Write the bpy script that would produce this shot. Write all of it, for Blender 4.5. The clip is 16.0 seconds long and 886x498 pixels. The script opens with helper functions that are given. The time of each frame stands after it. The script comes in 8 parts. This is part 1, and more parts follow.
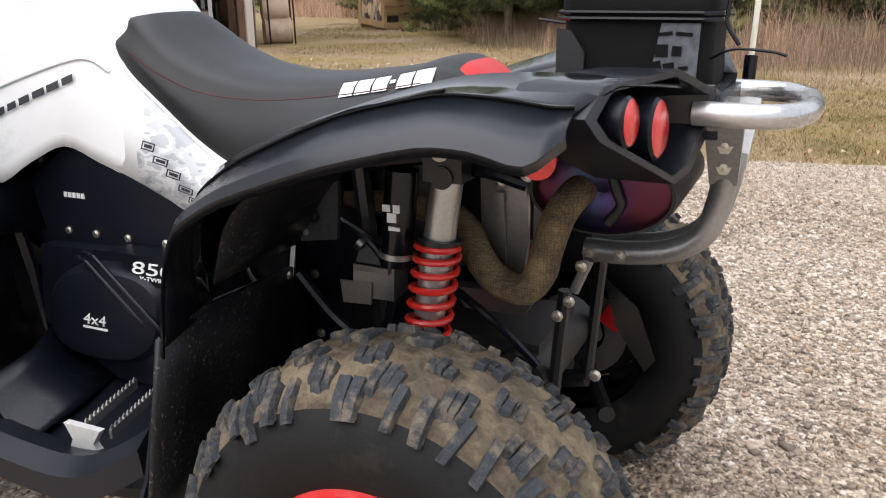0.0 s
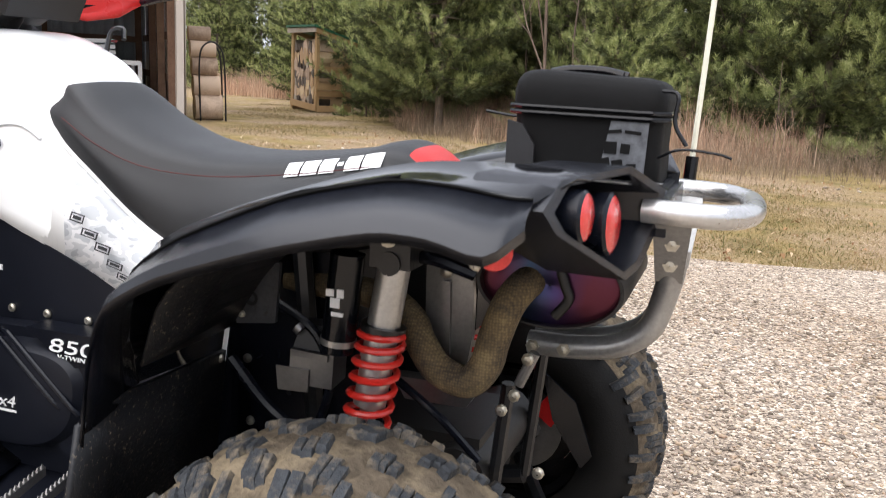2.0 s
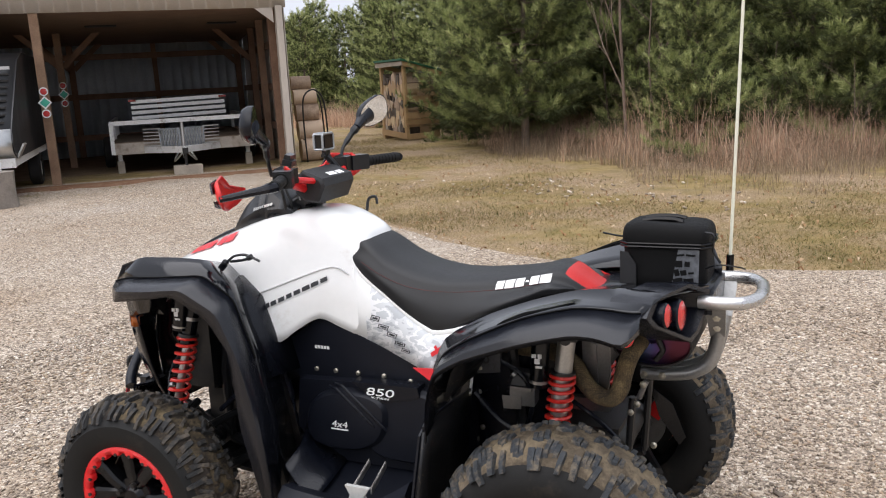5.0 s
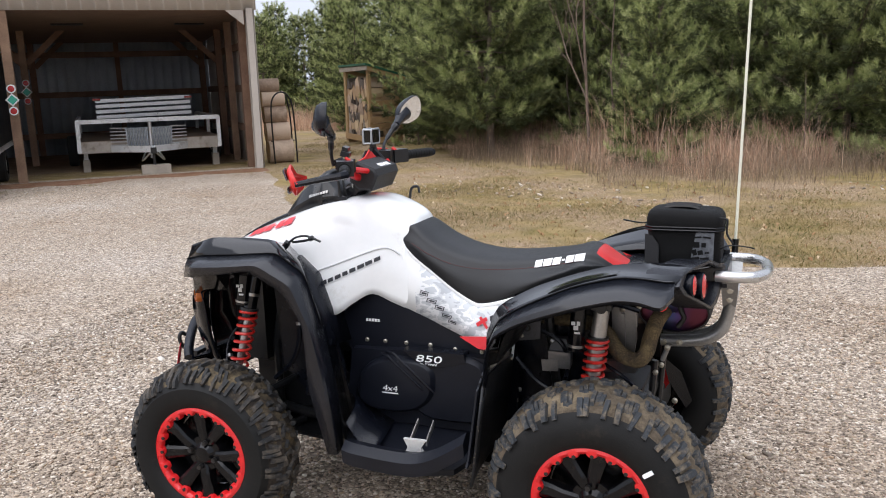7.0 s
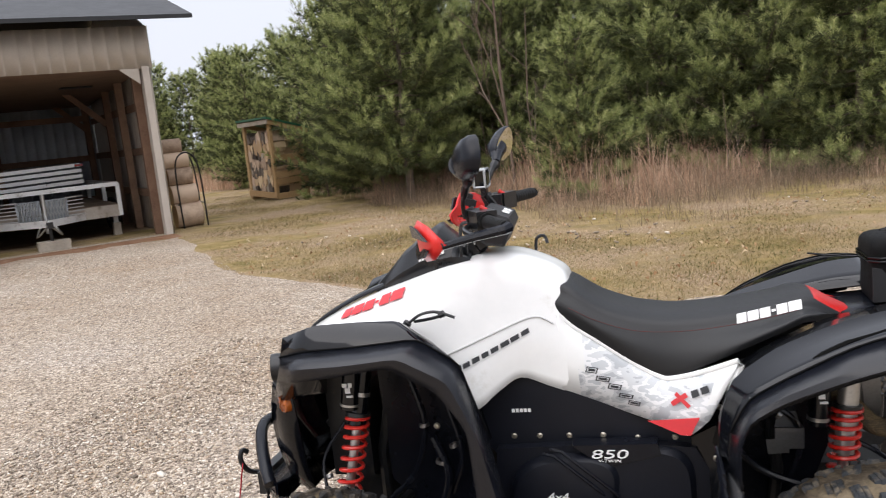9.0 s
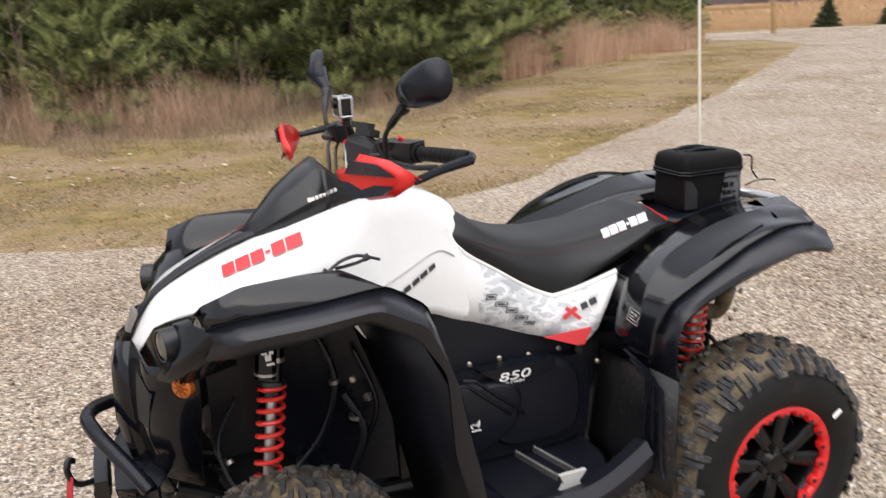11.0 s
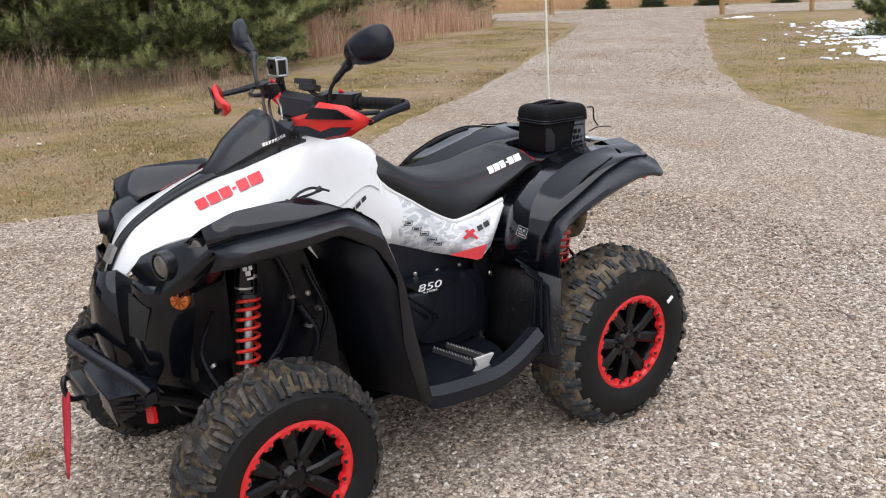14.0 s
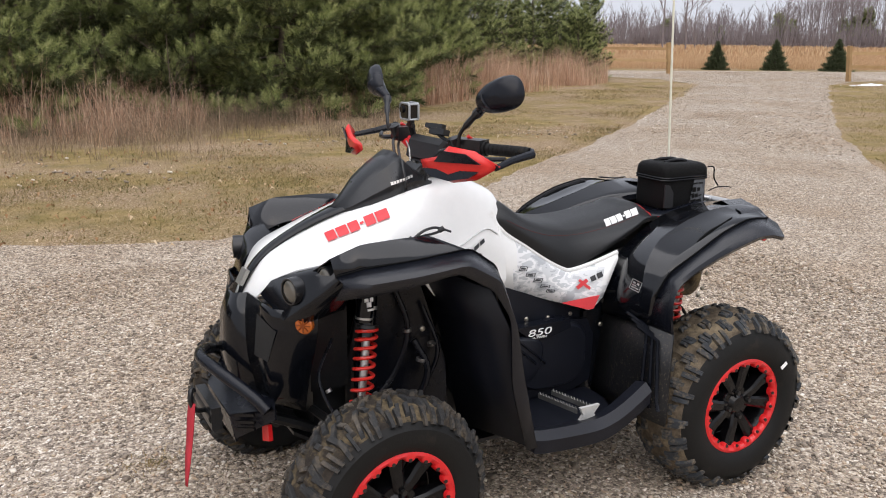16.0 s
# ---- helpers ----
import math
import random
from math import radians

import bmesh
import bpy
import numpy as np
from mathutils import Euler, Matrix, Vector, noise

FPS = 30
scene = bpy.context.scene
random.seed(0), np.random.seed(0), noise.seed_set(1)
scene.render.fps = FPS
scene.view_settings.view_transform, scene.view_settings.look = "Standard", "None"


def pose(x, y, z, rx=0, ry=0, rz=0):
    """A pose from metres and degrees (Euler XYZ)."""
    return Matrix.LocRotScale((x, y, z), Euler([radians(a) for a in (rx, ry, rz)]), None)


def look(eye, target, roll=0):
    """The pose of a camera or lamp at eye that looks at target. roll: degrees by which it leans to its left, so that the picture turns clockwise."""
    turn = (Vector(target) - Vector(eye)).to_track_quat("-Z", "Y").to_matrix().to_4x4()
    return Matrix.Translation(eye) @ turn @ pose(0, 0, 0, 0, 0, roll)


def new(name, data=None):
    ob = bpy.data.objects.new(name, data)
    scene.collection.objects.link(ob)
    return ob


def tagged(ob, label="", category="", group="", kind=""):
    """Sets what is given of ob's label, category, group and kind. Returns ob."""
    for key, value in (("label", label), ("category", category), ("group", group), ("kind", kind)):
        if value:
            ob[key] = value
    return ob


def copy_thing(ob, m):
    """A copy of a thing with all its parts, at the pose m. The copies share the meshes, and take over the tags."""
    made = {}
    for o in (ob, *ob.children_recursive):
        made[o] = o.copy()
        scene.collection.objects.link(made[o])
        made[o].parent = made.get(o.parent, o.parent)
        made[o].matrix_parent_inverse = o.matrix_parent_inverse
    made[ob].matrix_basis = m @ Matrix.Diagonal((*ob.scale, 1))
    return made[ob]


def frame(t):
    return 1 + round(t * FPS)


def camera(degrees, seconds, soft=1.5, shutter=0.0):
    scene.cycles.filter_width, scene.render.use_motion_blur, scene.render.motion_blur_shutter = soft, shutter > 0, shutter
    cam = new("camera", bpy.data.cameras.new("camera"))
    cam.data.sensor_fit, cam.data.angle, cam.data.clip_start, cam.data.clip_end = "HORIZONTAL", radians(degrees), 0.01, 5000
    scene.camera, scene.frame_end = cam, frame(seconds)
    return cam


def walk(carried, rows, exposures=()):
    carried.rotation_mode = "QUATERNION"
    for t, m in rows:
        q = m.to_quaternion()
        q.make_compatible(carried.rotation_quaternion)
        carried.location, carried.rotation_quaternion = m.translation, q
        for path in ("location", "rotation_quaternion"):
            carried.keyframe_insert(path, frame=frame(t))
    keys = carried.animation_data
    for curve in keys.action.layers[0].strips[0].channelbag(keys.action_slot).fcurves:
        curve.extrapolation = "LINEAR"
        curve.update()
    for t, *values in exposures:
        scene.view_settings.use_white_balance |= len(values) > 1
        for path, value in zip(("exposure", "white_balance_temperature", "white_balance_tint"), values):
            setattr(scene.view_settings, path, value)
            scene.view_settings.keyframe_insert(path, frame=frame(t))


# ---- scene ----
cam = camera(54.5, 16.0, soft=1.0, shutter=0.3)
PATH = [
    (0, (1.103, -1.337, 1.061), (0.317, 0.402, 0.462), -0.5),
    (0.5, (1.058, -1.299, 0.943), (0.29, 0.496, 0.509), 1.1),
    (1, (1.053, -1.301, 0.924), (0.334, 0.529, 0.561), 2.1),
    (1.5, (1.057, -1.307, 0.938), (0.352, 0.534, 0.602), 2.4),
    (2, (1.06, -1.322, 1.057), (0.419, 0.528, 0.652), 3.0),
    (2.5, (1.124, -1.343, 1.265), (0.454, 0.467, 0.741), 2.3),
    (3, (1.32, -1.443, 1.438), (0.353, 0.241, 0.961), -1.4),
    (3.5, (1.383, -1.564, 1.475), (0.27, 0.05, 1.076), -2.8),
    (4, (1.324, -1.821, 1.479), (0.327, -0.126, 1.118), -1.6),
    (4.2, (1.31, -1.938, 1.481), (0.386, -0.203, 1.112), -1.2),
    (6.3, (1.139, -2.715, 1.479), (0.344, -0.927, 1.066), -3.2),
    (6.5, (1.126, -2.744, 1.478), (0.34, -0.951, 1.068), -2.7),
    (7, (1.11, -2.763, 1.483), (0.381, -0.94, 1.099), -1.8),
    (7.5, (1.015, -2.751, 1.475), (0.298, -0.92, 1.107), -1.5),
    (8, (0.823, -2.629, 1.460), (0.119, -0.789, 1.111), -2.8),
    (8.2, (0.701, -2.552, 1.472), (0.036, -0.696, 1.138), -3.7),
    (10.3, (-0.582, -2.191, 1.464), (-0.437, -0.219, 1.159), -4.6),
    (10.5, (-0.685, -2.145, 1.457), (-0.376, -0.205, 1.079), -3.9),
    (11, (-0.91, -2.155, 1.536), (-0.21, -0.361, 0.993), -2.9),
    (11.5, (-1.074, -2.336, 1.521), (-0.241, -0.633, 0.885), -2.7),
    (12, (-1.218, -2.454, 1.546), (-0.372, -0.756, 0.912), -2.0),
    (12.5, (-1.409, -2.437, 1.541), (-0.482, -0.776, 0.924), -2.6),
    (13, (-1.467, -2.427, 1.536), (-0.454, -0.824, 0.900), -2.5),
    (13.5, (-1.452, -2.414, 1.546), (-0.362, -0.86, 0.915), -1.9),
    (14, (-1.483, -2.442, 1.547), (-0.379, -0.887, 0.943), -1.8),
    (14.5, (-1.528, -2.457, 1.548), (-0.502, -0.839, 0.976), -1.4),
    (15, (-1.54, -2.453, 1.548), (-0.573, -0.786, 1.014), -0.6),
    (15.5, (-1.558, -2.456, 1.550), (-0.614, -0.766, 1.049), 0.2),
    (16, (-1.564, -2.474, 1.551), (-0.638, -0.771, 1.058), 0.5),
]
walk(cam, [(t, look(eye, target, roll)) for t, eye, target, roll in PATH],
     [(t, e, k, 13.5) for t, e, k in [(0, .32, 6350), (1, .58, 6400), (1.5, .62, 6400), (2, .54, 6350), (2.5, .36, 6350), (3.2, .08, 6350), (4, .05, 6400), (7, .1, 6100), (8, .1, 6200), (10.4, .12, 6550), (11.5, .08, 6500), (12.4, 0, 6300), (13, -.06, 6200), (15, -.1, 6150), (16, -.12, 6400)]])

# ---- daylight under an overcast sky ----
world = bpy.data.worlds.new("overcast")
scene.world = world
world.use_nodes = True
_wt = world.node_tree
_bg = _wt.nodes["Background"]
_sky = _wt.nodes.new("ShaderNodeTexSky")
_sky.sky_type, _sky.sun_disc = "NISHITA", False
_sky.sun_elevation, _sky.sun_rotation = radians(38), radians(200)
_sky.dust_density, _sky.ozone_density, _sky.air_density = 6.0, 1.0, 1.4
_cloud = _wt.nodes.new("ShaderNodeMix")
_cloud.data_type = "RGBA"
_cloud.inputs["Factor"].default_value = 0.86
_cloud.inputs["B"].default_value = (8.6, 9.0, 9.7, 1)
_wt.links.new(_sky.outputs[0], _cloud.inputs["A"])
_wt.links.new(_cloud.outputs["Result"], _bg.inputs["Color"])
_bg.inputs["Strength"].default_value = 0.105
_sun = bpy.data.lights.new("sun", "SUN")
_sun.energy, _sun.angle, _sun.color = 2.9, radians(90), (1.0, 0.985, 0.965)
new("sun", _sun).matrix_world = look((0, 0, 30), (4, 9, 0))
scene.view_settings.exposure = 0.0

# ---- node materials ----


def lin(h):
    """A linear colour from a hex string of display values."""
    v = [int(h[i:i + 2], 16) / 255 for i in (0, 2, 4)]
    return tuple(c / 12.92 if c <= 0.04045 else ((c + 0.055) / 1.055) ** 2.4 for c in v) + (1,)


def shader(name):
    m = bpy.data.materials.new(name)
    m.use_nodes = True
    t = m.node_tree
    return m, t, t.nodes["Principled BSDF"], lambda kind: t.nodes.new("ShaderNode" + kind), t.links.new


def noise_tex(t, coord, scale, detail=4.0, rough=0.6):
    n = t.nodes.new("ShaderNodeTexNoise")
    n.inputs["Scale"].default_value, n.inputs["Detail"].default_value, n.inputs["Roughness"].default_value = scale, detail, rough
    t.links.new(coord, n.inputs["Vector"])
    return n


def ramp(t, fac, stops):
    r = t.nodes.new("ShaderNodeValToRGB")
    els = r.color_ramp.elements
    while len(els) < len(stops):
        els.new(0.5)
    for e, (p, c) in zip(els, stops):
        e.position, e.color = p, c if len(c) == 4 else (*c, 1)
    t.links.new(fac, r.inputs[0])
    return r


def surf(name, c1, c2, rough=0.5, metal=0.0, scale=8.0, fine=120.0, bump=0.1, bump_scale=200.0, dirt=None, dirt_amount=0.0, dirt_scale=5.0, coat=0.0, rough_var=0.1, spec=0.5, per_object=0.0):
    """A surface that varies between two colours at a coarse and a fine scale, with relief and, if asked, dirt."""
    m, t, p, node, link = shader(name)
    co = node("TexCoord").outputs["Object"]
    big, small = noise_tex(t, co, scale), noise_tex(t, co, fine, 3)
    mix = node("Mix")
    mix.inputs["Factor"].default_value = 0.4
    link(big.outputs["Fac"], mix.inputs["A"])
    link(small.outputs["Fac"], mix.inputs["B"])
    fac = mix.outputs["Result"]
    if per_object:
        info, add = node("ObjectInfo"), node("Math")
        add.operation = "MULTIPLY_ADD"
        add.inputs[1].default_value, add.inputs[2].default_value = per_object, -per_object / 2
        link(info.outputs["Random"], add.inputs[0])
        add2 = node("Math")
        link(add.outputs[0], add2.inputs[0])
        link(fac, add2.inputs[1])
        fac = add2.outputs[0]
    col = ramp(t, fac, [(0.32, c1), (0.68, c2)]).outputs["Color"]
    if dirt:
        dn = noise_tex(t, co, dirt_scale, 8, 0.7)
        f = ramp(t, dn.outputs["Fac"], [(0.62 - 0.3 * dirt_amount, (0, 0, 0)), (0.75 - 0.2 * dirt_amount, (1, 1, 1))])
        dm = node("Mix")
        dm.data_type = "RGBA"
        link(f.outputs["Color"], dm.inputs["Factor"])
        link(col, dm.inputs["A"])
        dm.inputs["B"].default_value = dirt
        col = dm.outputs["Result"]
    link(col, p.inputs["Base Color"])
    rr = node("MapRange")
    rr.inputs["To Min"].default_value, rr.inputs["To Max"].default_value = max(rough - rough_var, 0.03), min(rough + rough_var, 1)
    link(big.outputs["Fac"], rr.inputs["Value"])
    link(rr.outputs["Result"], p.inputs["Roughness"])
    p.inputs["Metallic"].default_value, p.inputs["Coat Weight"].default_value = metal, coat
    p.inputs["Specular IOR Level"].default_value = spec
    if bump:
        b, bn = node("Bump"), noise_tex(t, co, bump_scale, 3)
        b.inputs["Strength"].default_value, b.inputs["Distance"].default_value = bump, 0.004
        link(bn.outputs["Fac"], b.inputs["Height"])
        link(b.outputs["Normal"], p.inputs["Normal"])
    return m


def blades(name, stops, rough=0.8, spread=1.0, trans=0.25, patch=0.25, patch_mix=0.5):
    """Thin leaves, needles or blades, each piece with a shade of its own and patches over the whole."""
    m, t, p, node, link = shader(name)
    geo = node("NewGeometry")
    co = node("TexCoord").outputs["Object"]
    big = noise_tex(t, co, patch, 3)
    mix = node("Mix")
    mix.inputs["Factor"].default_value = patch_mix
    link(geo.outputs["Random Per Island"], mix.inputs["A"])
    link(big.outputs["Fac"], mix.inputs["B"])
    col = ramp(t, mix.outputs["Result"], stops)
    link(col.outputs["Color"], p.inputs["Base Color"])
    p.inputs["Roughness"].default_value = rough
    p.inputs["Specular IOR Level"].default_value = 0.25
    tr, ms = node("BsdfTranslucent"), node("MixShader")
    link(col.outputs["Color"], tr.inputs["Color"])
    ms.inputs[0].default_value = trans
    link(p.outputs[0], ms.inputs[1])
    link(tr.outputs[0], ms.inputs[2])
    link(ms.outputs[0], t.nodes["Material Output"].inputs["Surface"])
    return m


PATCHES = [(0.34, lin("e3d8cb")), (0.45, lin("ebe4db")), (0.54, lin("f1ece5")), (0.68, lin("f8f6f4"))]


def gravel_mat(name, stones):
    m, t, p, node, link = shader(name)
    co = node("TexCoord").outputs["Object"]
    if stones:
        geo = node("NewGeometry")
        fac = geo.outputs["Random Per Island"]
        col = ramp(t, fac, [(0.0, lin("746b63")), (0.14, lin("90867b")), (0.38, lin("ada194")), (0.60, lin("c0b3a3")), (0.75, lin("bba791")), (0.88, lin("d9d0c3")), (0.96, lin("ece7de")), (1.0, lin("f6f3ee"))]).outputs["Color"]
        n = noise_tex(t, co, 160, 3)
        mm = node("Mix")
        mm.data_type, mm.blend_type = "RGBA", "OVERLAY"
        mm.inputs["Factor"].default_value = 0.22
        link(col, mm.inputs["A"])
        link(n.outputs["Color"], mm.inputs["B"])
        patch = noise_tex(t, co, 0.55, 5)
        pr = ramp(t, patch.outputs["Fac"], PATCHES)
        mp = node("Mix")
        mp.data_type, mp.blend_type = "RGBA", "MULTIPLY"
        mp.inputs["Factor"].default_value = 1.0
        link(mm.outputs["Result"], mp.inputs["A"])
        link(pr.outputs["Color"], mp.inputs["B"])
        col = mp.outputs["Result"]
        hgt = n.outputs["Fac"]
        dist = 0.002
    else:
        warp = noise_tex(t, co, 30, 2)
        ad = node("VectorMath")
        ad.operation = "MULTIPLY_ADD"
        link(warp.outputs["Color"], ad.inputs[0])
        ad.inputs[1].default_value = (0.02, 0.02, 0.02)
        link(co, ad.inputs[2])
        v = node("TexVoronoi")
        v.inputs["Scale"].default_value = 70
        link(ad.outputs[0], v.inputs["Vector"])
        v2 = node("TexVoronoi")
        v2.inputs["Scale"].default_value = 160
        link(ad.outputs[0], v2.inputs["Vector"])
        sep, sep2 = node("SeparateColor"), node("SeparateColor")
        link(v.outputs["Color"], sep.inputs[0])
        link(v2.outputs["Color"], sep2.inputs[0])
        mix = node("Mix")
        mix.inputs["Factor"].default_value = 0.45
        link(sep.outputs[0], mix.inputs["A"])
        link(sep2.outputs[1], mix.inputs["B"])
        c0 = ramp(t, mix.outputs["Result"], [(0.1, lin("544c45")), (0.32, lin("857b71")), (0.5, lin("a69a8d")), (0.7, lin("c2b5a4")), (0.92, lin("ebe5dc"))])
        patch = noise_tex(t, co, 0.55, 5)
        pr = ramp(t, patch.outputs["Fac"], PATCHES)
        mm = node("Mix")
        mm.data_type, mm.blend_type = "RGBA", "MULTIPLY"
        mm.inputs["Factor"].default_value = 1.0
        link(c0.outputs["Color"], mm.inputs["A"])
        link(pr.outputs["Color"], mm.inputs["B"])
        col, hgt, dist = mm.outputs["Result"], v.outputs["Distance"], 0.007
    link(col, p.inputs["Base Color"])
    p.inputs["Roughness"].default_value = 0.85
    p.inputs["Specular IOR Level"].default_value = 0.3
    b = node("Bump")
    b.inputs["Strength"].default_value, b.inputs["Distance"].default_value = 0.7, dist
    b.invert = not stones
    link(hgt, b.inputs["Height"])
    link(b.outputs["Normal"], p.inputs["Normal"])
    return m


def ground_mat():
    m, t, p, node, link = shader("ground_turf")
    co = node("TexCoord").outputs["Object"]
    big, mid, fine = noise_tex(t, co, 0.6, 6), noise_tex(t, co, 3.0, 5), noise_tex(t, co, 60, 3)
    a = ramp(t, mid.outputs["Fac"], [(0.3, lin("686038")), (0.5, lin("87764a")), (0.7, lin("a08b62"))])
    b = ramp(t, fine.outputs["Fac"], [(0.3, lin("655542")), (0.52, lin("957f66")), (0.68, lin("c4b29a"))])
    mm = node("Mix")
    mm.data_type = "RGBA"
    f = ramp(t, big.outputs["Fac"], [(0.40, (0.1, 0.1, 0.1)), (0.58, (0.95, 0.95, 0.95))])
    link(f.outputs["Color"], mm.inputs["Factor"])
    link(a.outputs["Color"], mm.inputs["A"])
    link(b.outputs["Color"], mm.inputs["B"])
    link(mm.outputs["Result"], p.inputs["Base Color"])
    p.inputs["Roughness"].default_value = 0.95
    p.inputs["Specular IOR Level"].default_value = 0.1
    bp = node("Bump")
    bp.inputs["Strength"].default_value, bp.inputs["Distance"].default_value = 0.8, 0.02
    link(fine.outputs["Fac"], bp.inputs["Height"])
    link(bp.outputs["Normal"], p.inputs["Normal"])
    return m


M_TURF = ground_mat()
M_GRAVEL, M_STONES = gravel_mat("gravel_bed", False), gravel_mat("gravel_stone", True)
M_DIRT = surf("shed_dirt", lin("6b5743"), lin("9c8770"), 0.95, scale=2, fine=40, bump=0.5, bump_scale=40, spec=0.1)
M_GRASS = blades("grass_blade", [(0.22, lin("575a35")), (0.36, lin("716a42")), (0.5, lin("8c7a50")), (0.62, lin("a58d69")), (0.8, lin("cab896"))], patch=1.3, patch_mix=0.55)
M_GREENGRASS = blades("green_verge_blade", [(0.22, lin("5f6236")), (0.38, lin("787442")), (0.5, lin("8b7d4c")), (0.62, lin("a08a60")), (0.8, lin("bba583"))], patch=0.9, patch_mix=0.65)
M_DRY = blades("dry_grass_blade", [(0.15, lin("866b58")), (0.36, lin("b08c74")), (0.6, lin("d8b599")), (0.9, lin("f2dfc6"))], patch=0.9, patch_mix=0.45)
M_FIELD = blades("field_grass_blade", [(0.2, lin("b08c6a")), (0.5, lin("c3a07c")), (0.8, lin("d9bd98"))], patch=0.15, patch_mix=0.5)
M_WEED = blades("dead_weed_stalk", [(0.2, lin("625648")), (0.5, lin("8b7865")), (0.8, lin("b8a389"))], patch=0.7)
M_NEEDLE = blades("pine_needle", [(0.28, lin("59643c")), (0.44, lin("848f58")), (0.56, lin("abb273")), (0.72, lin("d6d8a0"))], patch=2.4, patch_mix=0.66, trans=0.2)
# older inner needles, coloured dark for the shade inside the crowns
M_SHADENEEDLE = blades("shaded_old_needle", [(0.2, lin("363c27")), (0.5, lin("505737")), (0.8, lin("6e744a"))], patch=1.5, trans=0.15)
M_SPRUCE = blades("spruce_needle", [(0.1, lin("39422f")), (0.5, lin("525c42")), (0.9, lin("787a5c"))], patch=1.0)
M_BARK = surf("pine_bark", lin("4e443c"), lin("8a7d72"), 0.95, scale=9, fine=60, bump=0.8, bump_scale=45, spec=0.1)
M_TWIG = surf("bare_twig", lin("57493f"), lin("84756a"), 0.95, scale=6, fine=60, bump=0.2, spec=0.1)
# bare wood paled towards grey: distance haze as colour
M_HAZEWOOD = surf("hazed_bare_wood", lin("7c7272"), lin("988d8c"), 0.95, scale=0.3, fine=3, bump=0, spec=0.05)
M_LEAF = blades("fallen_leaf", [(0.2, lin("6b4a30")), (0.5, lin("a07c58")), (0.8, lin("d8c5a6"))], patch=2)
M_SNOW = surf("snow", lin("e6eaee"), lin("fbfcff"), 0.8, scale=8, fine=60, bump=0.4, bump_scale=40)

# ---- mesh helpers ----


def V(*a):
    return Vector(a)


def add_faces(bm, verts, faces, mi=0):
    vs = [bm.verts.new(v) for v in verts]
    for f in faces:
        try:
            bm.faces.new([vs[i] for i in f]).material_index = mi
        except ValueError:
            pass
    return vs


def loft(bm, rows, close=False, caps=False, mi=0):
    """A skin over rows of points; every row has as many points."""
    n = len(rows[0])
    vs = [[bm.verts.new(p) for p in r] for r in rows]
    for a, b in zip(vs, vs[1:]):
        for i in range(n if close else n - 1):
            j = (i + 1) % n
            if len({a[i], a[j], b[j], b[i]}) == 4:
                bm.faces.new((a[i], a[j], b[j], b[i])).material_index = mi
    if caps and close:
        bm.faces.new(list(reversed(vs[0]))).material_index = mi
        bm.faces.new(vs[-1]).material_index = mi
    return vs


def smooth_path(pts, per=6):
    """Points on a Catmull-Rom curve through pts."""
    P = [Vector(p) for p in pts]
    P = [2 * P[0] - P[1], *P, 2 * P[-1] - P[-2]]
    out = []
    for i in range(1, len(P) - 2):
        a, b, c, d = P[i - 1:i + 3]
        for k in range(per):
            u = k / per
            out.append(0.5 * (2 * b + (c - a) * u + (2 * a - 5 * b + 4 * c - d) * u * u + (3 * b - a - 3 * c + d) * u ** 3))
    return out + [P[-2].copy()]


def smooth_rows(rows, per=4):
    """Resamples a net of points in both directions along smooth curves."""
    cols = [smooth_path([r[i] for r in rows], per) for i in range(len(rows[0]))]
    return [[c[k] for c in cols] for k in range(len(cols[0]))]


def eased_rows(rows, k=0.16):
    """Keeps the straight runs between the rows of a net and eases each corner."""
    out = [rows[0]]
    for p, q, r in zip(rows, rows[1:], rows[2:]):
        a, c = [u.lerp(v, k) for u, v in zip(q, p)], [u.lerp(v, k) for u, v in zip(q, r)]
        out += [a, [(u + v) / 4 + w / 2 for u, v, w in zip(a, c, q)], c]
    return out + [rows[-1]]


def tube(bm, pts, r, n=10, closed=False, caps=True, flat=1.0, mi=0):
    """A round bar along pts; r is one radius or one for each point; flat squeezes it sideways."""
    P = [Vector(p) for p in pts]
    R = r if isinstance(r, (list, tuple)) else [r] * len(P)
    up = Vector((0, 0, 1))
    rows, side = [], None
    for i, p in enumerate(P):
        a, b = (P[i - 1], P[(i + 1) % len(P)]) if closed else (P[max(i - 1, 0)], P[min(i + 1, len(P) - 1)])
        d = (b - a).normalized()
        if side is None:
            side = d.cross(up if abs(d.z) < 0.95 else Vector((1, 0, 0))).normalized()
        side = (side - d * side.dot(d)).normalized()
        w = d.cross(side)
        rows.append([p + R[i] * (flat * math.cos(k * math.tau / n) * side + math.sin(k * math.tau / n) * w) for k in range(n)])
    if closed:
        rows.append(rows[0])
        vs = [[bm.verts.new(q) for q in r_] for r_ in rows[:-1]]
        vs.append(vs[0])
        for a, b in zip(vs, vs[1:]):
            for k in range(n):
                bm.faces.new((a[k], a[(k + 1) % n], b[(k + 1) % n], b[k])).material_index = mi
        return
    loft(bm, rows, True, caps, mi)


def cyl(bm, p0, p1, r0, r1=None, n=16, caps=True, mi=0):
    tube(bm, [p0, p1], [r0, r0 if r1 is None else r1], n, caps=caps, mi=mi)


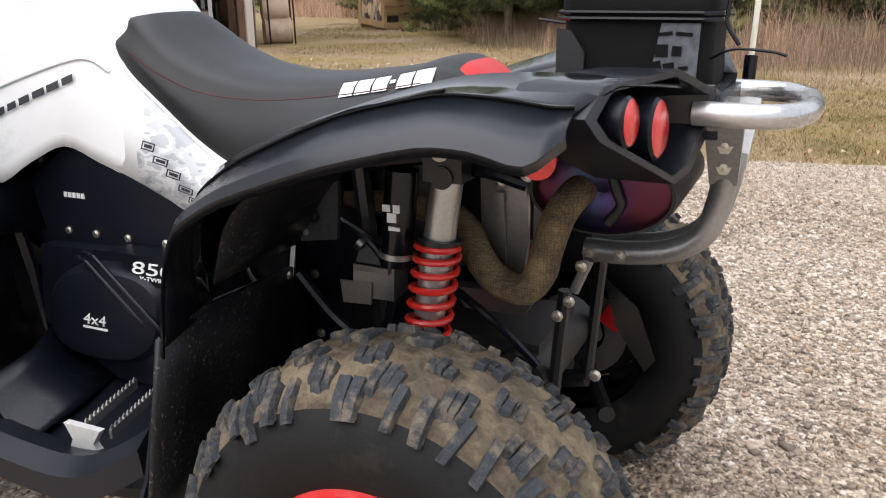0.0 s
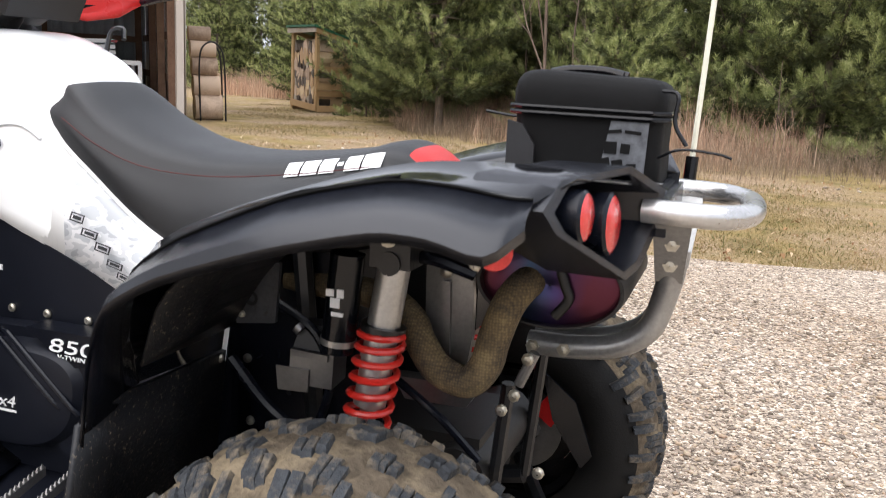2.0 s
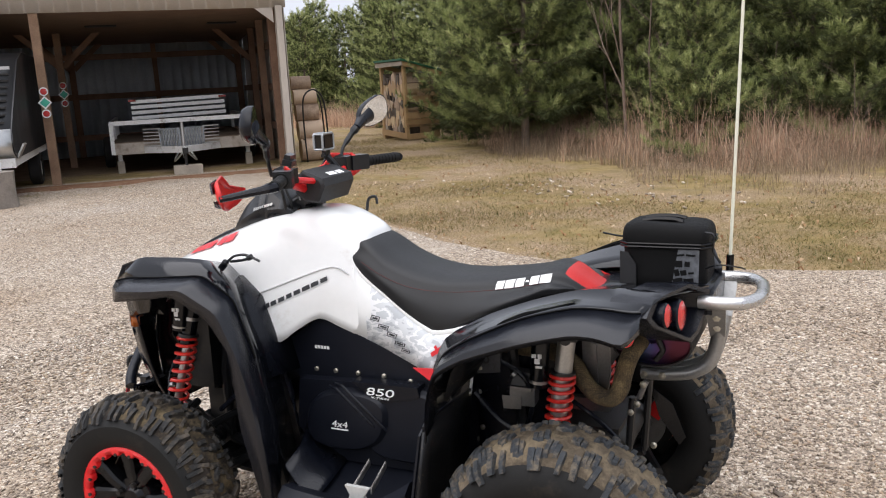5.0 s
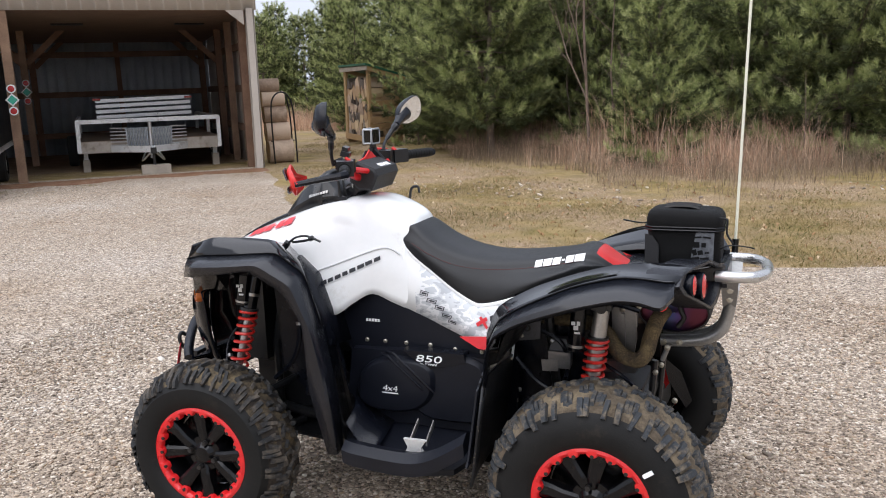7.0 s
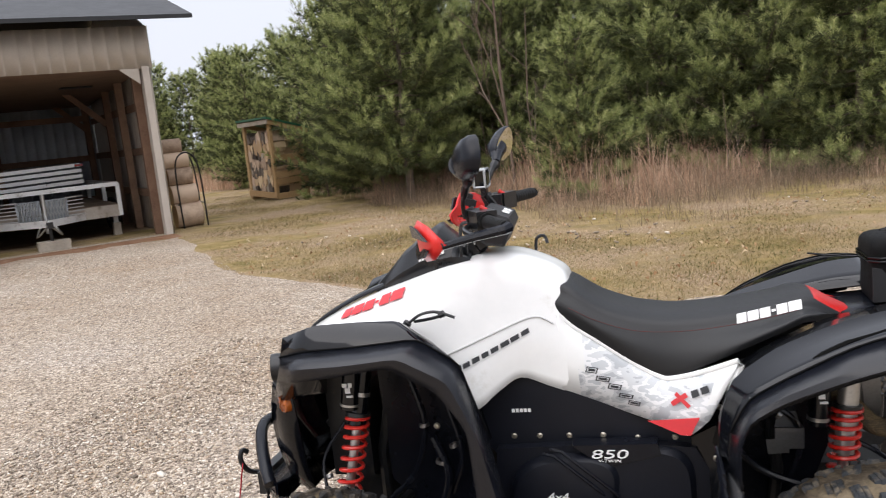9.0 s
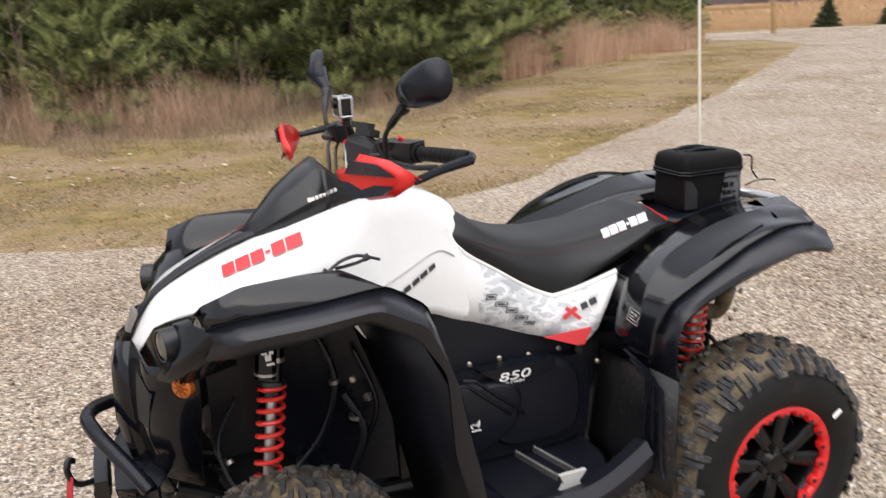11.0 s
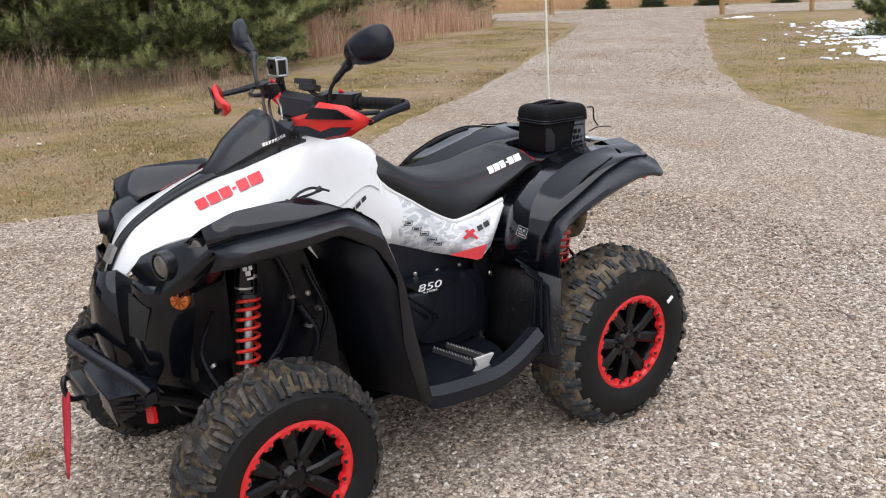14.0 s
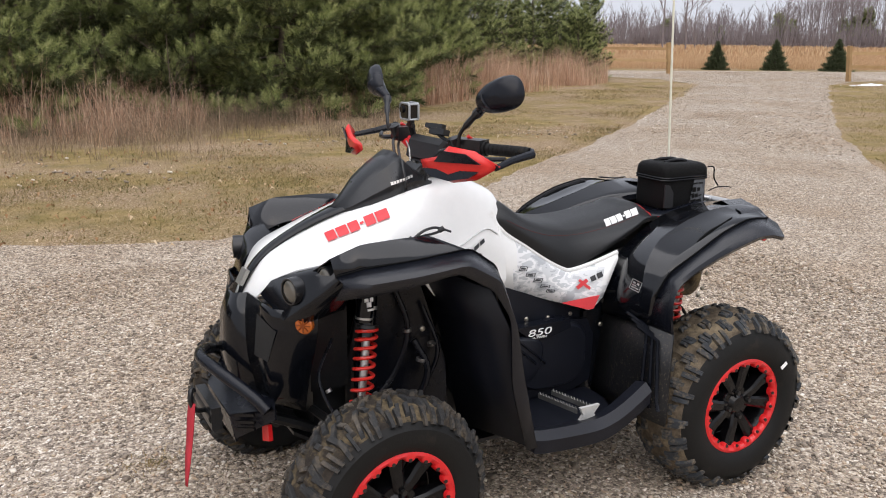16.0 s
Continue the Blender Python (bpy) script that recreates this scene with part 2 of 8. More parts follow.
def lathe(bm, profile, centre, axis, n=32, mi=0, start=None, close=False):
    """Turns (distance along the axis, radius) pairs round an axis through centre."""
    c, a = Vector(centre), Vector(axis).normalized()
    s = a.cross(Vector((0, 0, 1)) if abs(a.z) < 0.9 else Vector((1, 0, 0))).normalized()
    w = a.cross(s)
    loft(bm, [[c + a * d + r * (math.cos(k * math.tau / n) * s + math.sin(k * math.tau / n) * w) for k in range(n)] for d, r in profile], True, close, mi)


def box(bm, c, size, m=None, taper=1.0, mi=0):
    x, y, z = (s / 2 for s in size)
    pts = [(-x, -y, -z), (x, -y, -z), (x, y, -z), (-x, y, -z), (-x * taper, -y * taper, z), (x * taper, -y * taper, z), (x * taper, y * taper, z), (-x * taper, y * taper, z)]
    pts = [Vector(c) + ((m @ Vector(p)) if m else Vector(p)) for p in pts]
    return add_faces(bm, pts, [(0, 3, 2, 1), (4, 5, 6, 7), (0, 1, 5, 4), (1, 2, 6, 5), (2, 3, 7, 6), (3, 0, 4, 7)], mi)


def beam(bm, p0, p1, w, h, mi=0, up=(0, 0, 1)):
    """A squared bar from p0 to p1."""
    a, b = Vector(p0), Vector(p1)
    d = (b - a).normalized()
    u = Vector(up) if abs(d.dot(Vector(up))) < 0.97 else Vector((1, 0, 0))
    s = d.cross(u).normalized()
    t = s.cross(d)
    rows = [[q + s * x * w / 2 + t * y * h / 2 for x, y in ((-1, -1), (1, -1), (1, 1), (-1, 1))] for q in (a, b)]
    loft(bm, rows, True, True, mi)


def slab(bm, poly, off, mi=0):
    """A flat polygon of 3D points, given thickness along off."""
    off = Vector(off)
    a = [bm.verts.new(p) for p in poly]
    b = [bm.verts.new(Vector(p) + off) for p in poly]
    n = len(a)
    bm.faces.new(list(reversed(a))).material_index = mi
    bm.faces.new(b).material_index = mi
    for i in range(n):
        j = (i + 1) % n
        bm.faces.new((a[i], a[j], b[j], b[i])).material_index = mi


def mesh_of(bm, name, mats, angle=35, bevel=0.0, segs=2):
    if bevel:
        es = [e for e in bm.edges if len(e.link_faces) == 2 and e.calc_face_angle(0) > radians(25)]
        bmesh.ops.bevel(bm, geom=es, offset=bevel, segments=segs, profile=0.6, affect="EDGES", clamp_overlap=True)
    bmesh.ops.recalc_face_normals(bm, faces=bm.faces[:])
    me = bpy.data.meshes.new(name)
    bm.to_mesh(me)
    bm.free()
    for m in mats if isinstance(mats, (list, tuple)) else [mats]:
        me.materials.append(m)
    if angle:
        me.polygons.foreach_set("use_smooth", [True] * len(me.polygons))
        me.set_sharp_from_angle(angle=radians(angle))
    return me


def part(name, bm, mats, parent=None, label="", angle=35, bevel=0.0, solid=0.0, segs=2, offset=-1.0, sub=0):
    """Links a bmesh as one mesh object, under a thing or a part if one is given."""
    ob = new(name, mesh_of(bm, name, mats, angle, bevel, segs))
    if solid:
        md = ob.modifiers.new("thickness", "SOLIDIFY")
        md.thickness, md.offset = solid, offset
    if sub:
        md = ob.modifiers.new("smooth", "SUBSURF")
        md.levels = md.render_levels = sub
    if parent:
        ob.parent = parent
    return tagged(ob, label)


def BM():
    return bmesh.new()


def tri_cloud(name, P, mat_):
    """A mesh of separate triangles from an (n, 3, 3) array."""
    n = len(P)
    me = bpy.data.meshes.new(name)
    me.vertices.add(n * 3)
    me.vertices.foreach_set("co", P.reshape(-1).astype(np.float32))
    me.loops.add(n * 3)
    me.loops.foreach_set("vertex_index", np.arange(n * 3, dtype=np.int32))
    me.polygons.add(n)
    me.polygons.foreach_set("loop_start", np.arange(0, n * 3, 3, dtype=np.int32))
    me.update(calc_edges=True)
    me.materials.append(mat_)
    return me


def quad_cloud(name, P, mat_):
    """A mesh of separate strips, (n, rows, 2, 3): each strip one piece."""
    n, r = P.shape[:2]
    base = np.arange(n)[:, None, None] * (2 * r) + 2 * np.arange(r - 1)[None, :, None]
    idx = (base + np.array([0, 1, 3, 2])[None, None, :]).reshape(-1).astype(np.int32)
    me = bpy.data.meshes.new(name)
    me.vertices.add(n * r * 2)
    me.vertices.foreach_set("co", P.reshape(-1).astype(np.float32))
    me.loops.add(len(idx))
    me.loops.foreach_set("vertex_index", idx)
    me.polygons.add(len(idx) // 4)
    me.polygons.foreach_set("loop_start", np.arange(0, len(idx), 4, dtype=np.int32))
    me.update(calc_edges=True)
    me.materials.append(mat_)
    return me


def inside(px, py, poly):
    """Which of the points lie in a polygon of the plan."""
    ok = np.zeros(len(px), bool)
    n = len(poly)
    for i in range(n):
        (x0, y0), (x1, y1) = poly[i], poly[(i + 1) % n]
        cross = (y0 > py) != (y1 > py)
        with np.errstate(divide="ignore", invalid="ignore"):
            ok ^= cross & (px < (x1 - x0) * (py - y0) / (y1 - y0 + 1e-12) + x0)
    return ok


def scatter(rng, poly, per_m2):
    xs, ys = [p[0] for p in poly], [p[1] for p in poly]
    n = int((max(xs) - min(xs)) * (max(ys) - min(ys)) * per_m2)
    x, y = rng.uniform(min(xs), max(xs), n), rng.uniform(min(ys), max(ys), n)
    k = inside(x, y, poly)
    return x[k], y[k]


def grow(rng, x, y, height, width, lean=0.35, rows=3):
    """Blades as bent strips on the ground at x, y."""
    n = len(x)
    h = height * rng.uniform(0.55, 1.25, n)
    az, la = rng.uniform(0, math.tau, n), rng.uniform(0, math.tau, n)
    le = h * np.abs(rng.normal(0, lean, n))
    w = width * rng.uniform(0.6, 1.3, n)
    P = np.zeros((n, rows, 2, 3))
    for i in range(rows):
        u = i / (rows - 1)
        cx, cy, cz = x + le * u * u * np.cos(la), y + le * u * u * np.sin(la), h * u * (1 - 0.25 * np.minimum(le / h, 1) * u) - 0.005
        ww = w * (1 - 0.85 * u) / 2
        for s in (0, 1):
            P[:, i, s, 0], P[:, i, s, 1], P[:, i, s, 2] = cx + (2 * s - 1) * ww * np.cos(az), cy + (2 * s - 1) * ww * np.sin(az), cz
    return P

# ---- ground, drive and verge ----
from mathutils.geometry import tessellate_polygon
rng = np.random.default_rng(7)
GRAVEL = [(-30, -14), (5.2, -14), (5.3, -3), (5.9, 0), (6.84, 2.36), (8.3, 4.4), (10.9, 6.8), (17.5, 12.2), (24.5, 17.7), (27, 18.8), (29.5, 19.3), (60, 7), (62, 14),
          (36.5, 26.0), (30, 28.6), (12, 36), (10.5, 32), (20, 27.5), (21.6, 23), (20.2, 19.5), (15.6, 15.4), (11.5, 11.9), (8.1, 8.9), (5.3, 6.8), (3.8, 5.7), (2.7, 4.75), (1.8, 4.35), (0.9, 4.1),
          (0.0, 3.88), (-1.2, 4.3), (-2.2, 4.9), (-3.0, 5.48), (-4.3, 6.33), (-5.3, 7.4), (-6.6, 9.3), (-8.0, 11.1), (-8.6, 11.6), (-11.6, 8.75), (-15.9, 4.6), (-30, -9)]


def ragged(poly, step, amp, seed):
    out = []
    for i, a in enumerate(poly):
        b = poly[(i + 1) % len(poly)]
        d = math.dist(a, b)
        k = max(1, int(d / step))
        for j in range(k):
            u = j / k
            p = V(a[0] + (b[0] - a[0]) * u, a[1] + (b[1] - a[1]) * u, 0)
            q = noise.noise_vector(p * 0.9 + V(seed, 0, 0)) * amp + noise.noise_vector(p * 4 + V(0, seed, 0)) * amp * 0.4
            out.append((p.x + q.x, p.y + q.y))
    return out


LINES = [-1400, -400, -150, -90] + list(range(-62, 66, 2)) + [90, 150, 400, 1400]
bm = BM()
loft(bm, [[V(x_, y_, 0) for x_ in LINES] for y_ in LINES])
tagged(part("ground", bm, M_TURF), "wide level turf of pale late-autumn grass and soil", "ground", kind="structure")
GRAVEL_EDGE = ragged(GRAVEL, 0.12, 0.13, 3.0)
bm = BM()
pts_ = [V(x, y, 0.008) for x, y in GRAVEL_EDGE]
add_faces(bm, pts_, tessellate_polygon([pts_]))
for k_ in range(-28, 62, 2):
    for axis in (V(1, 0, 0), V(0, 1, 0)):
        bmesh.ops.bisect_plane(bm, geom=bm.verts[:] + bm.edges[:] + bm.faces[:], plane_co=axis * k_, plane_no=axis)
tagged(part("road", bm, M_GRAVEL, angle=0), "pale grey crushed gravel drive and parking yard", "driveway", kind="structure")

# loose stones on the drive, densest where the camera passes
cube_v = np.array([[x, y, z] for x in (-1, 1) for y in (-1, 1) for z in (-1, 1)]) * 0.72
cube_f = np.array([[0, 1, 3], [0, 3, 2], [4, 6, 7], [4, 7, 5], [0, 4, 5], [0, 5, 1], [2, 3, 7], [2, 7, 6], [0, 2, 6], [0, 6, 4], [1, 5, 7], [1, 7, 3]])


def stones(name, x, y, rmin, rmax, power, label):
    n = len(x)
    r = rmin + (rmax - rmin) * rng.random(n) ** power
    s = rng.uniform(0.65, 1.25, (n, 1, 3)) * np.array([1.15, 0.95, 0.50])
    jit = 1 + rng.uniform(-0.42, 0.34, (n, len(cube_v), 3))
    a = rng.uniform(0, math.tau, n)
    p = cube_v[None] * jit * s * r[:, None, None]
    c, d = np.cos(a)[:, None], np.sin(a)[:, None]
    tilt = rng.normal(0, 0.3, n)[:, None]
    px, py, pz = p[..., 0] * c - p[..., 1] * d, p[..., 0] * d + p[..., 1] * c, p[..., 2]
    pz = pz + px * tilt
    P = np.stack([px + x[:, None], py + y[:, None], pz + 0.008 + (r * 0.22)[:, None]], -1)
    me = bpy.data.meshes.new(name)
    nv, nf = len(cube_v), len(cube_f)
    me.vertices.add(n * nv)
    me.vertices.foreach_set("co", P.reshape(-1).astype(np.float32))
    idx = (cube_f[None] + (np.arange(n) * nv)[:, None, None]).reshape(-1).astype(np.int32)
    me.loops.add(len(idx))
    me.loops.foreach_set("vertex_index", idx)
    me.polygons.add(n * nf)
    me.polygons.foreach_set("loop_start", np.arange(0, len(idx), 3, dtype=np.int32))
    me.update(calc_edges=True)
    me.materials.append(M_STONES)
    tagged(new(name, me), label, "gravel", kind="stuff")


NEAR = [(-3.2, -1.6), (1.2, -1.9), (3.2, -0.8), (3.4, 1.6), (2.6, 3.0), (-0.6, 3.4), (-3.0, 3.4)]
MID = [(-7, -1.5), (3, -2), (5.6, 0), (6.6, 2.6), (8.0, 4.6), (10.6, 7.2), (13.5, 12.0), (8.0, 8.6), (5, 6.5), (2, 4.5), (0.2, 3.7), (-1.3, 4.4), (-4.2, 6.2), (-6.5, 9), (-9, 8)]
x, y = scatter(rng, NEAR, 2500)
stones("gravel", x, y, 0.0034, 0.0098, 1.7, "fine loose crushed stone beneath the quad bike")
x, y = scatter(rng, NEAR, 80)
stones("gravel", x, y, 0.008, 0.017, 2.6, "coarser pale and grey gravel stones lying on the drive")
x, y = scatter(rng, MID, 760)
k = ~inside(x, y, NEAR)
stones("gravel", x[k], y[k], 0.0032, 0.0084, 1.9, "loose gravel stones spread along the drive")

FARG = [(8.4, 4.5), (10.9, 6.85), (17.5, 12.25), (24.5, 17.75), (29.0, 19.5), (36, 25.5), (29, 28.2), (22, 27), (21.4, 23), (20, 19.5), (15.4, 15.4), (11.3, 11.7), (8.0, 8.6)]
x, y = scatter(rng, FARG, 90)
stones("gravel", x, y, 0.008, 0.019, 1.8, "gravel stones on the far drive")
x, y = scatter(rng, [(-8, 9.4), (-6.2, 8.0), (-4.4, 5.9), (-9, 3), (-13, 6.2), (-11.3, 8.4)], 90)
stones("gravel", x, y, 0.006, 0.014, 1.8, "gravel stones spread before the shed")

# mown verge between the drive and the trees
VERGE = [(-8.0, 11.3), (-6.5, 9.4), (-5.2, 7.5), (-4.2, 6.4), (-3.0, 5.55), (-2.2, 5.0), (-1.2, 4.4), (-0.1, 3.85), (0.9, 4.1), (1.8, 4.4), (2.7, 4.8), (3.8, 5.75), (5.3, 6.85), (8.1, 9.0), (11.4, 12.0), (15.4, 15.5),
         (20.0, 19.6), (17.5, 20.6), (9, 15.6), (4.5, 11.5), (1, 9.0), (-2.5, 10.4), (-6, 15.5), (-9, 21), (-12.5, 21)]
NEARV = [(-5.2, 7.5), (-4.2, 6.4), (-3.0, 5.55), (-2.2, 5.0), (-1.2, 4.4), (-0.1, 3.82), (0.9, 4.05), (1.8, 4.35), (2.7, 4.75), (3.8, 5.7), (5.3, 6.8), (8.1, 9.0), (7, 11), (4.5, 10), (1, 8.0), (-2.5, 9), (-5, 10)]
x, y = scatter(rng, VERGE, 460)
wob = np.array([noise.noise(V(a * 0.55, b * 0.55, 0)) for a, b in zip(x, y)])
k = rng.random(len(x)) < 0.52 + 1.3 * wob
tagged(new("verge_grass", quad_cloud("verge_grass", grow(rng, x[k], y[k], 0.030 + 0.035 * np.clip(wob[k] + 0.3, 0, 1), 0.010, 2.0), M_GRASS)), "short yellow-green autumn grass of the verge", "grass", kind="stuff")
x, y = scatter(rng, NEARV, 1900)
wob = np.array([noise.noise(V(a * 0.55, b * 0.55, 0)) for a, b in zip(x, y)])
k = rng.random(len(x)) < 0.42 + 1.3 * wob
tagged(new("verge_grass", quad_cloud("verge_grass", grow(rng, x[k], y[k], 0.022 + 0.030 * np.clip(wob[k] + 0.3, 0, 1), 0.0065, 2.2), M_GRASS)), "dense short grass beside the gravel edge", "grass", kind="stuff")
RVERGE = [(5.5, -3), (6.0, 0), (7.0, 2.4), (8.5, 4.4), (11.0, 6.8), (17.6, 12.2), (24.5, 17.6), (26.5, 16.5), (20, 9), (14, 3), (10, -3)]
x, y = scatter(rng, RVERGE, 330)
wob = np.array([noise.noise(V(a * 0.5, b * 0.5, 2)) for a, b in zip(x, y)])
k = rng.random(len(x)) < 0.6 + 1.2 * wob
x, y = x[k], y[k]
tagged(new("verge_grass", quad_cloud("verge_grass", grow(rng, x, y, 0.04, 0.012, 1.9), M_GREENGRASS)), "sparse green and brown grass with thawing snow", "grass", kind="stuff")

# a tuft on the drive
a, r = rng.uniform(0, math.tau, 160), np.abs(rng.normal(0, 0.05, 160))
tagged(new("grass_tuft", quad_cloud("grass_tuft", grow(rng, -1.142 + r * np.cos(a) * 1.6, 0.53 + r * np.sin(a), 0.035, 0.006, 1.0), M_GRASS)), "small green grass tuft growing through the gravel", "grass", kind="stuff")

# tall dry grass in front of and among the trees
TALL = [(-14, 27), (-11.5, 22), (-9.4, 20.5), (-7.8, 17.4), (-6.0, 15.4), (-4.2, 13.2), (-2, 12.2), (0.2, 11.4), (2.6, 11.6), (4.8, 13.0), (9, 15.8), (13, 18.3), (17.4, 20.9), (19.2, 24), (14, 23), (8, 21), (2, 18), (-3, 19), (-8, 24), (-12, 29)]
x, y = scatter(rng, TALL, 400)
wob = np.array([noise.noise(V(a * 0.45, b * 0.45, 5)) for a, b in zip(x, y)])
wob = wob + 0.5 * np.array([noise.noise(V(a * 1.6, b * 1.6, 1)) for a, b in zip(x, y)])
k = rng.random(len(x)) < 0.14 + 1.5 * wob
hh = 0.45 + 0.85 * np.clip(wob[k] + 0.15, 0, 1)
tagged(new("tall_dry_grass", quad_cloud("tall_dry_grass", grow(rng, x[k], y[k], hh, 0.0085, 0.45, 5), M_DRY)), "tall tan dry grass standing along the trees", "tall grass", kind="stuff")
x, y = scatter(rng, [(6.5, 13.9), (9, 15.7), (13, 18.2), (17.4, 20.8), (19, 23), (14, 21.5), (9.5, 18.6), (6.2, 16)], 480)
wob = np.array([noise.noise(V(a * 0.8, b * 0.8, 4)) for a, b in zip(x, y)])
k = rng.random(len(x)) < 0.5 + 1.6 * wob
x, y, hh = x[k], y[k], 1.0 + 0.5 * wob[k]
tagged(new("tall_dry_grass", quad_cloud("tall_dry_grass", grow(rng, x, y, hh, 0.008, 0.32, 5), M_DRY)), "thick stand of tall tan prairie grass", "tall grass", kind="stuff")
WEEDS = [(-5.6, 14.4), (-4.4, 12.4), (-2, 11.2), (-0.8, 8.0), (0.4, 7.6), (2.3, 8.4), (4.8, 11.0), (6.5, 13.5), (5, 14), (2, 13), (-1, 14), (-4, 16)]
x, y = scatter(rng, WEEDS, 620)
wob = np.array([noise.noise(V(a * 0.7, b * 0.7, 9)) + 0.5 * noise.noise(V(a * 2.5, b * 2.5, 3)) for a, b in zip(x, y)])
deep = np.clip((y - 7.8 - 0.55 * np.abs(x - 0.3)) / 3.2, 0, 1)
k = rng.random(len(x)) < 0.10 + 0.55 * deep + 0.9 * wob
hh = (0.10 + 0.34 * deep[k]) * (1 + 0.8 * np.clip(wob[k], -0.5, 1))
tagged(new("dead_weeds", quad_cloud("dead_weeds", grow(rng, x[k], y[k], hh * 0.95, 0.006, 0.8, 4), M_WEED)), "low brown dead weeds at the edge of the trees", "weeds", kind="stuff")
x, y = scatter(rng, WEEDS, 9)
wob = np.array([noise.noise(V(a * 0.6, b * 0.6, 2)) for a, b in zip(x, y)])
k = (rng.random(len(x)) < 0.35 + 1.4 * wob) & (y - 0.4 * np.abs(x) > 10.2)
bx, by = np.repeat(x[k], 26), np.repeat(y[k], 26)
bx, by = bx + rng.normal(0, 0.07, len(bx)), by + rng.normal(0, 0.07, len(by))
tagged(new("dry_grass_clumps", quad_cloud("dry_grass_clumps", grow(rng, bx, by, 0.55, 0.005, 0.5, 5), M_DRY)), "scattered clumps of tan bunch grass", "grass", kind="stuff")

# the far field and its grass
x, y = scatter(rng, [(10, 39), (29, 31.2), (36.5, 28.2), (62, 17.5), (72, 24), (60, 40), (40, 52), (20, 52)], 75)
tagged(new("field_grass", quad_cloud("field_grass", grow(rng, x, y, 0.50, 0.018, 0.6, 3), M_FIELD)), "tan dry prairie grass of the open field", "field", kind="stuff")
x, y = scatter(rng, [(20, 52), (40, 52), (60, 40), (72, 24), (130, 60), (170, 120), (110, 190), (40, 150)], 1.6)
tagged(new("field_grass", quad_cloud("field_grass", grow(rng, x, y, 0.6, 0.3, 0.3, 2), M_FIELD)), "distant tan prairie grass", "field", kind="stuff")

# dry grass in the gap between the shed and the crib
x, y = scatter(rng, [(-13.3, 24.3), (-17.8, 25.3), (-20.4, 29.5), (-15.5, 29.5)], 150)
hh = 0.5 + 0.5 * rng.random(len(x))
tagged(new("tall_dry_grass", quad_cloud("tall_dry_grass", grow(rng, x, y, hh, 0.012, 0.45, 5), M_DRY)), "tall tan dry grass between the shed and the wood crib", "tall grass", kind="stuff")

# thawing snow
def snow(cx, cy, rx, ry, rot, seed):
    bm = BM()
    n = 40
    pts = []
    for i in range(n):
        a = i * math.tau / n
        k = 1 + 0.55 * noise.noise(V(math.cos(a) * 1.6, math.sin(a) * 1.6, seed))+ 0.3 * noise.noise(V(math.cos(a) * 5, math.sin(a) * 5, seed))
        u, v = rx * k * math.cos(a), ry * k * math.sin(a)
        pts.append((cx + u * math.cos(rot) - v * math.sin(rot), cy + u * math.sin(rot) + v * math.cos(rot)))
    rim = [bm.verts.new((px_, py_, 0.012)) for px_, py_ in pts]
    top = [bm.verts.new((cx + (px_ - cx) * 0.8, cy + (py_ - cy) * 0.8, 0.035)) for px_, py_ in pts]
    for i in range(n):
        bm.faces.new((rim[i], rim[(i + 1) % n], top[(i + 1) % n], top[i]))
    bm.faces.new(top)
    tagged(part("snow_patch", bm, M_SNOW), "thin thawing patch of snow on the grass", "snow", "snow patches", "stuff")


rs = random.Random(4)


def snow_flakes(centres, n, seed):
    """Thin overlapping remnants of snow, thick where the drift lay and lacy at its rim."""
    r_ = random.Random(seed)
    bm = BM()
    while n:
        cx, cy, rx, ry = r_.choice(centres)
        px_, py_ = cx + r_.gauss(0, rx * 0.75), cy + r_.gauss(0, ry * 0.9)
        w = noise.noise(V(px_ * 0.9 + py_ * 0.5, py_ * 1.6, 3.0)) + 0.5 * noise.noise(V(px_ * 3, py_ * 4, 9.0))
        n -= 1
        if w < r_.uniform(-0.15, 0.15):
            continue
        rad, rot = r_.uniform(0.03, 0.16) * (0.7 + max(w, 0)), 0.65 + r_.uniform(-0.5, 0.5)
        m = 9
        rim, top = [], []
        for i in range(m):
            a = i * math.tau / m
            k = rad * r_.uniform(0.6, 1.35)
            u, v = k * math.cos(a), k * 0.5 * math.sin(a)
            u, v = u * math.cos(rot) - v * math.sin(rot), u * math.sin(rot) + v * math.cos(rot)
            rim.append(bm.verts.new((px_ + u, py_ + v, 0.005)))
            top.append(bm.verts.new((px_ + u * 0.7, py_ + v * 0.7, 0.012 + rad * 0.16)))
        for i in range(m):
            bm.faces.new((rim[i], rim[(i + 1) % m], top[(i + 1) % m], top[i]))
        bm.faces.new(top)
    tagged(part("snow_drift", bm, M_SNOW), "lacy thawing drift of snow beside the field", "snow", kind="stuff")


snow_flakes([(20.5, 9.6, 1.2, 0.5), (18.6, 8.2, 1.2, 0.45), (21.8, 9.6, 1.3, 0.5), (17.4, 7.2, 1.0, 0.4), (19.6, 8.4, 1.2, 0.5), (22.8, 10.4, 1.2, 0.5), (16.0, 6.3, 0.8, 0.35), (24.0, 12.0, 1.2, 0.4), (14.6, 5.6, 0.6, 0.25), (26.3, 17.2, 0.8, 0.2)], 3600, 8)
for _ in range(30):
    u = rs.random()
    snow(10.5 + 12 * u + rs.uniform(-0.2, 2.0), 5.2 + 8.6 * u + rs.uniform(-2.2, 0.6), rs.uniform(0.05, 0.2), rs.uniform(0.03, 0.07), rs.uniform(0, 1.5), rs.uniform(0, 50))
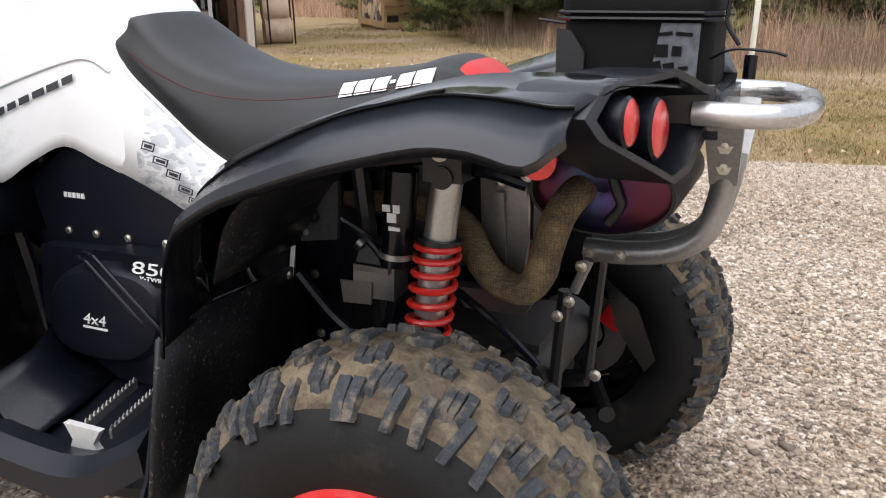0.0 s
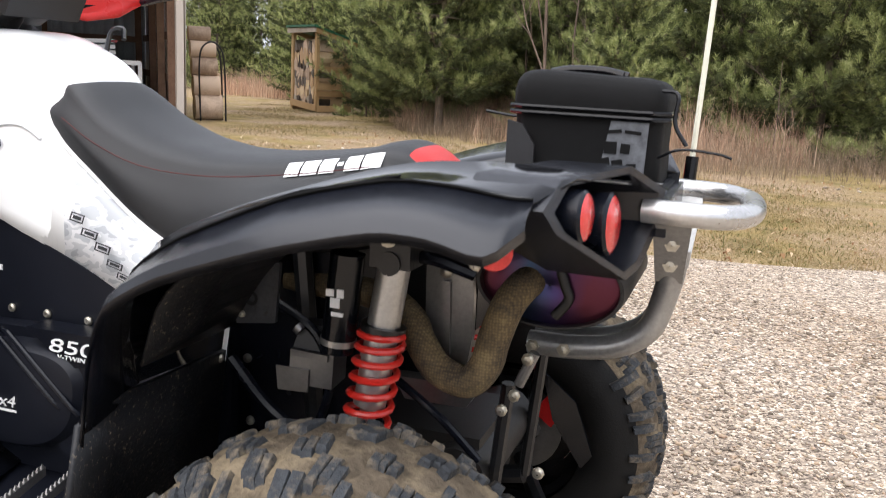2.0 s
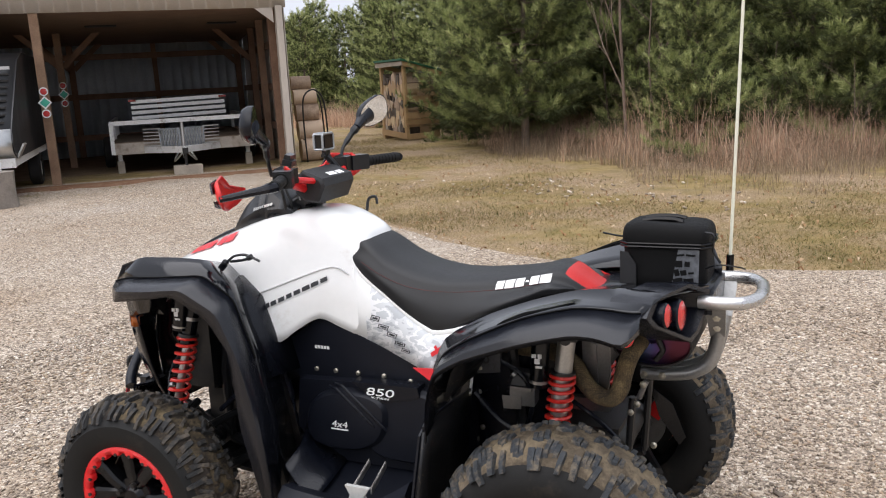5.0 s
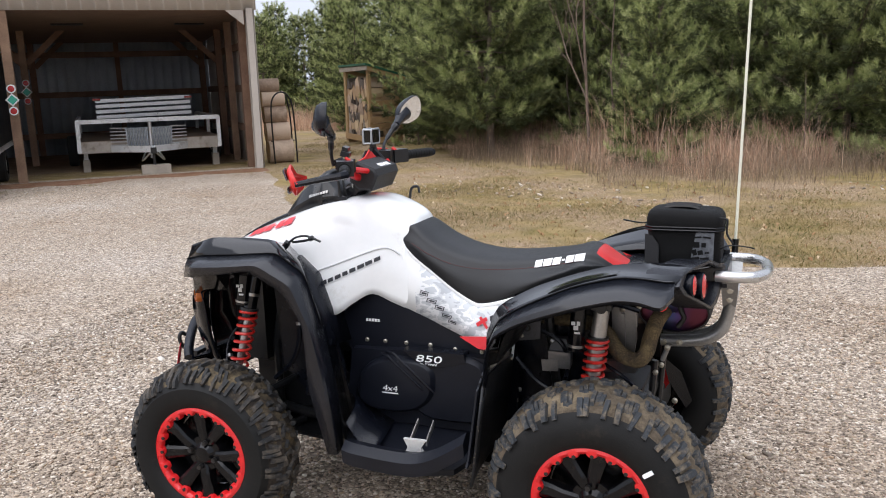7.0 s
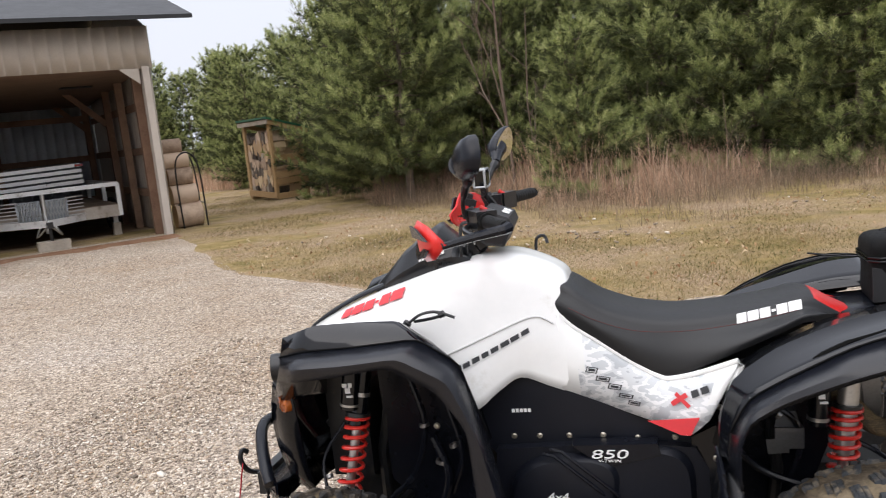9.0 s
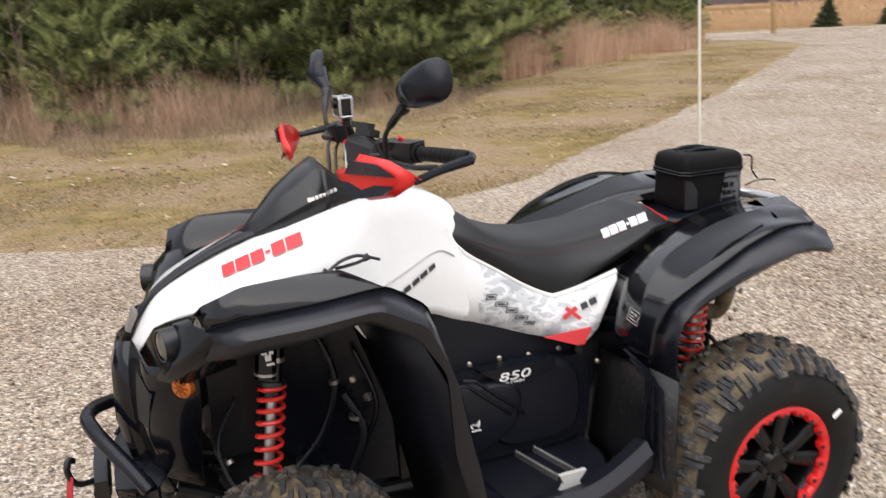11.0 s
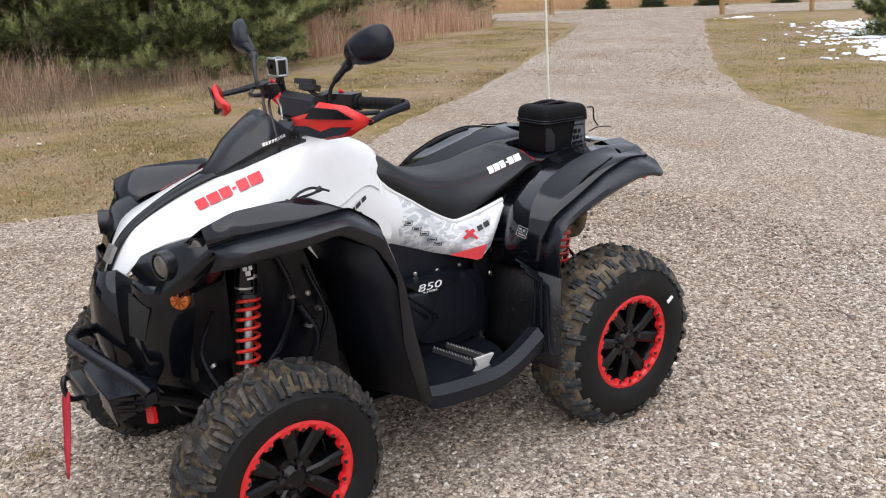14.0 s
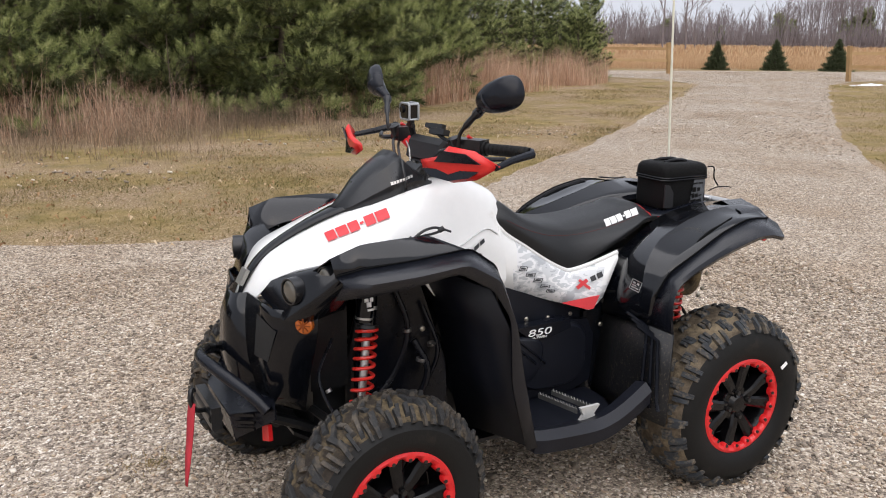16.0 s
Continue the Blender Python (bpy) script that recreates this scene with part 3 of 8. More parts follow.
# pale chips lying along the edge of the weeds
for cx, cy, rx, ry, n in [(-2.7, 8.8, 0.9, 0.4, 150), (-1.5, 8.0, 0.8, 0.3, 80), (2.6, 9.5, 0.6, 0.25, 40), (6.2, 9.1, 1.0, 0.35, 90), (-0.3, 7.4, 0.6, 0.25, 40)]:
    stones("pale_chips", rng.normal(cx, rx, n), rng.normal(cy, ry, n), 0.006, 0.030, 2.6, "pale stone chips scattered at the edge of the weeds")

# fallen leaves on the verge and the gravel's edge
x, y = scatter(rng, [(-6, 9), (-4.2, 6.2), (-2.2, 4.7), (-0.1, 3.5), (2, 4.5), (5, 6.6), (8, 8.8), (7, 11), (3, 10), (-2, 10), (-5, 12)], 9)
n = len(x)
a_ = rng.uniform(0, math.tau, n)
r_ = rng.uniform(0.012, 0.030, n)
P = np.zeros((n, 3, 2, 3))
for i, (l_, w_, z_) in enumerate(((-1, 0.15, 0.02), (0, 0.55, 0.045), (1.1, 0.12, 0.03))):
    for j, e in enumerate((-1, 1)):
        P[:, i, j, 0] = x + r_ * (l_ * np.cos(a_) - e * w_ * np.sin(a_))
        P[:, i, j, 1] = y + r_ * (l_ * np.sin(a_) + e * w_ * np.cos(a_))
        P[:, i, j, 2] = z_ + rng.uniform(0, 0.02, n)
tagged(new("fallen_leaves", quad_cloud("fallen_leaves", P, M_LEAF)), "curled brown oak leaves lying on the verge", "leaves", kind="stuff")

# ---- trees ----


def fan(rng, base, direction, n, length, width, spread):
    """Needles that stand out from twig tips: (m, 3) bases and directions give m * n triangles."""
    m = len(base)
    d = direction / np.linalg.norm(direction, axis=1, keepdims=True)
    v = rng.normal(size=(m, n, 3))
    v = d[:, None, :] + spread * v / np.linalg.norm(v, axis=2, keepdims=True)
    v /= np.linalg.norm(v, axis=2, keepdims=True)
    L = length * rng.uniform(0.7, 1.2, (m, n, 1))
    s = np.cross(v, rng.normal(size=(m, n, 3)))
    s /= np.linalg.norm(s, axis=2, keepdims=True)
    b = base[:, None, :] - d[:, None, :] * rng.uniform(0, 0.10, (m, n, 1))
    P = np.stack([b - s * width / 2, b + s * width / 2, b + v * L], 2)
    return P.reshape(-1, 3, 3)


def brushes(rng, base, axis, n, length, width):
    """Bottle-brush shoots: n needles along each axis vector, standing forward and out."""
    m = len(base)
    ln = np.linalg.norm(axis, axis=1, keepdims=True)
    d = axis / ln
    u = rng.random((m, n, 1)) ** 0.8
    r = rng.normal(size=(m, n, 3))
    r -= d[:, None, :] * (r * d[:, None, :]).sum(2, keepdims=True)
    r /= np.linalg.norm(r, axis=2, keepdims=True)
    v = d[:, None, :] * (0.45 + 0.9 * u) + r
    v /= np.linalg.norm(v, axis=2, keepdims=True)
    L = length * rng.uniform(0.75, 1.15, (m, n, 1))
    s = np.cross(v, rng.normal(size=(m, n, 3)))
    s /= np.linalg.norm(s, axis=2, keepdims=True)
    b = base[:, None, :] + axis[:, None, :] * u
    P = np.stack([b - s * width / 2, b + s * width / 2, b + v * L], 2)
    return P.reshape(-1, 3, 3)


def pine(height, reach, bare, seed, full=True):
    """A young pine: trunk, limbs in whorls, plumes of long needles at the shoots; a sparser one for the back rows."""
    r = np.random.default_rng(seed)
    root = new("pine_tree")
    bm = BM()
    tr = 0.012 * height + 0.025
    wob = r.normal(0, 0.03, (9, 2))
    tpts = [V(wob[i][0] * i / 3, wob[i][1] * i / 3, height * i / 8) for i in range(9)]
    tpts[0].z = -0.3
    tube(bm, tpts, [tr * (1 - i / 8.6) for i in range(9)], 9)
    part("trunk", bm, M_BARK, root)
    limbs = BM()
    bases, axes, inner_b, inner_a = [], [], [], []

    def plume(p, d, size):
        bases.append(p)
        axes.append(d.normalized() * size)

    z = bare
    while z < height - 0.2:
        u = z / height
        span_ = reach * (1 - u) ** 0.7 * (0.7 + 0.3 * min(1, (z - bare) / 0.7)) + 0.14
        turn = r.uniform(0, math.tau)
        n_l = int(r.integers(5, 8))
        for k in range(n_l):
            az = turn + (k + r.uniform(-0.3, 0.3)) * math.tau / n_l
            ln = span_ * r.uniform(0.55, 1.15)
            rise = r.uniform(-0.18, 0.16) + 0.75 * u * u
            ti = min(7, int(u * 8))
            o = tpts[ti].lerp(tpts[ti + 1], u * 8 - ti)
            if o.z < 0.05:
                o.z = 0.05
            d = V(math.cos(az), math.sin(az), rise)
            pts = [o, o + d * ln * 0.5 - V(0, 0, 0.05 * ln), o + d * ln + V(0, 0, 0.16 * ln)]
            tube(limbs, pts, [0.006 + 0.008 * ln, 0.005 + 0.004 * ln, 0.003], 5, caps=False)
            side = V(-math.sin(az), math.cos(az), 0)
            plume(pts[2], d * 0.7 + V(0, 0, 0.6), r.uniform(0.22, 0.34))
            n_t = max(3, int(ln * (10.5 if full else 6.5)))
            for j in range(n_t):
                w = 0.22 + 0.74 * (j + r.random()) / n_t
                q = pts[0].lerp(pts[1], w * 2) if w < 0.5 else pts[1].lerp(pts[2], w * 2 - 1)
                e = 1 if j % 2 else -1
                out = d * 0.55 + side * e * r.uniform(0.4, 0.9)
                tip = q + out * r.uniform(0.15, 0.36) * (0.5 + 0.5 * ln) * (1.25 - w)
                tip += V(0, 0, r.uniform(-0.06, 0.07))
                tube(limbs, [q, tip], [0.004, 0.002], 3, caps=False)
                plume(tip, out * 0.6 + V(*r.normal(size=3)) * 0.18 + V(0, 0, r.uniform(0.55, 1.3)), r.uniform(0.20, 0.34))
                inner_b.append(q.lerp(tip, 0.5) - V(0, 0, 0.03))
                inner_a.append((out + V(0, 0, r.uniform(-0.2, 0.3))).normalized() * r.uniform(0.15, 0.3))
        z += r.uniform(0.20, 0.30)
    plume(tpts[8] - V(0, 0, 0.15), V(0, 0, 1), 0.4)
    tagged(part("branching", limbs, M_BARK, root), kind="stuff")
    B, D = np.array([b[:] for b in bases]), np.array([d[:] for d in axes])
    ob = new("crown", tri_cloud("crown", brushes(r, B, D, 88 if full else 44, 0.125, 0.0078 if full else 0.0150), M_NEEDLE))
    ob.parent = root
    # inner shoots in the darkened colour, so the crown's depth reads as shade
    B, D = np.array([b[:] for b in inner_b]), np.array([d[:] for d in inner_a])
    ob = new("inner_crown", tri_cloud("inner_crown", brushes(r, B, D, 46 if full else 26, 0.16, 0.016 if full else 0.026), M_SHADENEEDLE))
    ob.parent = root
    return tagged(root, "young green pine tree with long-needled brushy boughs", "tree", "pines along the drive")


def bare_tree(height, seed, twigs=5, spread=0.5, label="slender leafless sapling with grey upright branches", name="bare_tree", mat_=None, base_r=None):
    r = random.Random(seed)
    root = new(name)
    bm = BM()

    def limb(p, d, ln, rad, depth):
        mid = p + d * ln * 0.5 + V(r.uniform(-1, 1), r.uniform(-1, 1), 0) * ln * 0.05
        end = p + d * ln
        tube(bm, [p, mid, end], [rad, rad * 0.75, rad * 0.4], 5 if depth else 7, caps=False)
        if depth >= 3:
            return
        for k in range(twigs if depth < 2 else 3):
            u = r.uniform(0.25, 0.98)
            q = p.lerp(mid, u * 2) if u < 0.5 else mid.lerp(end, u * 2 - 1)
            nd = (d + V(r.uniform(-1, 1), r.uniform(-1, 1), r.uniform(0, 0.6)) * spread * 1.6).normalized()
            limb(q, nd, ln * r.uniform(0.3, 0.55), rad * 0.5, depth + 1)

    limb(V(0, 0, -0.03), V(r.uniform(-0.05, 0.05), r.uniform(-0.05, 0.05), 1).normalized(), height, base_r or 0.012 * height, 0)
    tagged(part("stem", bm, mat_ or M_TWIG, root, angle=60), kind="stuff")
    return tagged(root, label, "tree", "bare saplings")


KINDS = [pine(5.2, 1.85, 0.75, 11), pine(5.5, 1.85, 0.12, 12), pine(4.0, 1.35, 0.10, 13), pine(4.9, 1.70, 0.12, 14), pine(5.8, 1.85, 0.4, 15),
         pine(5.4, 1.9, 0.2, 16, False), pine(5.0, 1.8, 0.2, 17, False), pine(6.0, 2.0, 0.3, 18, False)]
# plan places: x, y, kind, turn, scale
PINES = [(-4.45, 13.9, 0, 0.3, 1), (-5.6, 15.9, 4, 1, 0.9), (-0.95, 12.5, 2, 2.2, 0.72), (0.7, 14.9, 1, 0.5, 1), (2.1, 14, 3, 4, 1), (3.6, 13.3, 1, 2.5, 0.92), (5.2, 13.9, 3, 2.2, 0.95), (-2.6, 15.6, 3, 3, 0.9),
         (6.6, 15.9, 3, 1.1, 1), (7.6, 18.4, 6, 3.1, 1), (9.3, 19.6, 5, 2, 0.85), (11, 20.8, 6, 5, 0.82), (12.9, 22.2, 5, 0.8, 0.72), (14.8, 23.4, 6, 0.2, 0.78), (16.8, 24.6, 6, 1.4, 0.85), (18.6, 25.6, 6, 3.6, 0.66),
         (17.4, 22.6, 2, 2.6, 0.62), (18.7, 23.7, 6, 0.6, 0.6), (-2.4, 17.8, 5, 3.3, 1), (-5.6, 19, 6, 0.9, 1), (-8.4, 21.6, 5, 5.2, 0.95), (-0.4, 18.9, 7, 1.7, 1), (2.2, 19, 5, 2.9, 1), (4.9, 20.4, 7, 0.1, 1),
         (7.8, 22.6, 5, 4.4, 0.85), (11, 25, 7, 1.2, 0.72), (-11.5, 25, 6, 0.4, 1), (-14, 27.5, 5, 2.1, 0.9), (-16.5, 30, 6, 1.1, 1.05), (-19, 31.5, 6, 3, 0.95), (-22, 34, 5, 0.7, 1), (-13, 32, 7, 5, 0.9),
         (-9.5, 27.5, 7, 2.6, 1), (-6.5, 25, 5, 1.9, 1), (-3, 24, 5, 4.1, 1), (-10.5, 23.2, 6, 3.3, 0.9), (-13.2, 25.2, 5, 0.3, 0.75), (-15.2, 28.2, 6, 2.3, 1), (-18, 33.5, 5, 1.3, 0.95), (-20.5, 30.5, 6, 4.3, 0.95),
         (-24, 36.5, 5, 0.9, 0.9), (-27, 38.5, 6, 2.9, 1), (-30, 43, 5, 3.9, 1), (-16, 40, 6, 0.9, 1.1), (-11, 36, 5, 5.9, 1), (-5, 30, 5, 0.4, 1), (-1, 29, 6, 1.4, 1), (4, 27, 5, 2.4, 1),
         (-17.5, 36, 5, 0.2, 0.8), (-21.5, 39, 6, 1.5, 0.9), (-25.5, 40, 5, 4.2, 0.8), (15, 28, 5, 3.5, 0.62), (1, 24.5, 6, 2.2, 1), (13.5, -2.7, 2, 1, 0.8), (19.5, 8.2, 2, 2, 0.75)]
PINES += [(-7.4, 18.6, 6, 0.8, 1.0), (-3.9, 20.4, 5, 2.6, 1.05), (0.9, 21.4, 7, 4.1, 0.95), (3.6, 23.4, 6, 1.1, 1.05), (3.4, 16.9, 4, 3.7, 0.9), (6.2, 19.6, 6, 5.4, 0.95), (9.0, 24.6, 5, 0.3, 0.85), (-1.3, 16.4, 1, 5.1, 0.85), (5.6, 16.9, 1, 0.6, 0.85), (13.0, 25.6, 6, 2.0, 0.7), (8.9, 17.6, 2, 2.0, 0.95), (-7.2, 23.6, 7, 1.6, 1.0), (1.6, 27.5, 5, 2.2, 1.1), (6.6, 26.4, 7, 3.0, 1.0), (-4.2, 17.0, 3, 1.9, 0.9), (120.4, 115.9, 5, 1.0, 0.7), (119.0, 117.0, 7, 2.0, 0.5), (126.9, 108.9, 6, 3.0, 1.2), (129.0, 107.5, 5, 0.4, 0.9)]
used = set()
for px_, py_, kd, turn, sc in PINES:
    if kd not in used:
        ob = KINDS[kd]
        used.add(kd)
        ob.matrix_basis = pose(px_, py_, 0, 0, 0, math.degrees(turn)) @ Matrix.Diagonal((sc, sc, sc, 1))
    else:
        ob = copy_thing(KINDS[kd], pose(px_, py_, 0, 0, 0, math.degrees(turn)))
        ob.scale = (sc, sc, sc)

SAPS = [bare_tree(4.6, 3, base_r=0.034), bare_tree(3.4, 9, 4, 0.7, base_r=0.022)]
SAPS[0].matrix_basis = pose(-2.2, 12.9, 0)
SAPS[1].matrix_basis = pose(-1.85, 13.6, 0)
for px_, py_, kd, turn, sc in [(-3.0, 15.0, 1, 80, 0.9), (0.2, 13.6, 1, 10, 0.55), (-7.6, 17.6, 1, 120, 0.9), (-9.8, 24.0, 0, 20, 1.0), (1.4, 12.6, 1, 300, 0.45)]:
    ob = copy_thing(SAPS[kd], pose(px_, py_, 0, 0, 0, turn))
    ob.scale = (sc, sc, sc)


def spruce(seed):
    """A small planted spruce, full to the ground."""
    r = np.random.default_rng(seed)
    root = new("spruce_tree")
    bm = BM()
    tube(bm, [V(0, 0, -0.05), V(0, 0, 1.2)], [0.05, 0.01], 8)
    part("trunk", bm, M_BARK, root)
    bases, dirs = [], []
    for k in range(1000):
        z = 1.25 * (1 - r.random() ** 0.55)
        rad = (0.46 * (1.28 - z) / 1.25) * r.uniform(0.45, 1.0) ** 0.8 * (1 + 0.28 * math.sin(z * 26 + k % 3))
        a = r.uniform(0, math.tau)
        bases.append((rad * math.cos(a), rad * math.sin(a), z))
        dirs.append((math.cos(a), math.sin(a), 0.5))
    ob = new("crown", tri_cloud("crown", fan(r, np.array(bases), np.array(dirs), 10, 0.12, 0.02, 0.8), M_SPRUCE))
    ob.parent = root
    return tagged(root, "small planted dark green spruce in the field edge", "tree", "planted spruces")


sp = spruce(5)
sp.matrix_basis = pose(31.5, 29.8, 0) @ Matrix.Diagonal((1.3, 1.3, 1.12, 1))
for px_, py_, sc in [(34.2, 28.5, 1.08), (36.4, 26.6, 1.12), (40.5, 25.0, 1.0)]:
    copy_thing(sp, pose(px_, py_, 0, 0, 0, px_ * 40)).scale = (sc * 1.3, sc * 1.3, sc * 1.12)

# far woods beyond the field, the haze put into their pale colour
bm = BM()
rf = random.Random(21)


def far_tree(bm, p, h, rad, depth=0, d=V(0, 0, 1)):
    e = p + d * h
    tube(bm, [p, e], [rad, rad * 0.3], 4, caps=False)
    if depth < 2:
        for k in range(9 if depth == 0 else 6):
            u = rf.uniform(0.25, 1.0)
            nd = (d + V(rf.uniform(-1, 1), rf.uniform(-1, 1), rf.uniform(-0.1, 0.5)) * 0.75).normalized()
            far_tree(bm, p.lerp(e, u), h * rf.uniform(0.22, 0.42), rad * 0.5, depth + 1, nd)


for i in range(900):
    a = radians(rf.uniform(25, 66))
    d = rf.uniform(165, 215)
    tall = 4.6 + 7.0 * max(0.0, min(1.0, (42 - math.degrees(a)) / 5)) + rf.uniform(-1.5, 2.0)
    far_tree(bm, V(-1.5 + d * math.cos(a), -2.4 + d * math.sin(a), -0.2), tall, 0.075)
tagged(part("far_woods", bm, M_HAZEWOOD, angle=60), "distant grey-brown leafless wood beyond the field", "woods", kind="stuff")
bm = BM()
for i in range(9000):
    a = radians(rf.uniform(24, 68))
    d = rf.uniform(160, 172)
    p = V(-1.5 + d * math.cos(a), -2.4 + d * math.sin(a), 0)
    h = rf.uniform(1.0, 4.6)
    tube(bm, [p, p + V(rf.uniform(-1.4, 1.4), rf.uniform(-1.4, 1.4), h)], [0.07, 0.015], 3, caps=False)
tagged(part("far_brush", bm, M_HAZEWOOD, angle=0), "distant brown underbrush at the wood's edge", "brush", kind="stuff")
for px_, py_, sc in [(150, 108, 1.5), (152, 112, 1.2), (118, 128, 1.0), (146, 110, 1.1)]:
    o = copy_thing(KINDS[2], pose(px_, py_, 0, 0, 0, px_ * 20))
    o.scale = (sc * 1.2, sc * 1.2, sc * 1.25)
for px_, py_, sd, h in [(66, 68, 31, 8.0), (83, 84, 32, 6.5), (92, 57, 33, 6.0), (70, 76, 34, 9.0), (68, 40, 35, 5.0)]:
    o = bare_tree(h, sd, 7, 0.75, "leafless orchard tree with a spreading crown in the field", "orchard_tree", M_HAZEWOOD)
    o.matrix_basis = pose(px_, py_, 0)

# ---- pole shed and what stands in and beside it ----
M_SIDING = surf("painted_siding", lin("b0a79c"), lin("c0b7ac"), 0.55, scale=1.5, fine=40, bump=0.05)
M_ZINC = surf("galvanised_sheet", lin("8b9094"), lin("a9aeb1"), 0.5, 0.3, scale=2, fine=30, bump=0.05)
M_POST = surf("treated_post", lin("6d5443"), lin("977b63"), 0.85, scale=3, fine=50, bump=0.4, bump_scale=60)
M_APRON = surf("rusty_dirt", lin("6a4a36"), lin("93735c"), 0.95, scale=3, fine=30, bump=0.6, bump_scale=60, dirt=lin("a89a88"), dirt_amount=0.15, dirt_scale=9, spec=0.1)
M_SILL = surf("dull_alloy_sill", lin("8a8176"), lin("b3aa9e"), 0.5, 0.3, scale=4, fine=40, bump=0.1, dirt=lin("6f6253"), dirt_amount=0.3)
M_POSTDARK = surf("shed_timber", lin("5e4536"), lin("876a55"), 0.9, scale=3, fine=50, bump=0.3, bump_scale=60)
M_PINEWOOD = surf("sawn_pine", lin("9a7c54"), lin("b99a70"), 0.8, scale=3, fine=60, bump=0.3, bump_scale=60, per_object=0.3)
M_GREYWOOD = surf("weathered_wood", lin("8d8478"), lin("b6ab9b"), 0.9, scale=4, fine=60, bump=0.5, bump_scale=50, per_object=0.3)
M_LOGEND = surf("split_log_face", lin("b89a78"), lin("d8c09c"), 0.85, scale=5, fine=50, bump=0.4, per_object=0.6)
M_LOGSKIN = surf("weathered_log_skin", lin("8f7a68"), lin("cbb39c"), 0.95, scale=7, fine=60, bump=0.6, bump_scale=40, per_object=0.5)
M_LOGBARK = surf("log_bark", lin("453a33"), lin("71665c"), 0.95, scale=9, fine=60, bump=0.8, bump_scale=40, per_object=0.5)
M_ALU = surf("brushed_aluminium", lin("b4b5b5"), lin("cfcfce"), 0.32, 0.9, scale=5, fine=80, bump=0.05)
M_WHITEFRAME = surf("white_frame_paint", lin("c8c8c6"), lin("e0dfdc"), 0.5, scale=3, fine=50, bump=0.05, dirt=lin("8d8378"), dirt_amount=0.2)
M_BLACKPANEL = surf("black_panel", lin("17181a"), lin("222326"), 0.45, scale=3, fine=60, bump=0.05)
M_DARKSTEEL = surf("black_steel", lin("1c1b1a"), lin("2a2826"), 0.5, 0.2, scale=6, fine=80, bump=0.1)
M_DECK = surf("trailer_deck", lin("57493c"), lin("7b6a58"), 0.9, scale=3, fine=50, bump=0.4)
M_WHITEMARK = surf("white_mark", lin("e6e6e4"), lin("f4f4f2"), 0.5, bump=0)
M_REDREFL = surf("red_reflector", lin("a01d1d"), lin("c02a2a"), 0.25, bump=0.1, bump_scale=400, coat=0.4)
M_TEAL = surf("teal_paint", lin("3aa58c"), lin("55bfa4"), 0.5, bump=0)
M_GREENROOF = surf("green_sheet", lin("24523a"), lin("2f6347"), 0.5, bump=0.05)
M_TYREOLD = surf("trailer_tyre", lin("161616"), lin("242322"), 0.8, scale=20, fine=120, bump=0.3)

SA, SU, SV = V(-11.45, 8.68, 0), V(0.726, 0.688, 0), V(-0.688, 0.726, 0)
S = lambda a, b, z: SA + SU * a + SV * b + V(0, 0, z)
SROT = Matrix((SU, SV, V(0, 0, 1))).transposed()
DEEP = 7.3

shed = new("shed")
shed.matrix_world = Matrix.Identity(4)
tagged(shed, "open-fronted grey metal pole shed with timber posts", "shed")


def siding(bm, a, b, z0, z1, out, pitch=0.23, thick=0.03):
    """Ribbed sheet from plan point a to b."""
    d = b - a
    n = max(1, int(d.length / pitch))
    rows = [[], []]
    for i in range(n):
        for u, o in ((0, 0), (0.72, 0), (0.80, 0.018), (0.92, 0.018)):
            p = a + d * ((i + u) / n) + out * o
            rows[0].append(V(p.x, p.y, z0))
            rows[1].append(V(p.x, p.y, z1))
    rows[0].append(V(b.x, b.y, z0))
    rows[1].append(V(b.x, b.y, z1))
    loft(bm, rows)


def flat(p):
    return V(p.x, p.y, 0)


bm = BM()
siding(bm, flat(S(-5.2, -0.09, 0)), flat(S(4.3, -0.09, 0)), 2.99, 3.72, -SV)
part("front_siding", bm, M_SIDING, shed, "greige ribbed metal siding above the opening", solid=0.01, offset=1)
bm = BM()
siding(bm, flat(S(4.28, 0, 0)), flat(S(4.28, DEEP, 0)), 0.0, 3.75, SU)
part("side_wall", bm, M_SIDING, shed, solid=0.02)
bm = BM()
siding(bm, flat(S(-5.2, DEEP, 0)), flat(S(4.25, DEEP, 0)), 0.0, 3.6, -SV)
part("back_wall", bm, M_ZINC, shed, "bare galvanised ribbed back wall", solid=0.02)
bm = BM()
siding(bm, flat(S(-5.2, 0, 0)), flat(S(-5.2, DEEP, 0)), 0.0, 3.6, SU)
part("side_wall", bm, M_SIDING, shed, solid=0.02)
bm = BM()
slab(bm, [S(-5.8, -0.75, 3.74), S(4.95, -0.75, 3.74), S(4.95, DEEP / 2, 5.1), S(-5.8, DEEP / 2, 5.1)], V(0, 0, 0.07))
slab(bm, [S(-5.8, DEEP / 2, 5.1), S(4.95, DEEP / 2, 5.1), S(4.95, DEEP + 0.6, 3.74), S(-5.8, DEEP + 0.6, 3.74)], V(0, 0, 0.07))
part("roof", bm, M_BLACKPANEL, shed, "dark gabled metal roof with wide eaves")
bm = BM()
slab(bm, [S(-5.2, 0.02, 3.45), S(4.25, 0.02, 3.45), S(4.25, DEEP, 3.45), S(-5.2, DEEP, 3.45)], V(0, 0, 0.03))
part("loft_board", bm, surf("loft_boarding", lin("b5a79b"), lin("d0c4b8"), 0.9, scale=3, fine=60, bump=0.2), shed)
bm = BM()
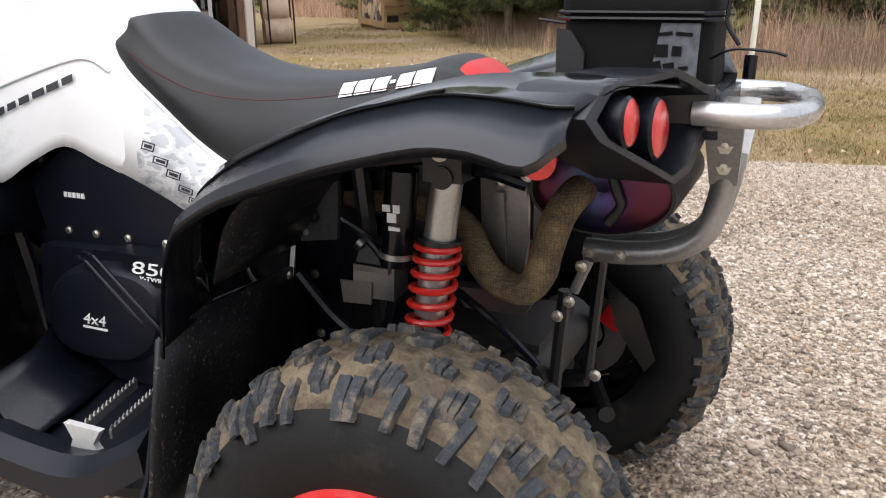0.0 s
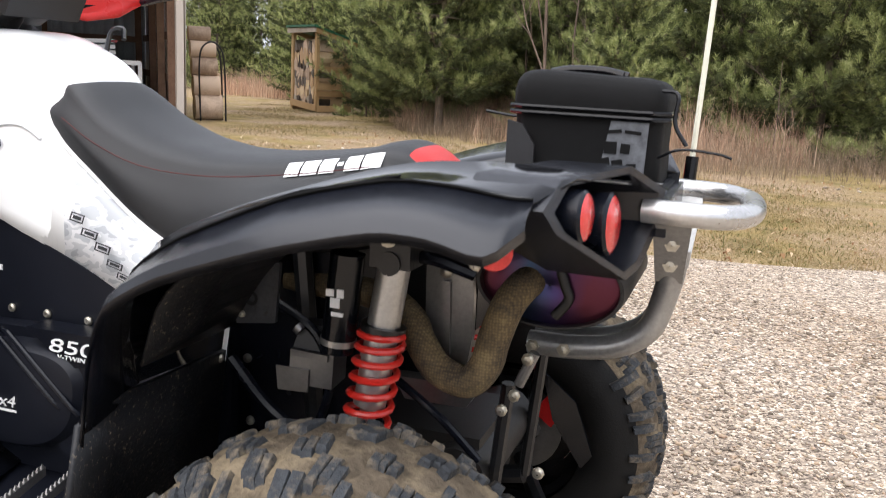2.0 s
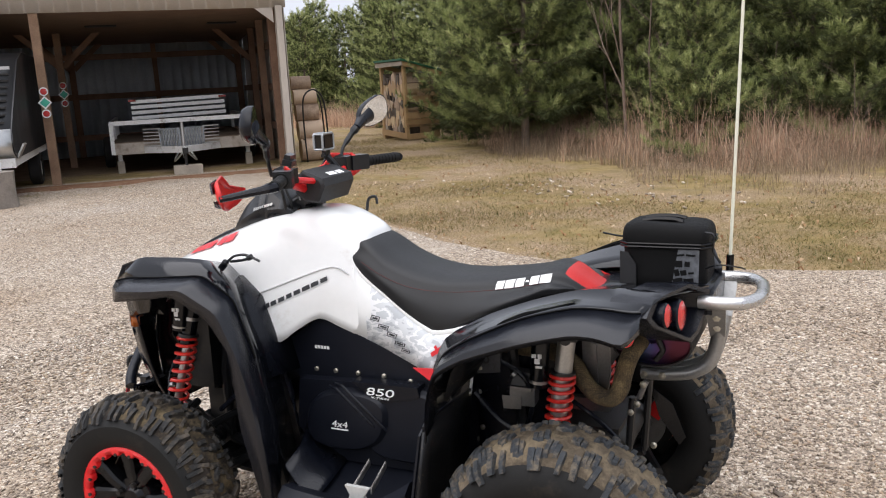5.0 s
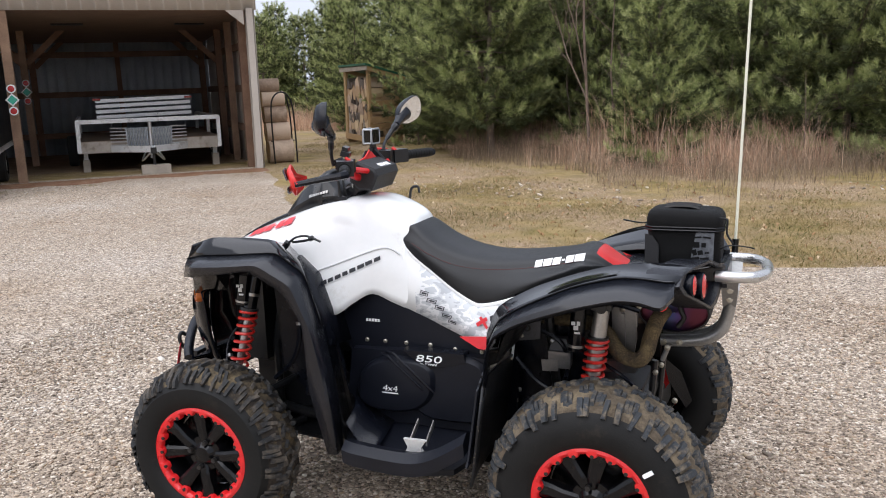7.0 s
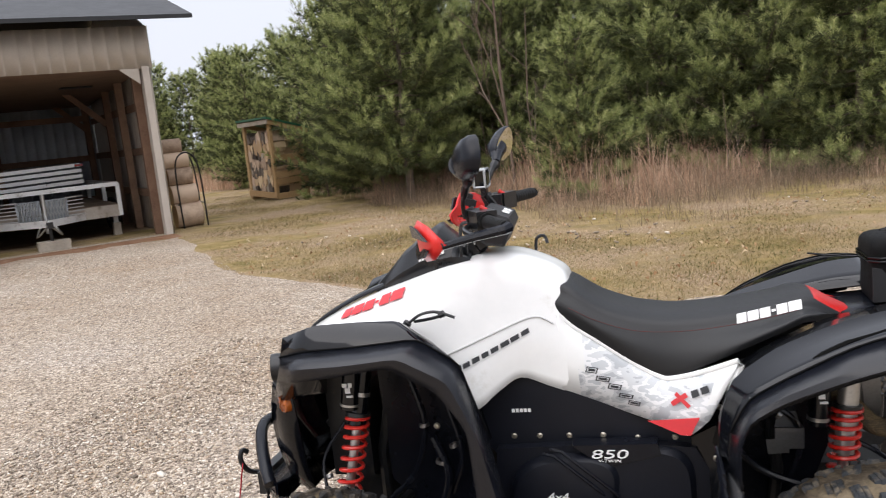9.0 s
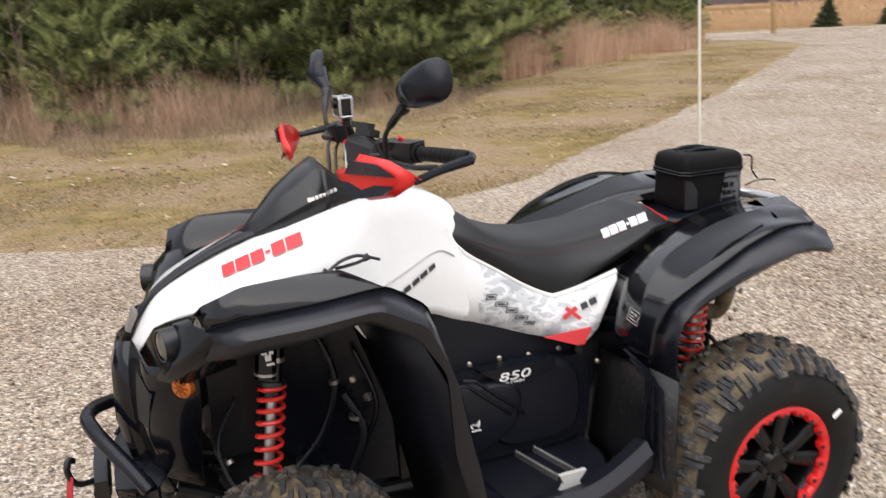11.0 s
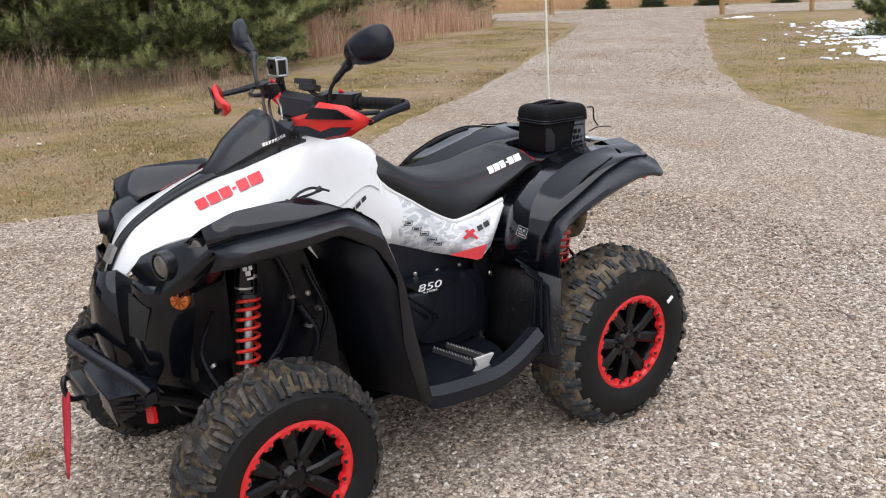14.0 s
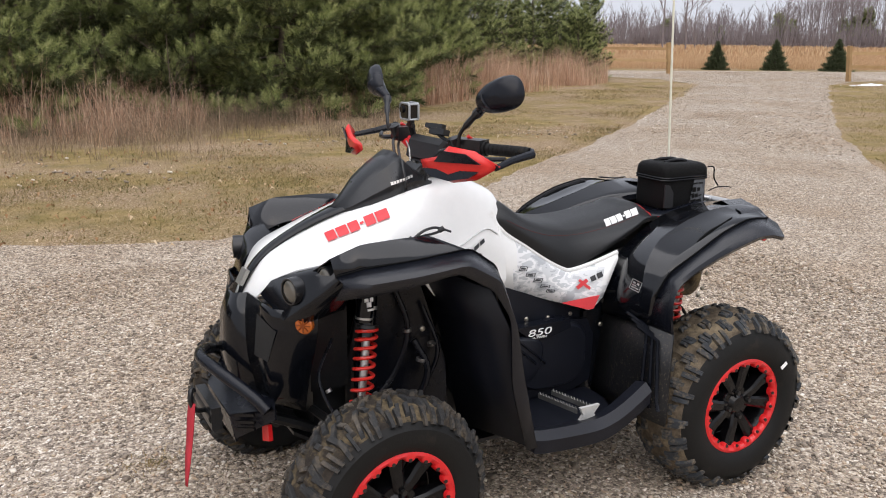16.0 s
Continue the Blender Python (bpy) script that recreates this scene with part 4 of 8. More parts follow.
slab(bm, [S(4.25, 0, 3.74), S(4.25, DEEP, 3.74), S(4.25, DEEP / 2, 5.08)], SU * 0.03)
part("gable", bm, M_SIDING, shed)
for a, b, m_, w in [(0, 0, M_POST, 0.15), (0.0, 4.0, M_POST, 0.14), (-4.9, 0, M_POST, 0.15), (-4.9, 4.0, M_POST, 0.14), (4.1, 0.4, M_POSTDARK, 0.15), (4.12, 2.4, M_POST, 0.14), (4.12, 4.0, M_POSTDARK, 0.14), (4.1, DEEP - 0.12, M_POSTDARK, 0.14), (0, DEEP - 0.12, M_POSTDARK, 0.14), (2, DEEP - 0.12, M_POSTDARK, 0.12)]:
    bm = BM()
    beam(bm, S(a, b, -0.05), S(a - 0.03, b, 3.44), w, w, up=SU)
    part("post", bm, m_, shed, bevel=0.008)
bm = BM()
beam(bm, S(4.16, -0.06, -0.02), S(4.16, -0.06, 3.02), 0.22, 0.12, up=SU)
part("corner_post", bm, M_SIDING, shed, "corner post clad in greige metal trim", bevel=0.006)
for z, b in ((1.52, DEEP - 0.2), (2.5, DEEP - 0.2), (0.5, DEEP - 0.2)):
    bm = BM()
    beam(bm, S(-5.1, b, z), S(4.1, b, z), 0.05, 0.14)
    part("girt", bm, M_POSTDARK, shed)
for z in (0.75, 1.55, 2.4):
    bm = BM()
    beam(bm, S(4.2, 0.5, z), S(4.2, DEEP - 0.2, z), 0.05, 0.14)
    part("girt", bm, M_POSTDARK, shed)
for b in (0.05, 4.0):
    bm = BM()
    beam(bm, S(-5.2, b, 3.2), S(4.2, b, 3.2), 0.08, 0.28)
    part("header_beam", bm, M_POSTDARK, shed)
for b in (4.0, DEEP - 0.25):
    for a0, a1 in ((0.05, 1.0), (4.05, 3.1), (-0.05, -1.0)):
        bm = BM()
        beam(bm, S(a0, b, 2.2), S(a1, b, 3.1), 0.05, 0.12)
        part("brace", bm, M_POSTDARK, shed)
bm = BM()
slab(bm, [S(3.72, -0.10, 2.99), S(4.06, -0.10, 2.99), S(4.06, -0.10, 2.72)], SV * 0.03)
part("corner_gusset", bm, M_SIDING, shed)
for k, (a, b, z0) in enumerate([(0, -0.1, 1.48), (0.0, 3.9, 1.61)]):
    for dz, kind in ((0.19, 0), (-0.19, 0), (0, 1)):
        bm = BM()
        c = S(a - 0.012, b, z0 + dz)
        n = 24 if kind == 0 else 4
        r = 0.075 if kind == 0 else 0.115
        lathe(bm, [(0, 0.001), (0, r), (0.012, r), (0.012, r * 0.72), (0.012, 0.001)], c, -SV, n)
        part("marker_rim", bm, M_WHITEMARK, shed)
        bm = BM()
        lathe(bm, [(0.012, 0.001), (0.012, r * 0.72), (0.018, r * 0.7), (0.02, 0.001)], c, -SV, n)
        part("reflector", bm, M_REDREFL if kind == 0 else M_TEAL, shed, "round red reflector" if kind == 0 else "teal diamond marker")
bm = BM()
slab(bm, [S(-5.2, -0.3, 0.006), S(4.3, -0.3, 0.006), S(4.3, DEEP, 0.006), S(-5.2, DEEP, 0.006)], V(0, 0, 0.006))
tagged(part("shed_floor", bm, M_DIRT), "packed brown dirt floor of the shed", "floor", kind="structure")
# rust-brown dirt washed out before the opening, with a few tufts at its rim
bm = BM()
rows_ = []
for i in range(58):
    a_ = -5.2 + 9.4 * i / 57
    e_ = 0.85 - 0.05 * a_ + 0.55 * noise.noise(V(a_ * 0.9, 3.3, 0)) + 0.25 * noise.noise(V(a_ * 3.1, 1.3, 0))
    rows_.append([S(a_, -0.28, 0.018), S(a_, -0.28 - e_ * .5, 0.019), S(a_, -0.28 - e_ * .85, 0.015), S(a_, -0.28 - e_, 0.002)])
loft(bm, rows_)
tagged(part("dirt_apron", bm, M_APRON), "rust-brown dirt and bark washed out before the shed", "dirt", kind="structure")
for a_, b_, n_, r_ in ((-0.3, -1.7, 260, .30), (1.1, -1.5, 160, .25), (3.7, -1.1, 220, .4), (-2.2, -1.6, 130, .3), (0.5, -2.2, 90, .3)):
    q_, d_ = rng.uniform(0, math.tau, n_), np.abs(rng.normal(0, r_, n_))
    c_ = S(a_, b_, 0)
    tagged(new("grass_tuft", quad_cloud("grass_tuft", grow(rng, c_.x + d_ * np.cos(q_) * 1.5, c_.y + d_ * np.sin(q_), 0.04, 0.008, 1.0), M_GREENGRASS)), "thin green grass growing through the gravel by the shed", "grass", kind="stuff")


def wheel_simple(parent, c, axis, r, w):
    bm = BM()
    lathe(bm, [(-w / 2, r * 0.55), (-w / 2, r * 0.9), (-w / 2 + 0.03, r), (w / 2 - 0.03, r), (w / 2, r * 0.9), (w / 2, r * 0.55)], c, axis, 28)
    wh = part("wheel", bm, M_TYREOLD, parent)
    bm = BM()
    lathe(bm, [(-w / 2 + 0.02, 0.001), (-w / 2 + 0.02, r * 0.56), (w / 2 - 0.02, r * 0.56), (w / 2 - 0.02, 0.001)], c, axis, 20)
    part("rim", bm, M_WHITEFRAME, wh)


# open utility trailer in the near bay
ut = new("utility_trailer")
tagged(ut, "white-framed open utility trailer parked in the shed", "trailer")
a0, a1, b0, b1 = 0.95, 3.62, 1.3, 5.2
for a in (a0, a1):
    for b in (b0, 3.0, b1):
        bm = BM()
        beam(bm, S(a, b, 0.40), S(a, b, 1.0), 0.07, 0.07, up=SU)
        part("rail_post", bm, M_WHITEFRAME, ut, bevel=0.004)
    bm = BM()
    beam(bm, S(a, b0, 1.0), S(a, b1, 1.0), 0.06, 0.06)
    part("top_rail", bm, M_WHITEFRAME, ut)
    bm = BM()
    beam(bm, S(a, b0, 0.5), S(a, b1, 0.5), 0.08, 0.18)
    part("side_sill", bm, M_WHITEFRAME, ut)
    wheel_simple(ut, S(a + (0.16 if a > 2 else -0.16), 3.4, 0.33), SU, 0.33, 0.2)
bm = BM()
beam(bm, S(a0, b0, 1.0), S(a1, b0, 1.0), 0.07, 0.08)
part("front_rail", bm, M_WHITEFRAME, ut, bevel=0.004)
bm = BM()
beam(bm, S(a0, b0, 0.5), S(a1, b0, 0.5), 0.06, 0.22)
part("front_sill", bm, M_SILL, ut, "dull grey-brown alloy front sill", bevel=0.004)
bm = BM()
box(bm, S((a0 + a1) / 2, (b0 + b1) / 2, 0.6), (a1 - a0, b1 - b0, 0.04), SROT)
part("deck", bm, M_DECK, ut)
cx = 2.25
for s in (-1, 1):
    bm = BM()
    beam(bm, S(cx + s * 0.75, b0 + 0.05, 0.45), S(cx, 0.25, 0.48), 0.06, 0.12)
    part("tongue", bm, M_WHITEFRAME, ut)
    for k in range(6):
        bm = BM()
        beam(bm, S(cx + s * 0.40, b0 - 0.22, 0.53 + 0.066 * k), S(cx + s * 0.72, b0 - 0.10, 0.53 + 0.066 * k), 0.015, 0.022)
        part("basket_bar", bm, M_ALU, ut)
    bm = BM()
    slab(bm, [S(cx + s * 0.03, b0 - 0.30, 0.86), S(cx + s * 0.44, b0 - 0.24, 0.86), S(cx + s * 0.42, b0 - 0.24, 0.50), S(cx + s * 0.03, b0 - 0.30, 0.42)], SV * 0.02)
    tp = part("tread_plate", bm, M_ZINC, ut, "bright diamond-mesh stone guard", bevel=0.004)
    for k in range(7):
        for e in (-1, 1):
            bm = BM()
            u0, u1 = k / 7, (k + 1.6) / 7
            q0 = S(cx + s * (0.04 + 0.37 * (u0 if e > 0 else min(1, u1))), b0 - 0.305 + 0.05 * u0, 0.48)
            q1 = S(cx + s * (0.04 + 0.37 * (min(1, u1) if e > 0 else u0)), b0 - 0.305 + 0.05 * u0, 0.85)
            beam(bm, q0, q1, 0.014, 0.012)
            part("mesh_bar", bm, M_ALU, tp)
bm = BM()
cyl(bm, S(cx, 0.72, 0.28), S(cx, 0.72, 0.98), 0.035, n=12)
part("jack", bm, M_ALU, ut)
bm = BM()
cyl(bm, S(cx, 0.2, 0.17), S(cx, 0.2, 0.5), 0.03, n=12)
box(bm, S(cx, 0.2, 0.46), (0.10, 0.25, 0.1), SROT)
part("coupler", bm, M_DARKSTEEL, ut, bevel=0.008)
bm = BM()
for s in (-1, 1):
    tube(bm, smooth_path([S(cx + s * 0.1, 0.6, 0.45), S(cx + s * 0.2, 0.45, 0.26), S(cx + s * 0.04, 0.3, 0.42)], 5), 0.018, 6)
part("safety_chain", bm, M_ALU, ut)
for k in range(4):
    bm = BM()
    z = 1.02 + 0.115 * k
    beam(bm, S(1.33, 3.55 + 0.06 * k, z), S(3.34, 3.55 + 0.06 * k, z + 0.04), 0.03, 0.075)
    part("ramp_slat", bm, M_ALU, ut, bevel=0.004)
for a in (1.36, 3.3):
    bm = BM()
    box(bm, S(a, 3.66, 1.40), (0.16, 0.03, 0.05), SROT)
    part("tail_reflector", bm, M_REDREFL, ut)
for a, b in ((1.05, 1.6), (3.55, 1.6)):
    bm = BM()
    box(bm, S(a, b, 0.12), (0.13, 0.2, 0.24), SROT)
    tagged(part("wood_block", bm, M_GREYWOOD, bevel=0.008), "sawn wooden block under a trailer corner", "block", "trailer blocks")
    bm = BM()
    box(bm, S(a, b, 0.325), (0.08, 0.1, 0.17), SROT)
    part("corner_leg", bm, M_WHITEFRAME, ut)
bm = BM()
box(bm, S(cx + 0.02, 0.2, 0.09), (0.52, 0.3, 0.16), SROT)
tagged(part("wood_block", bm, M_GREYWOOD, bevel=0.012), "weathered timber block under the trailer coupler", "block", "trailer blocks")

# closed snow trailer in the other bay
ct = new("cargo_trailer")
tagged(ct, "black and silver clamshell cargo trailer half inside the shed", "trailer")
L0, L1 = -2.95, -0.28
prof_lo = [(-2.35, 0.68), (-2.62, 0.78), (-2.66, 0.92), (-2.58, 1.12)]
prof_up = [(-2.58, 1.12), (-2.2, 1.38), (-0.9, 2.18), (-0.3, 2.32), (3.2, 2.3)]


def skin(bm, a, b, prof, lift=0.0):
    rows = []
    for k in range(7):
        u = a + (b - a) * k / 6
        rows.append([S(u, p[0] - lift, p[1] + lift * 0.6) for p in prof])
    loft(bm, rows)


bm = BM()
skin(bm, L0, L1, smooth_path([(0, a, b) for a, b in prof_lo], 4) and [(p.y, p.z) for p in smooth_path([(0, a, b) for a, b in prof_lo], 4)])
part("front_skin", bm, M_ALU, ct, "curved bright aluminium front", solid=0.01)
bm = BM()
skin(bm, L0, L1, prof_up)
part("lid", bm, M_BLACKPANEL, ct, "sloping black lid", solid=0.01)
bm = BM()
for a in (L0, L1):
    slab(bm, [S(a, p[0], p[1]) for p in prof_lo + prof_up[1:]] + [S(a, 3.2, 0.68)], SU * 0.02)
part("side_panel", bm, M_BLACKPANEL, ct)
bm = BM()
skin(bm, -2.05, -0.92, [(-2.64, 1.0), (-2.60, 1.14), (-2.2, 1.40), (-0.9, 2.20)], 0.03)
part("centre_panel", bm, M_BLACKPANEL, ct, "matt black centre panel", solid=0.02)
for a in (-2.08, -0.89):
    bm = BM()
    tube(bm, [S(a, -2.66, 0.99), S(a, -2.64, 1.15), S(a, -2.25, 1.42), S(a, -1.25, 2.04)], 0.035, 8)
    part("edge_trim", bm, M_ALU, ct)
for side in ((-2.86, -2.16), (-0.82, -0.36)):
    for k in range(9):
        u = k / 8.5
        b, z = -2.5 + 1.45 * u, 1.22 + 0.88 * u
        bm = BM()
        beam(bm, S(side[0], b, z), S(side[1], b, z), 0.05, 0.028 if k < 8 else 0.05)
        part("louvre_slat", bm, M_ALU if k == 8 else M_DARKSTEEL, ct)
bm = BM()
slab(bm, [S(-1.77 + dx, -1.36 + 0.62 * dz - 0.05, 1.58 + dz * 0.4 + 0.02) for dx, dz in ((-0.18, 0.0), (-0.16, 0.16), (-0.10, 0.2), (0.0, 0.2), (0.18, 0.1), (0.2, 0.05), (0.08, 0.0), (-0.1, -0.06))], V(0, 0, 0.03))
part("white_emblem", bm, M_WHITEMARK, ct)
bm = BM()
box(bm, S(-1.5, -2.68, 1.14), (0.1, 0.05, 0.06), SROT)
part("latch", bm, M_ALU, ct)
bm = BM()
beam(bm, S(L0, -2.5, 0.62), S(L1, -2.5, 0.62), 0.08, 0.14)
for a in (L0 + 0.05, L1 - 0.05):
    beam(bm, S(a, -2.5, 0.62), S(a, 3.2, 0.62), 0.08, 0.12)
part("chassis", bm, M_WHITEFRAME, ct, "pale aluminium chassis rails")
wheel_simple(ct, S(L1 - 0.1, 0.6, 0.3), SU, 0.3, 0.2)
wheel_simple(ct, S(L0 + 0.1, 0.6, 0.3), SU, 0.3, 0.2)
bm = BM()
cyl(bm, S(-1.75, -2.55, 0.12), S(-1.75, -2.55, 0.85), 0.035, n=10)
part("jack_post", bm, M_ALU, ct)
bm = BM()
lathe(bm, [(-0.04, 0.02), (-0.04, 0.09), (-0.02, 0.105), (0.02, 0.105), (0.04, 0.09), (0.04, 0.02)], S(-1.75, -2.55, 0.105), SU, 18)
part("jack_wheel", bm, M_DARKSTEEL, ct)
bm = BM()
box(bm, S(L1 + 0.06, -2.2, 0.78), (0.03, 0.3, 0.24), SROT @ Euler((0, 0.5, 0)).to_matrix())
part("corner_hinge", bm, M_ALU, ct)

# boarded ceiling with two dark vents
bm = BM()
slab(bm, [S(-5.15, 0.12, 3.02), S(4.2, 0.12, 3.02), S(4.2, DEEP - 0.05, 2.80), S(-5.15, DEEP - 0.05, 2.80)], V(0, 0, 0.02))
tagged(part("shed_ceiling", bm, surf("brown_boarding", lin("7a6455"), lin("947d6b"), 0.9, scale=2, fine=50, bump=0.2)), "brown boarded ceiling inside the shed", "ceiling", kind="structure")
for a in (0.95, 3.35, -2.4):
    bm = BM()
    box(bm, S(a, 2.6, 2.935), (0.6, 0.3, 0.03), SROT)
    part("ceiling_vent", bm, M_DARKSTEEL, shed, "dark recessed ceiling vent")

# stump under the trailer's corner
bm = BM()
rr = random.Random(3)
rows_ = []
for z in (0, 0.15, 0.38, 0.52):
    rows_.append([S(-0.5, -3.0, z) + V(math.cos(k * math.tau / 18), math.sin(k * math.tau / 18), 0) * (0.24 + 0.025 * math.sin(k * 2.1) + rr.uniform(-0.008, 0.008) + (0.02 if z == 0 else 0)) for k in range(18)])
loft(bm, rows_, True, True)
tagged(part("stump", bm, surf("grey_stump", lin("6b645c"), lin("928980"), 0.95, scale=5, fine=60, bump=0.6, bump_scale=40), angle=50), "weathered grey sawn stump standing before the shed", "stump")
bm = BM()
cyl(bm, S(-0.5, -2.75, 0.50), S(-0.5, -2.62, 0.64), 0.04)
part("foot", bm, M_WHITEFRAME, ct)

# sawn rounds stacked beside the shed, in a bent-rod rack
for k, (a, z, r, h) in enumerate([(4.80, 0.24, 0.24, 0.50), (4.77, 0.63, 0.20, 0.48), (4.74, 0.985, 0.175, 0.46), (4.72, 1.30, 0.16, 0.46), (4.66, 1.58, 0.14, 0.4)]):
    bm = BM()
    lathe(bm, [(-h / 2, 0.001), (-h / 2, r), (h / 2, r), (h / 2, 0.001)], V(0, 0, 0), SU, 20, 0)
    for f in bm.faces:
        f.material_index = 1 if f.calc_center_median().length > h * 0.45 and len(f.verts) <= 4 and abs(f.calc_center_median().dot(SU)) > h / 2 - 0.01 else 0
    ob = part("log_round", bm, [M_LOGSKIN, M_LOGEND])
    ob.location = S(a, 1.0 + 0.03 * k, z)
    tagged(ob, "pale sawn firewood round stacked against the shed", "log", "stacked rounds")
rk = new("firewood_rack")
tagged(rk, "black bent-rod rack leaning on the log rounds", "rack")
for b in (0.68, 1.05):
    bm = BM()
    tube(bm, smooth_path([S(4.62, b, 0.0), S(4.60, b, 0.9), S(4.64, b, 1.3), S(4.82, b, 1.44), S(5.0, b, 1.3), S(5.06, b, 0.9), S(5.08, b, 0.0)], 6), 0.016, 8)
    part("hoop", bm, M_DARKSTEEL, rk)
for z, a in ((0.45, 4.61), (0.45, 5.07)):
    bm = BM()
    cyl(bm, S(a, 0.68, z), S(a, 1.05, z), 0.012, n=8)
    part("cross_rod", bm, M_DARKSTEEL, rk)

# firewood crib by the trees
RU, RV = V(0.888, -0.46, 0), V(0.46, 0.888, 0)
RA = V(-9.98, 18.3, 0)
Rk = lambda a, b, z: RA + RU * a + RV * b + V(0, 0, z)
crib = new("firewood_crib")
tagged(crib, "roofed pallet-wood crib filled with split firewood", "wood crib")
WD, DP = 1.02, 1.0
for a, b, h in ((0, 0, 1.92), (WD, 0, 1.92), (0, DP, 1.62), (WD, DP, 1.62)):
    bm = BM()
    beam(bm, Rk(a, b, 0.06), Rk(a, b, h), 0.09, 0.09, up=RU)
    part("post", bm, M_PINEWOOD, crib, bevel=0.005)
for a in (0.02, WD + 0.05):
    for z in (0.10, 0.47, 0.645, 1.06):
        bm = BM()
        beam(bm, Rk(a, -0.02, z), Rk(a, DP + 0.02, z), 0.025, 0.15)
        part("board", bm, M_PINEWOOD, crib, bevel=0.003)
bm = BM()
beam(bm, Rk(-0.05, -0.05, 0.22), Rk(WD + 0.06, -0.05, 0.12), 0.03, 0.15)
part("board", bm, M_PINEWOOD, crib, bevel=0.003)
bm = BM()
beam(bm, Rk(-0.1, -0.12, 1.96), Rk(WD + 0.1, -0.12, 1.99), 0.03, 0.11)
part("roof_fascia", bm, M_GREYWOOD, crib)
for a in (-0.06, WD + 0.08):
    bm = BM()
    beam(bm, Rk(a, -0.12, 2.0), Rk(a, DP + 0.15, 1.68), 0.03, 0.13)
    part("roof_rafter", bm, M_PINEWOOD, crib)
bm = BM()
slab(bm, [Rk(-0.12, -0.16, 2.04), Rk(WD + 0.12, -0.16, 2.06), Rk(WD + 0.12, DP + 0.2, 1.73), Rk(-0.12, DP + 0.2, 1.72)], V(0, 0, 0.05))
part("roof_sheet", bm, M_GREENROOF, crib, "green sheet roof")
bm = BM()
slab(bm, [Rk(0, DP, 0.1), Rk(WD, DP, 0.1), Rk(WD, DP, 1.6), Rk(0, DP, 1.6)], RV * 0.02)
part("back_board", bm, M_PINEWOOD, crib)
rl = random.Random(8)
zz = 0.3
while zz < 1.72:
    aa = 0.12
    while aa < WD - 0.08:
        r = rl.uniform(0.06, 0.115)
        bm = BM()
        n = rl.choice((3, 4, 5))
        off = rl.uniform(0, 6)
        poly = [Rk(aa + 0.9 * r * math.cos(off + k * math.tau / n), -0.02 + rl.uniform(-0.01, 0.01), zz + 2.1 * r * math.sin(off + k * math.tau / n)) for k in range(n)]
        slab(bm, poly, RV * 0.55)
        tagged(part("split_log", bm, rl.choice((M_LOGEND, M_GREYWOOD, M_LOGSKIN, M_LOGBARK, M_LOGBARK)), bevel=0.006, segs=1), "split firewood log stacked in the crib", "log", "stacked firewood")
        aa += r * 1.75
    zz += 0.21

# field fence
fence = new("fence")
tagged(fence, "weathered post and rail fence along the field", "fence")
fps = [V(27.6, 19.27, 0), V(31.0, 17.6, 0), V(35.2, 15.6, 0), V(22.7, 29.3, 0), V(25.5, 26.7, 0)]
for p in fps:
    bm = BM()
    beam(bm, p - V(0, 0, 0.12), p + V(-.07, .06, 1.32), 0.14, 0.14)
    part("post", bm, M_PINEWOOD, fence, bevel=0.01)
for p, q in ((fps[0], fps[1]), (fps[1], fps[2]), (fps[3], fps[4])):
    for z in (0.55, 1.05):
        bm = BM()
        beam(bm, p + V(0, 0, z), q + V(0, 0, z), 0.05, 0.12)
        part("rail", bm, M_PINEWOOD, fence)

# ---- the quad bike ----
from mathutils.bvhtree import BVHTree

M_WHITE = surf("white_body_plastic", lin("e9eae8"), lin("f1f1ef"), 0.22, scale=2, fine=30, bump=0.0, coat=0.5, rough_var=0.05, dirt=lin("d9d6ce"), dirt_amount=0.05)
M_GLOSS = surf("gloss_black_plastic", lin("090b0f"), lin("0e1015"), 0.13, scale=6, fine=60, bump=0.0, coat=0.0, rough_var=0.03, spec=0.4)
M_GLOSSR = surf("worn_gloss_black_plastic", lin("0a0b0f"), lin("0f1116"), 0.10, scale=6, fine=60, bump=0.02, bump_scale=60, rough_var=0.05)
M_MATT = surf("grained_black_plastic", lin("0c0e15"), lin("12151d"), 0.26, scale=9, fine=200, bump=0.10, bump_scale=700, rough_var=0.08, spec=0.3)
M_COVER = surf("moulded_side_plastic", lin("0f1118"), lin("161922"), 0.40, scale=9, fine=200, bump=0.15, bump_scale=700, rough_var=0.06, spec=0.3)
M_FLARE = surf("satin_grained_plastic", lin("0e1016"), lin("14161d"), 0.25, scale=9, fine=200, bump=0.12, bump_scale=700, rough_var=0.06)
M_FLAP = surf("muddy_inner_plastic", lin("121316"), lin("191a1c"), 0.34, spec=0.3, scale=9, fine=150, bump=0.3, bump_scale=120, dirt=lin("8b7d68"), dirt_amount=0.13, dirt_scale=150)
M_FRAME = surf("black_chassis", lin("151618"), lin("222325"), 0.32, 0.1, scale=12, fine=120, bump=0.15, bump_scale=150, dirt=lin("352f28"), dirt_amount=0.15, dirt_scale=25)
M_VINYL = surf("seat_vinyl", lin("111214"), lin("191a1c"), 0.48, scale=10, fine=240, bump=0.15, bump_scale=900, rough_var=0.06)
M_VINYL2 = surf("seat_side_vinyl", lin("1a1a1c"), lin("232325"), 0.55, scale=10, fine=240, bump=0.15, bump_scale=900)
M_RED = surf("red_vinyl", lin("b81c1a"), lin("c62622"), 0.45, scale=8, fine=150, bump=0.1, bump_scale=600)
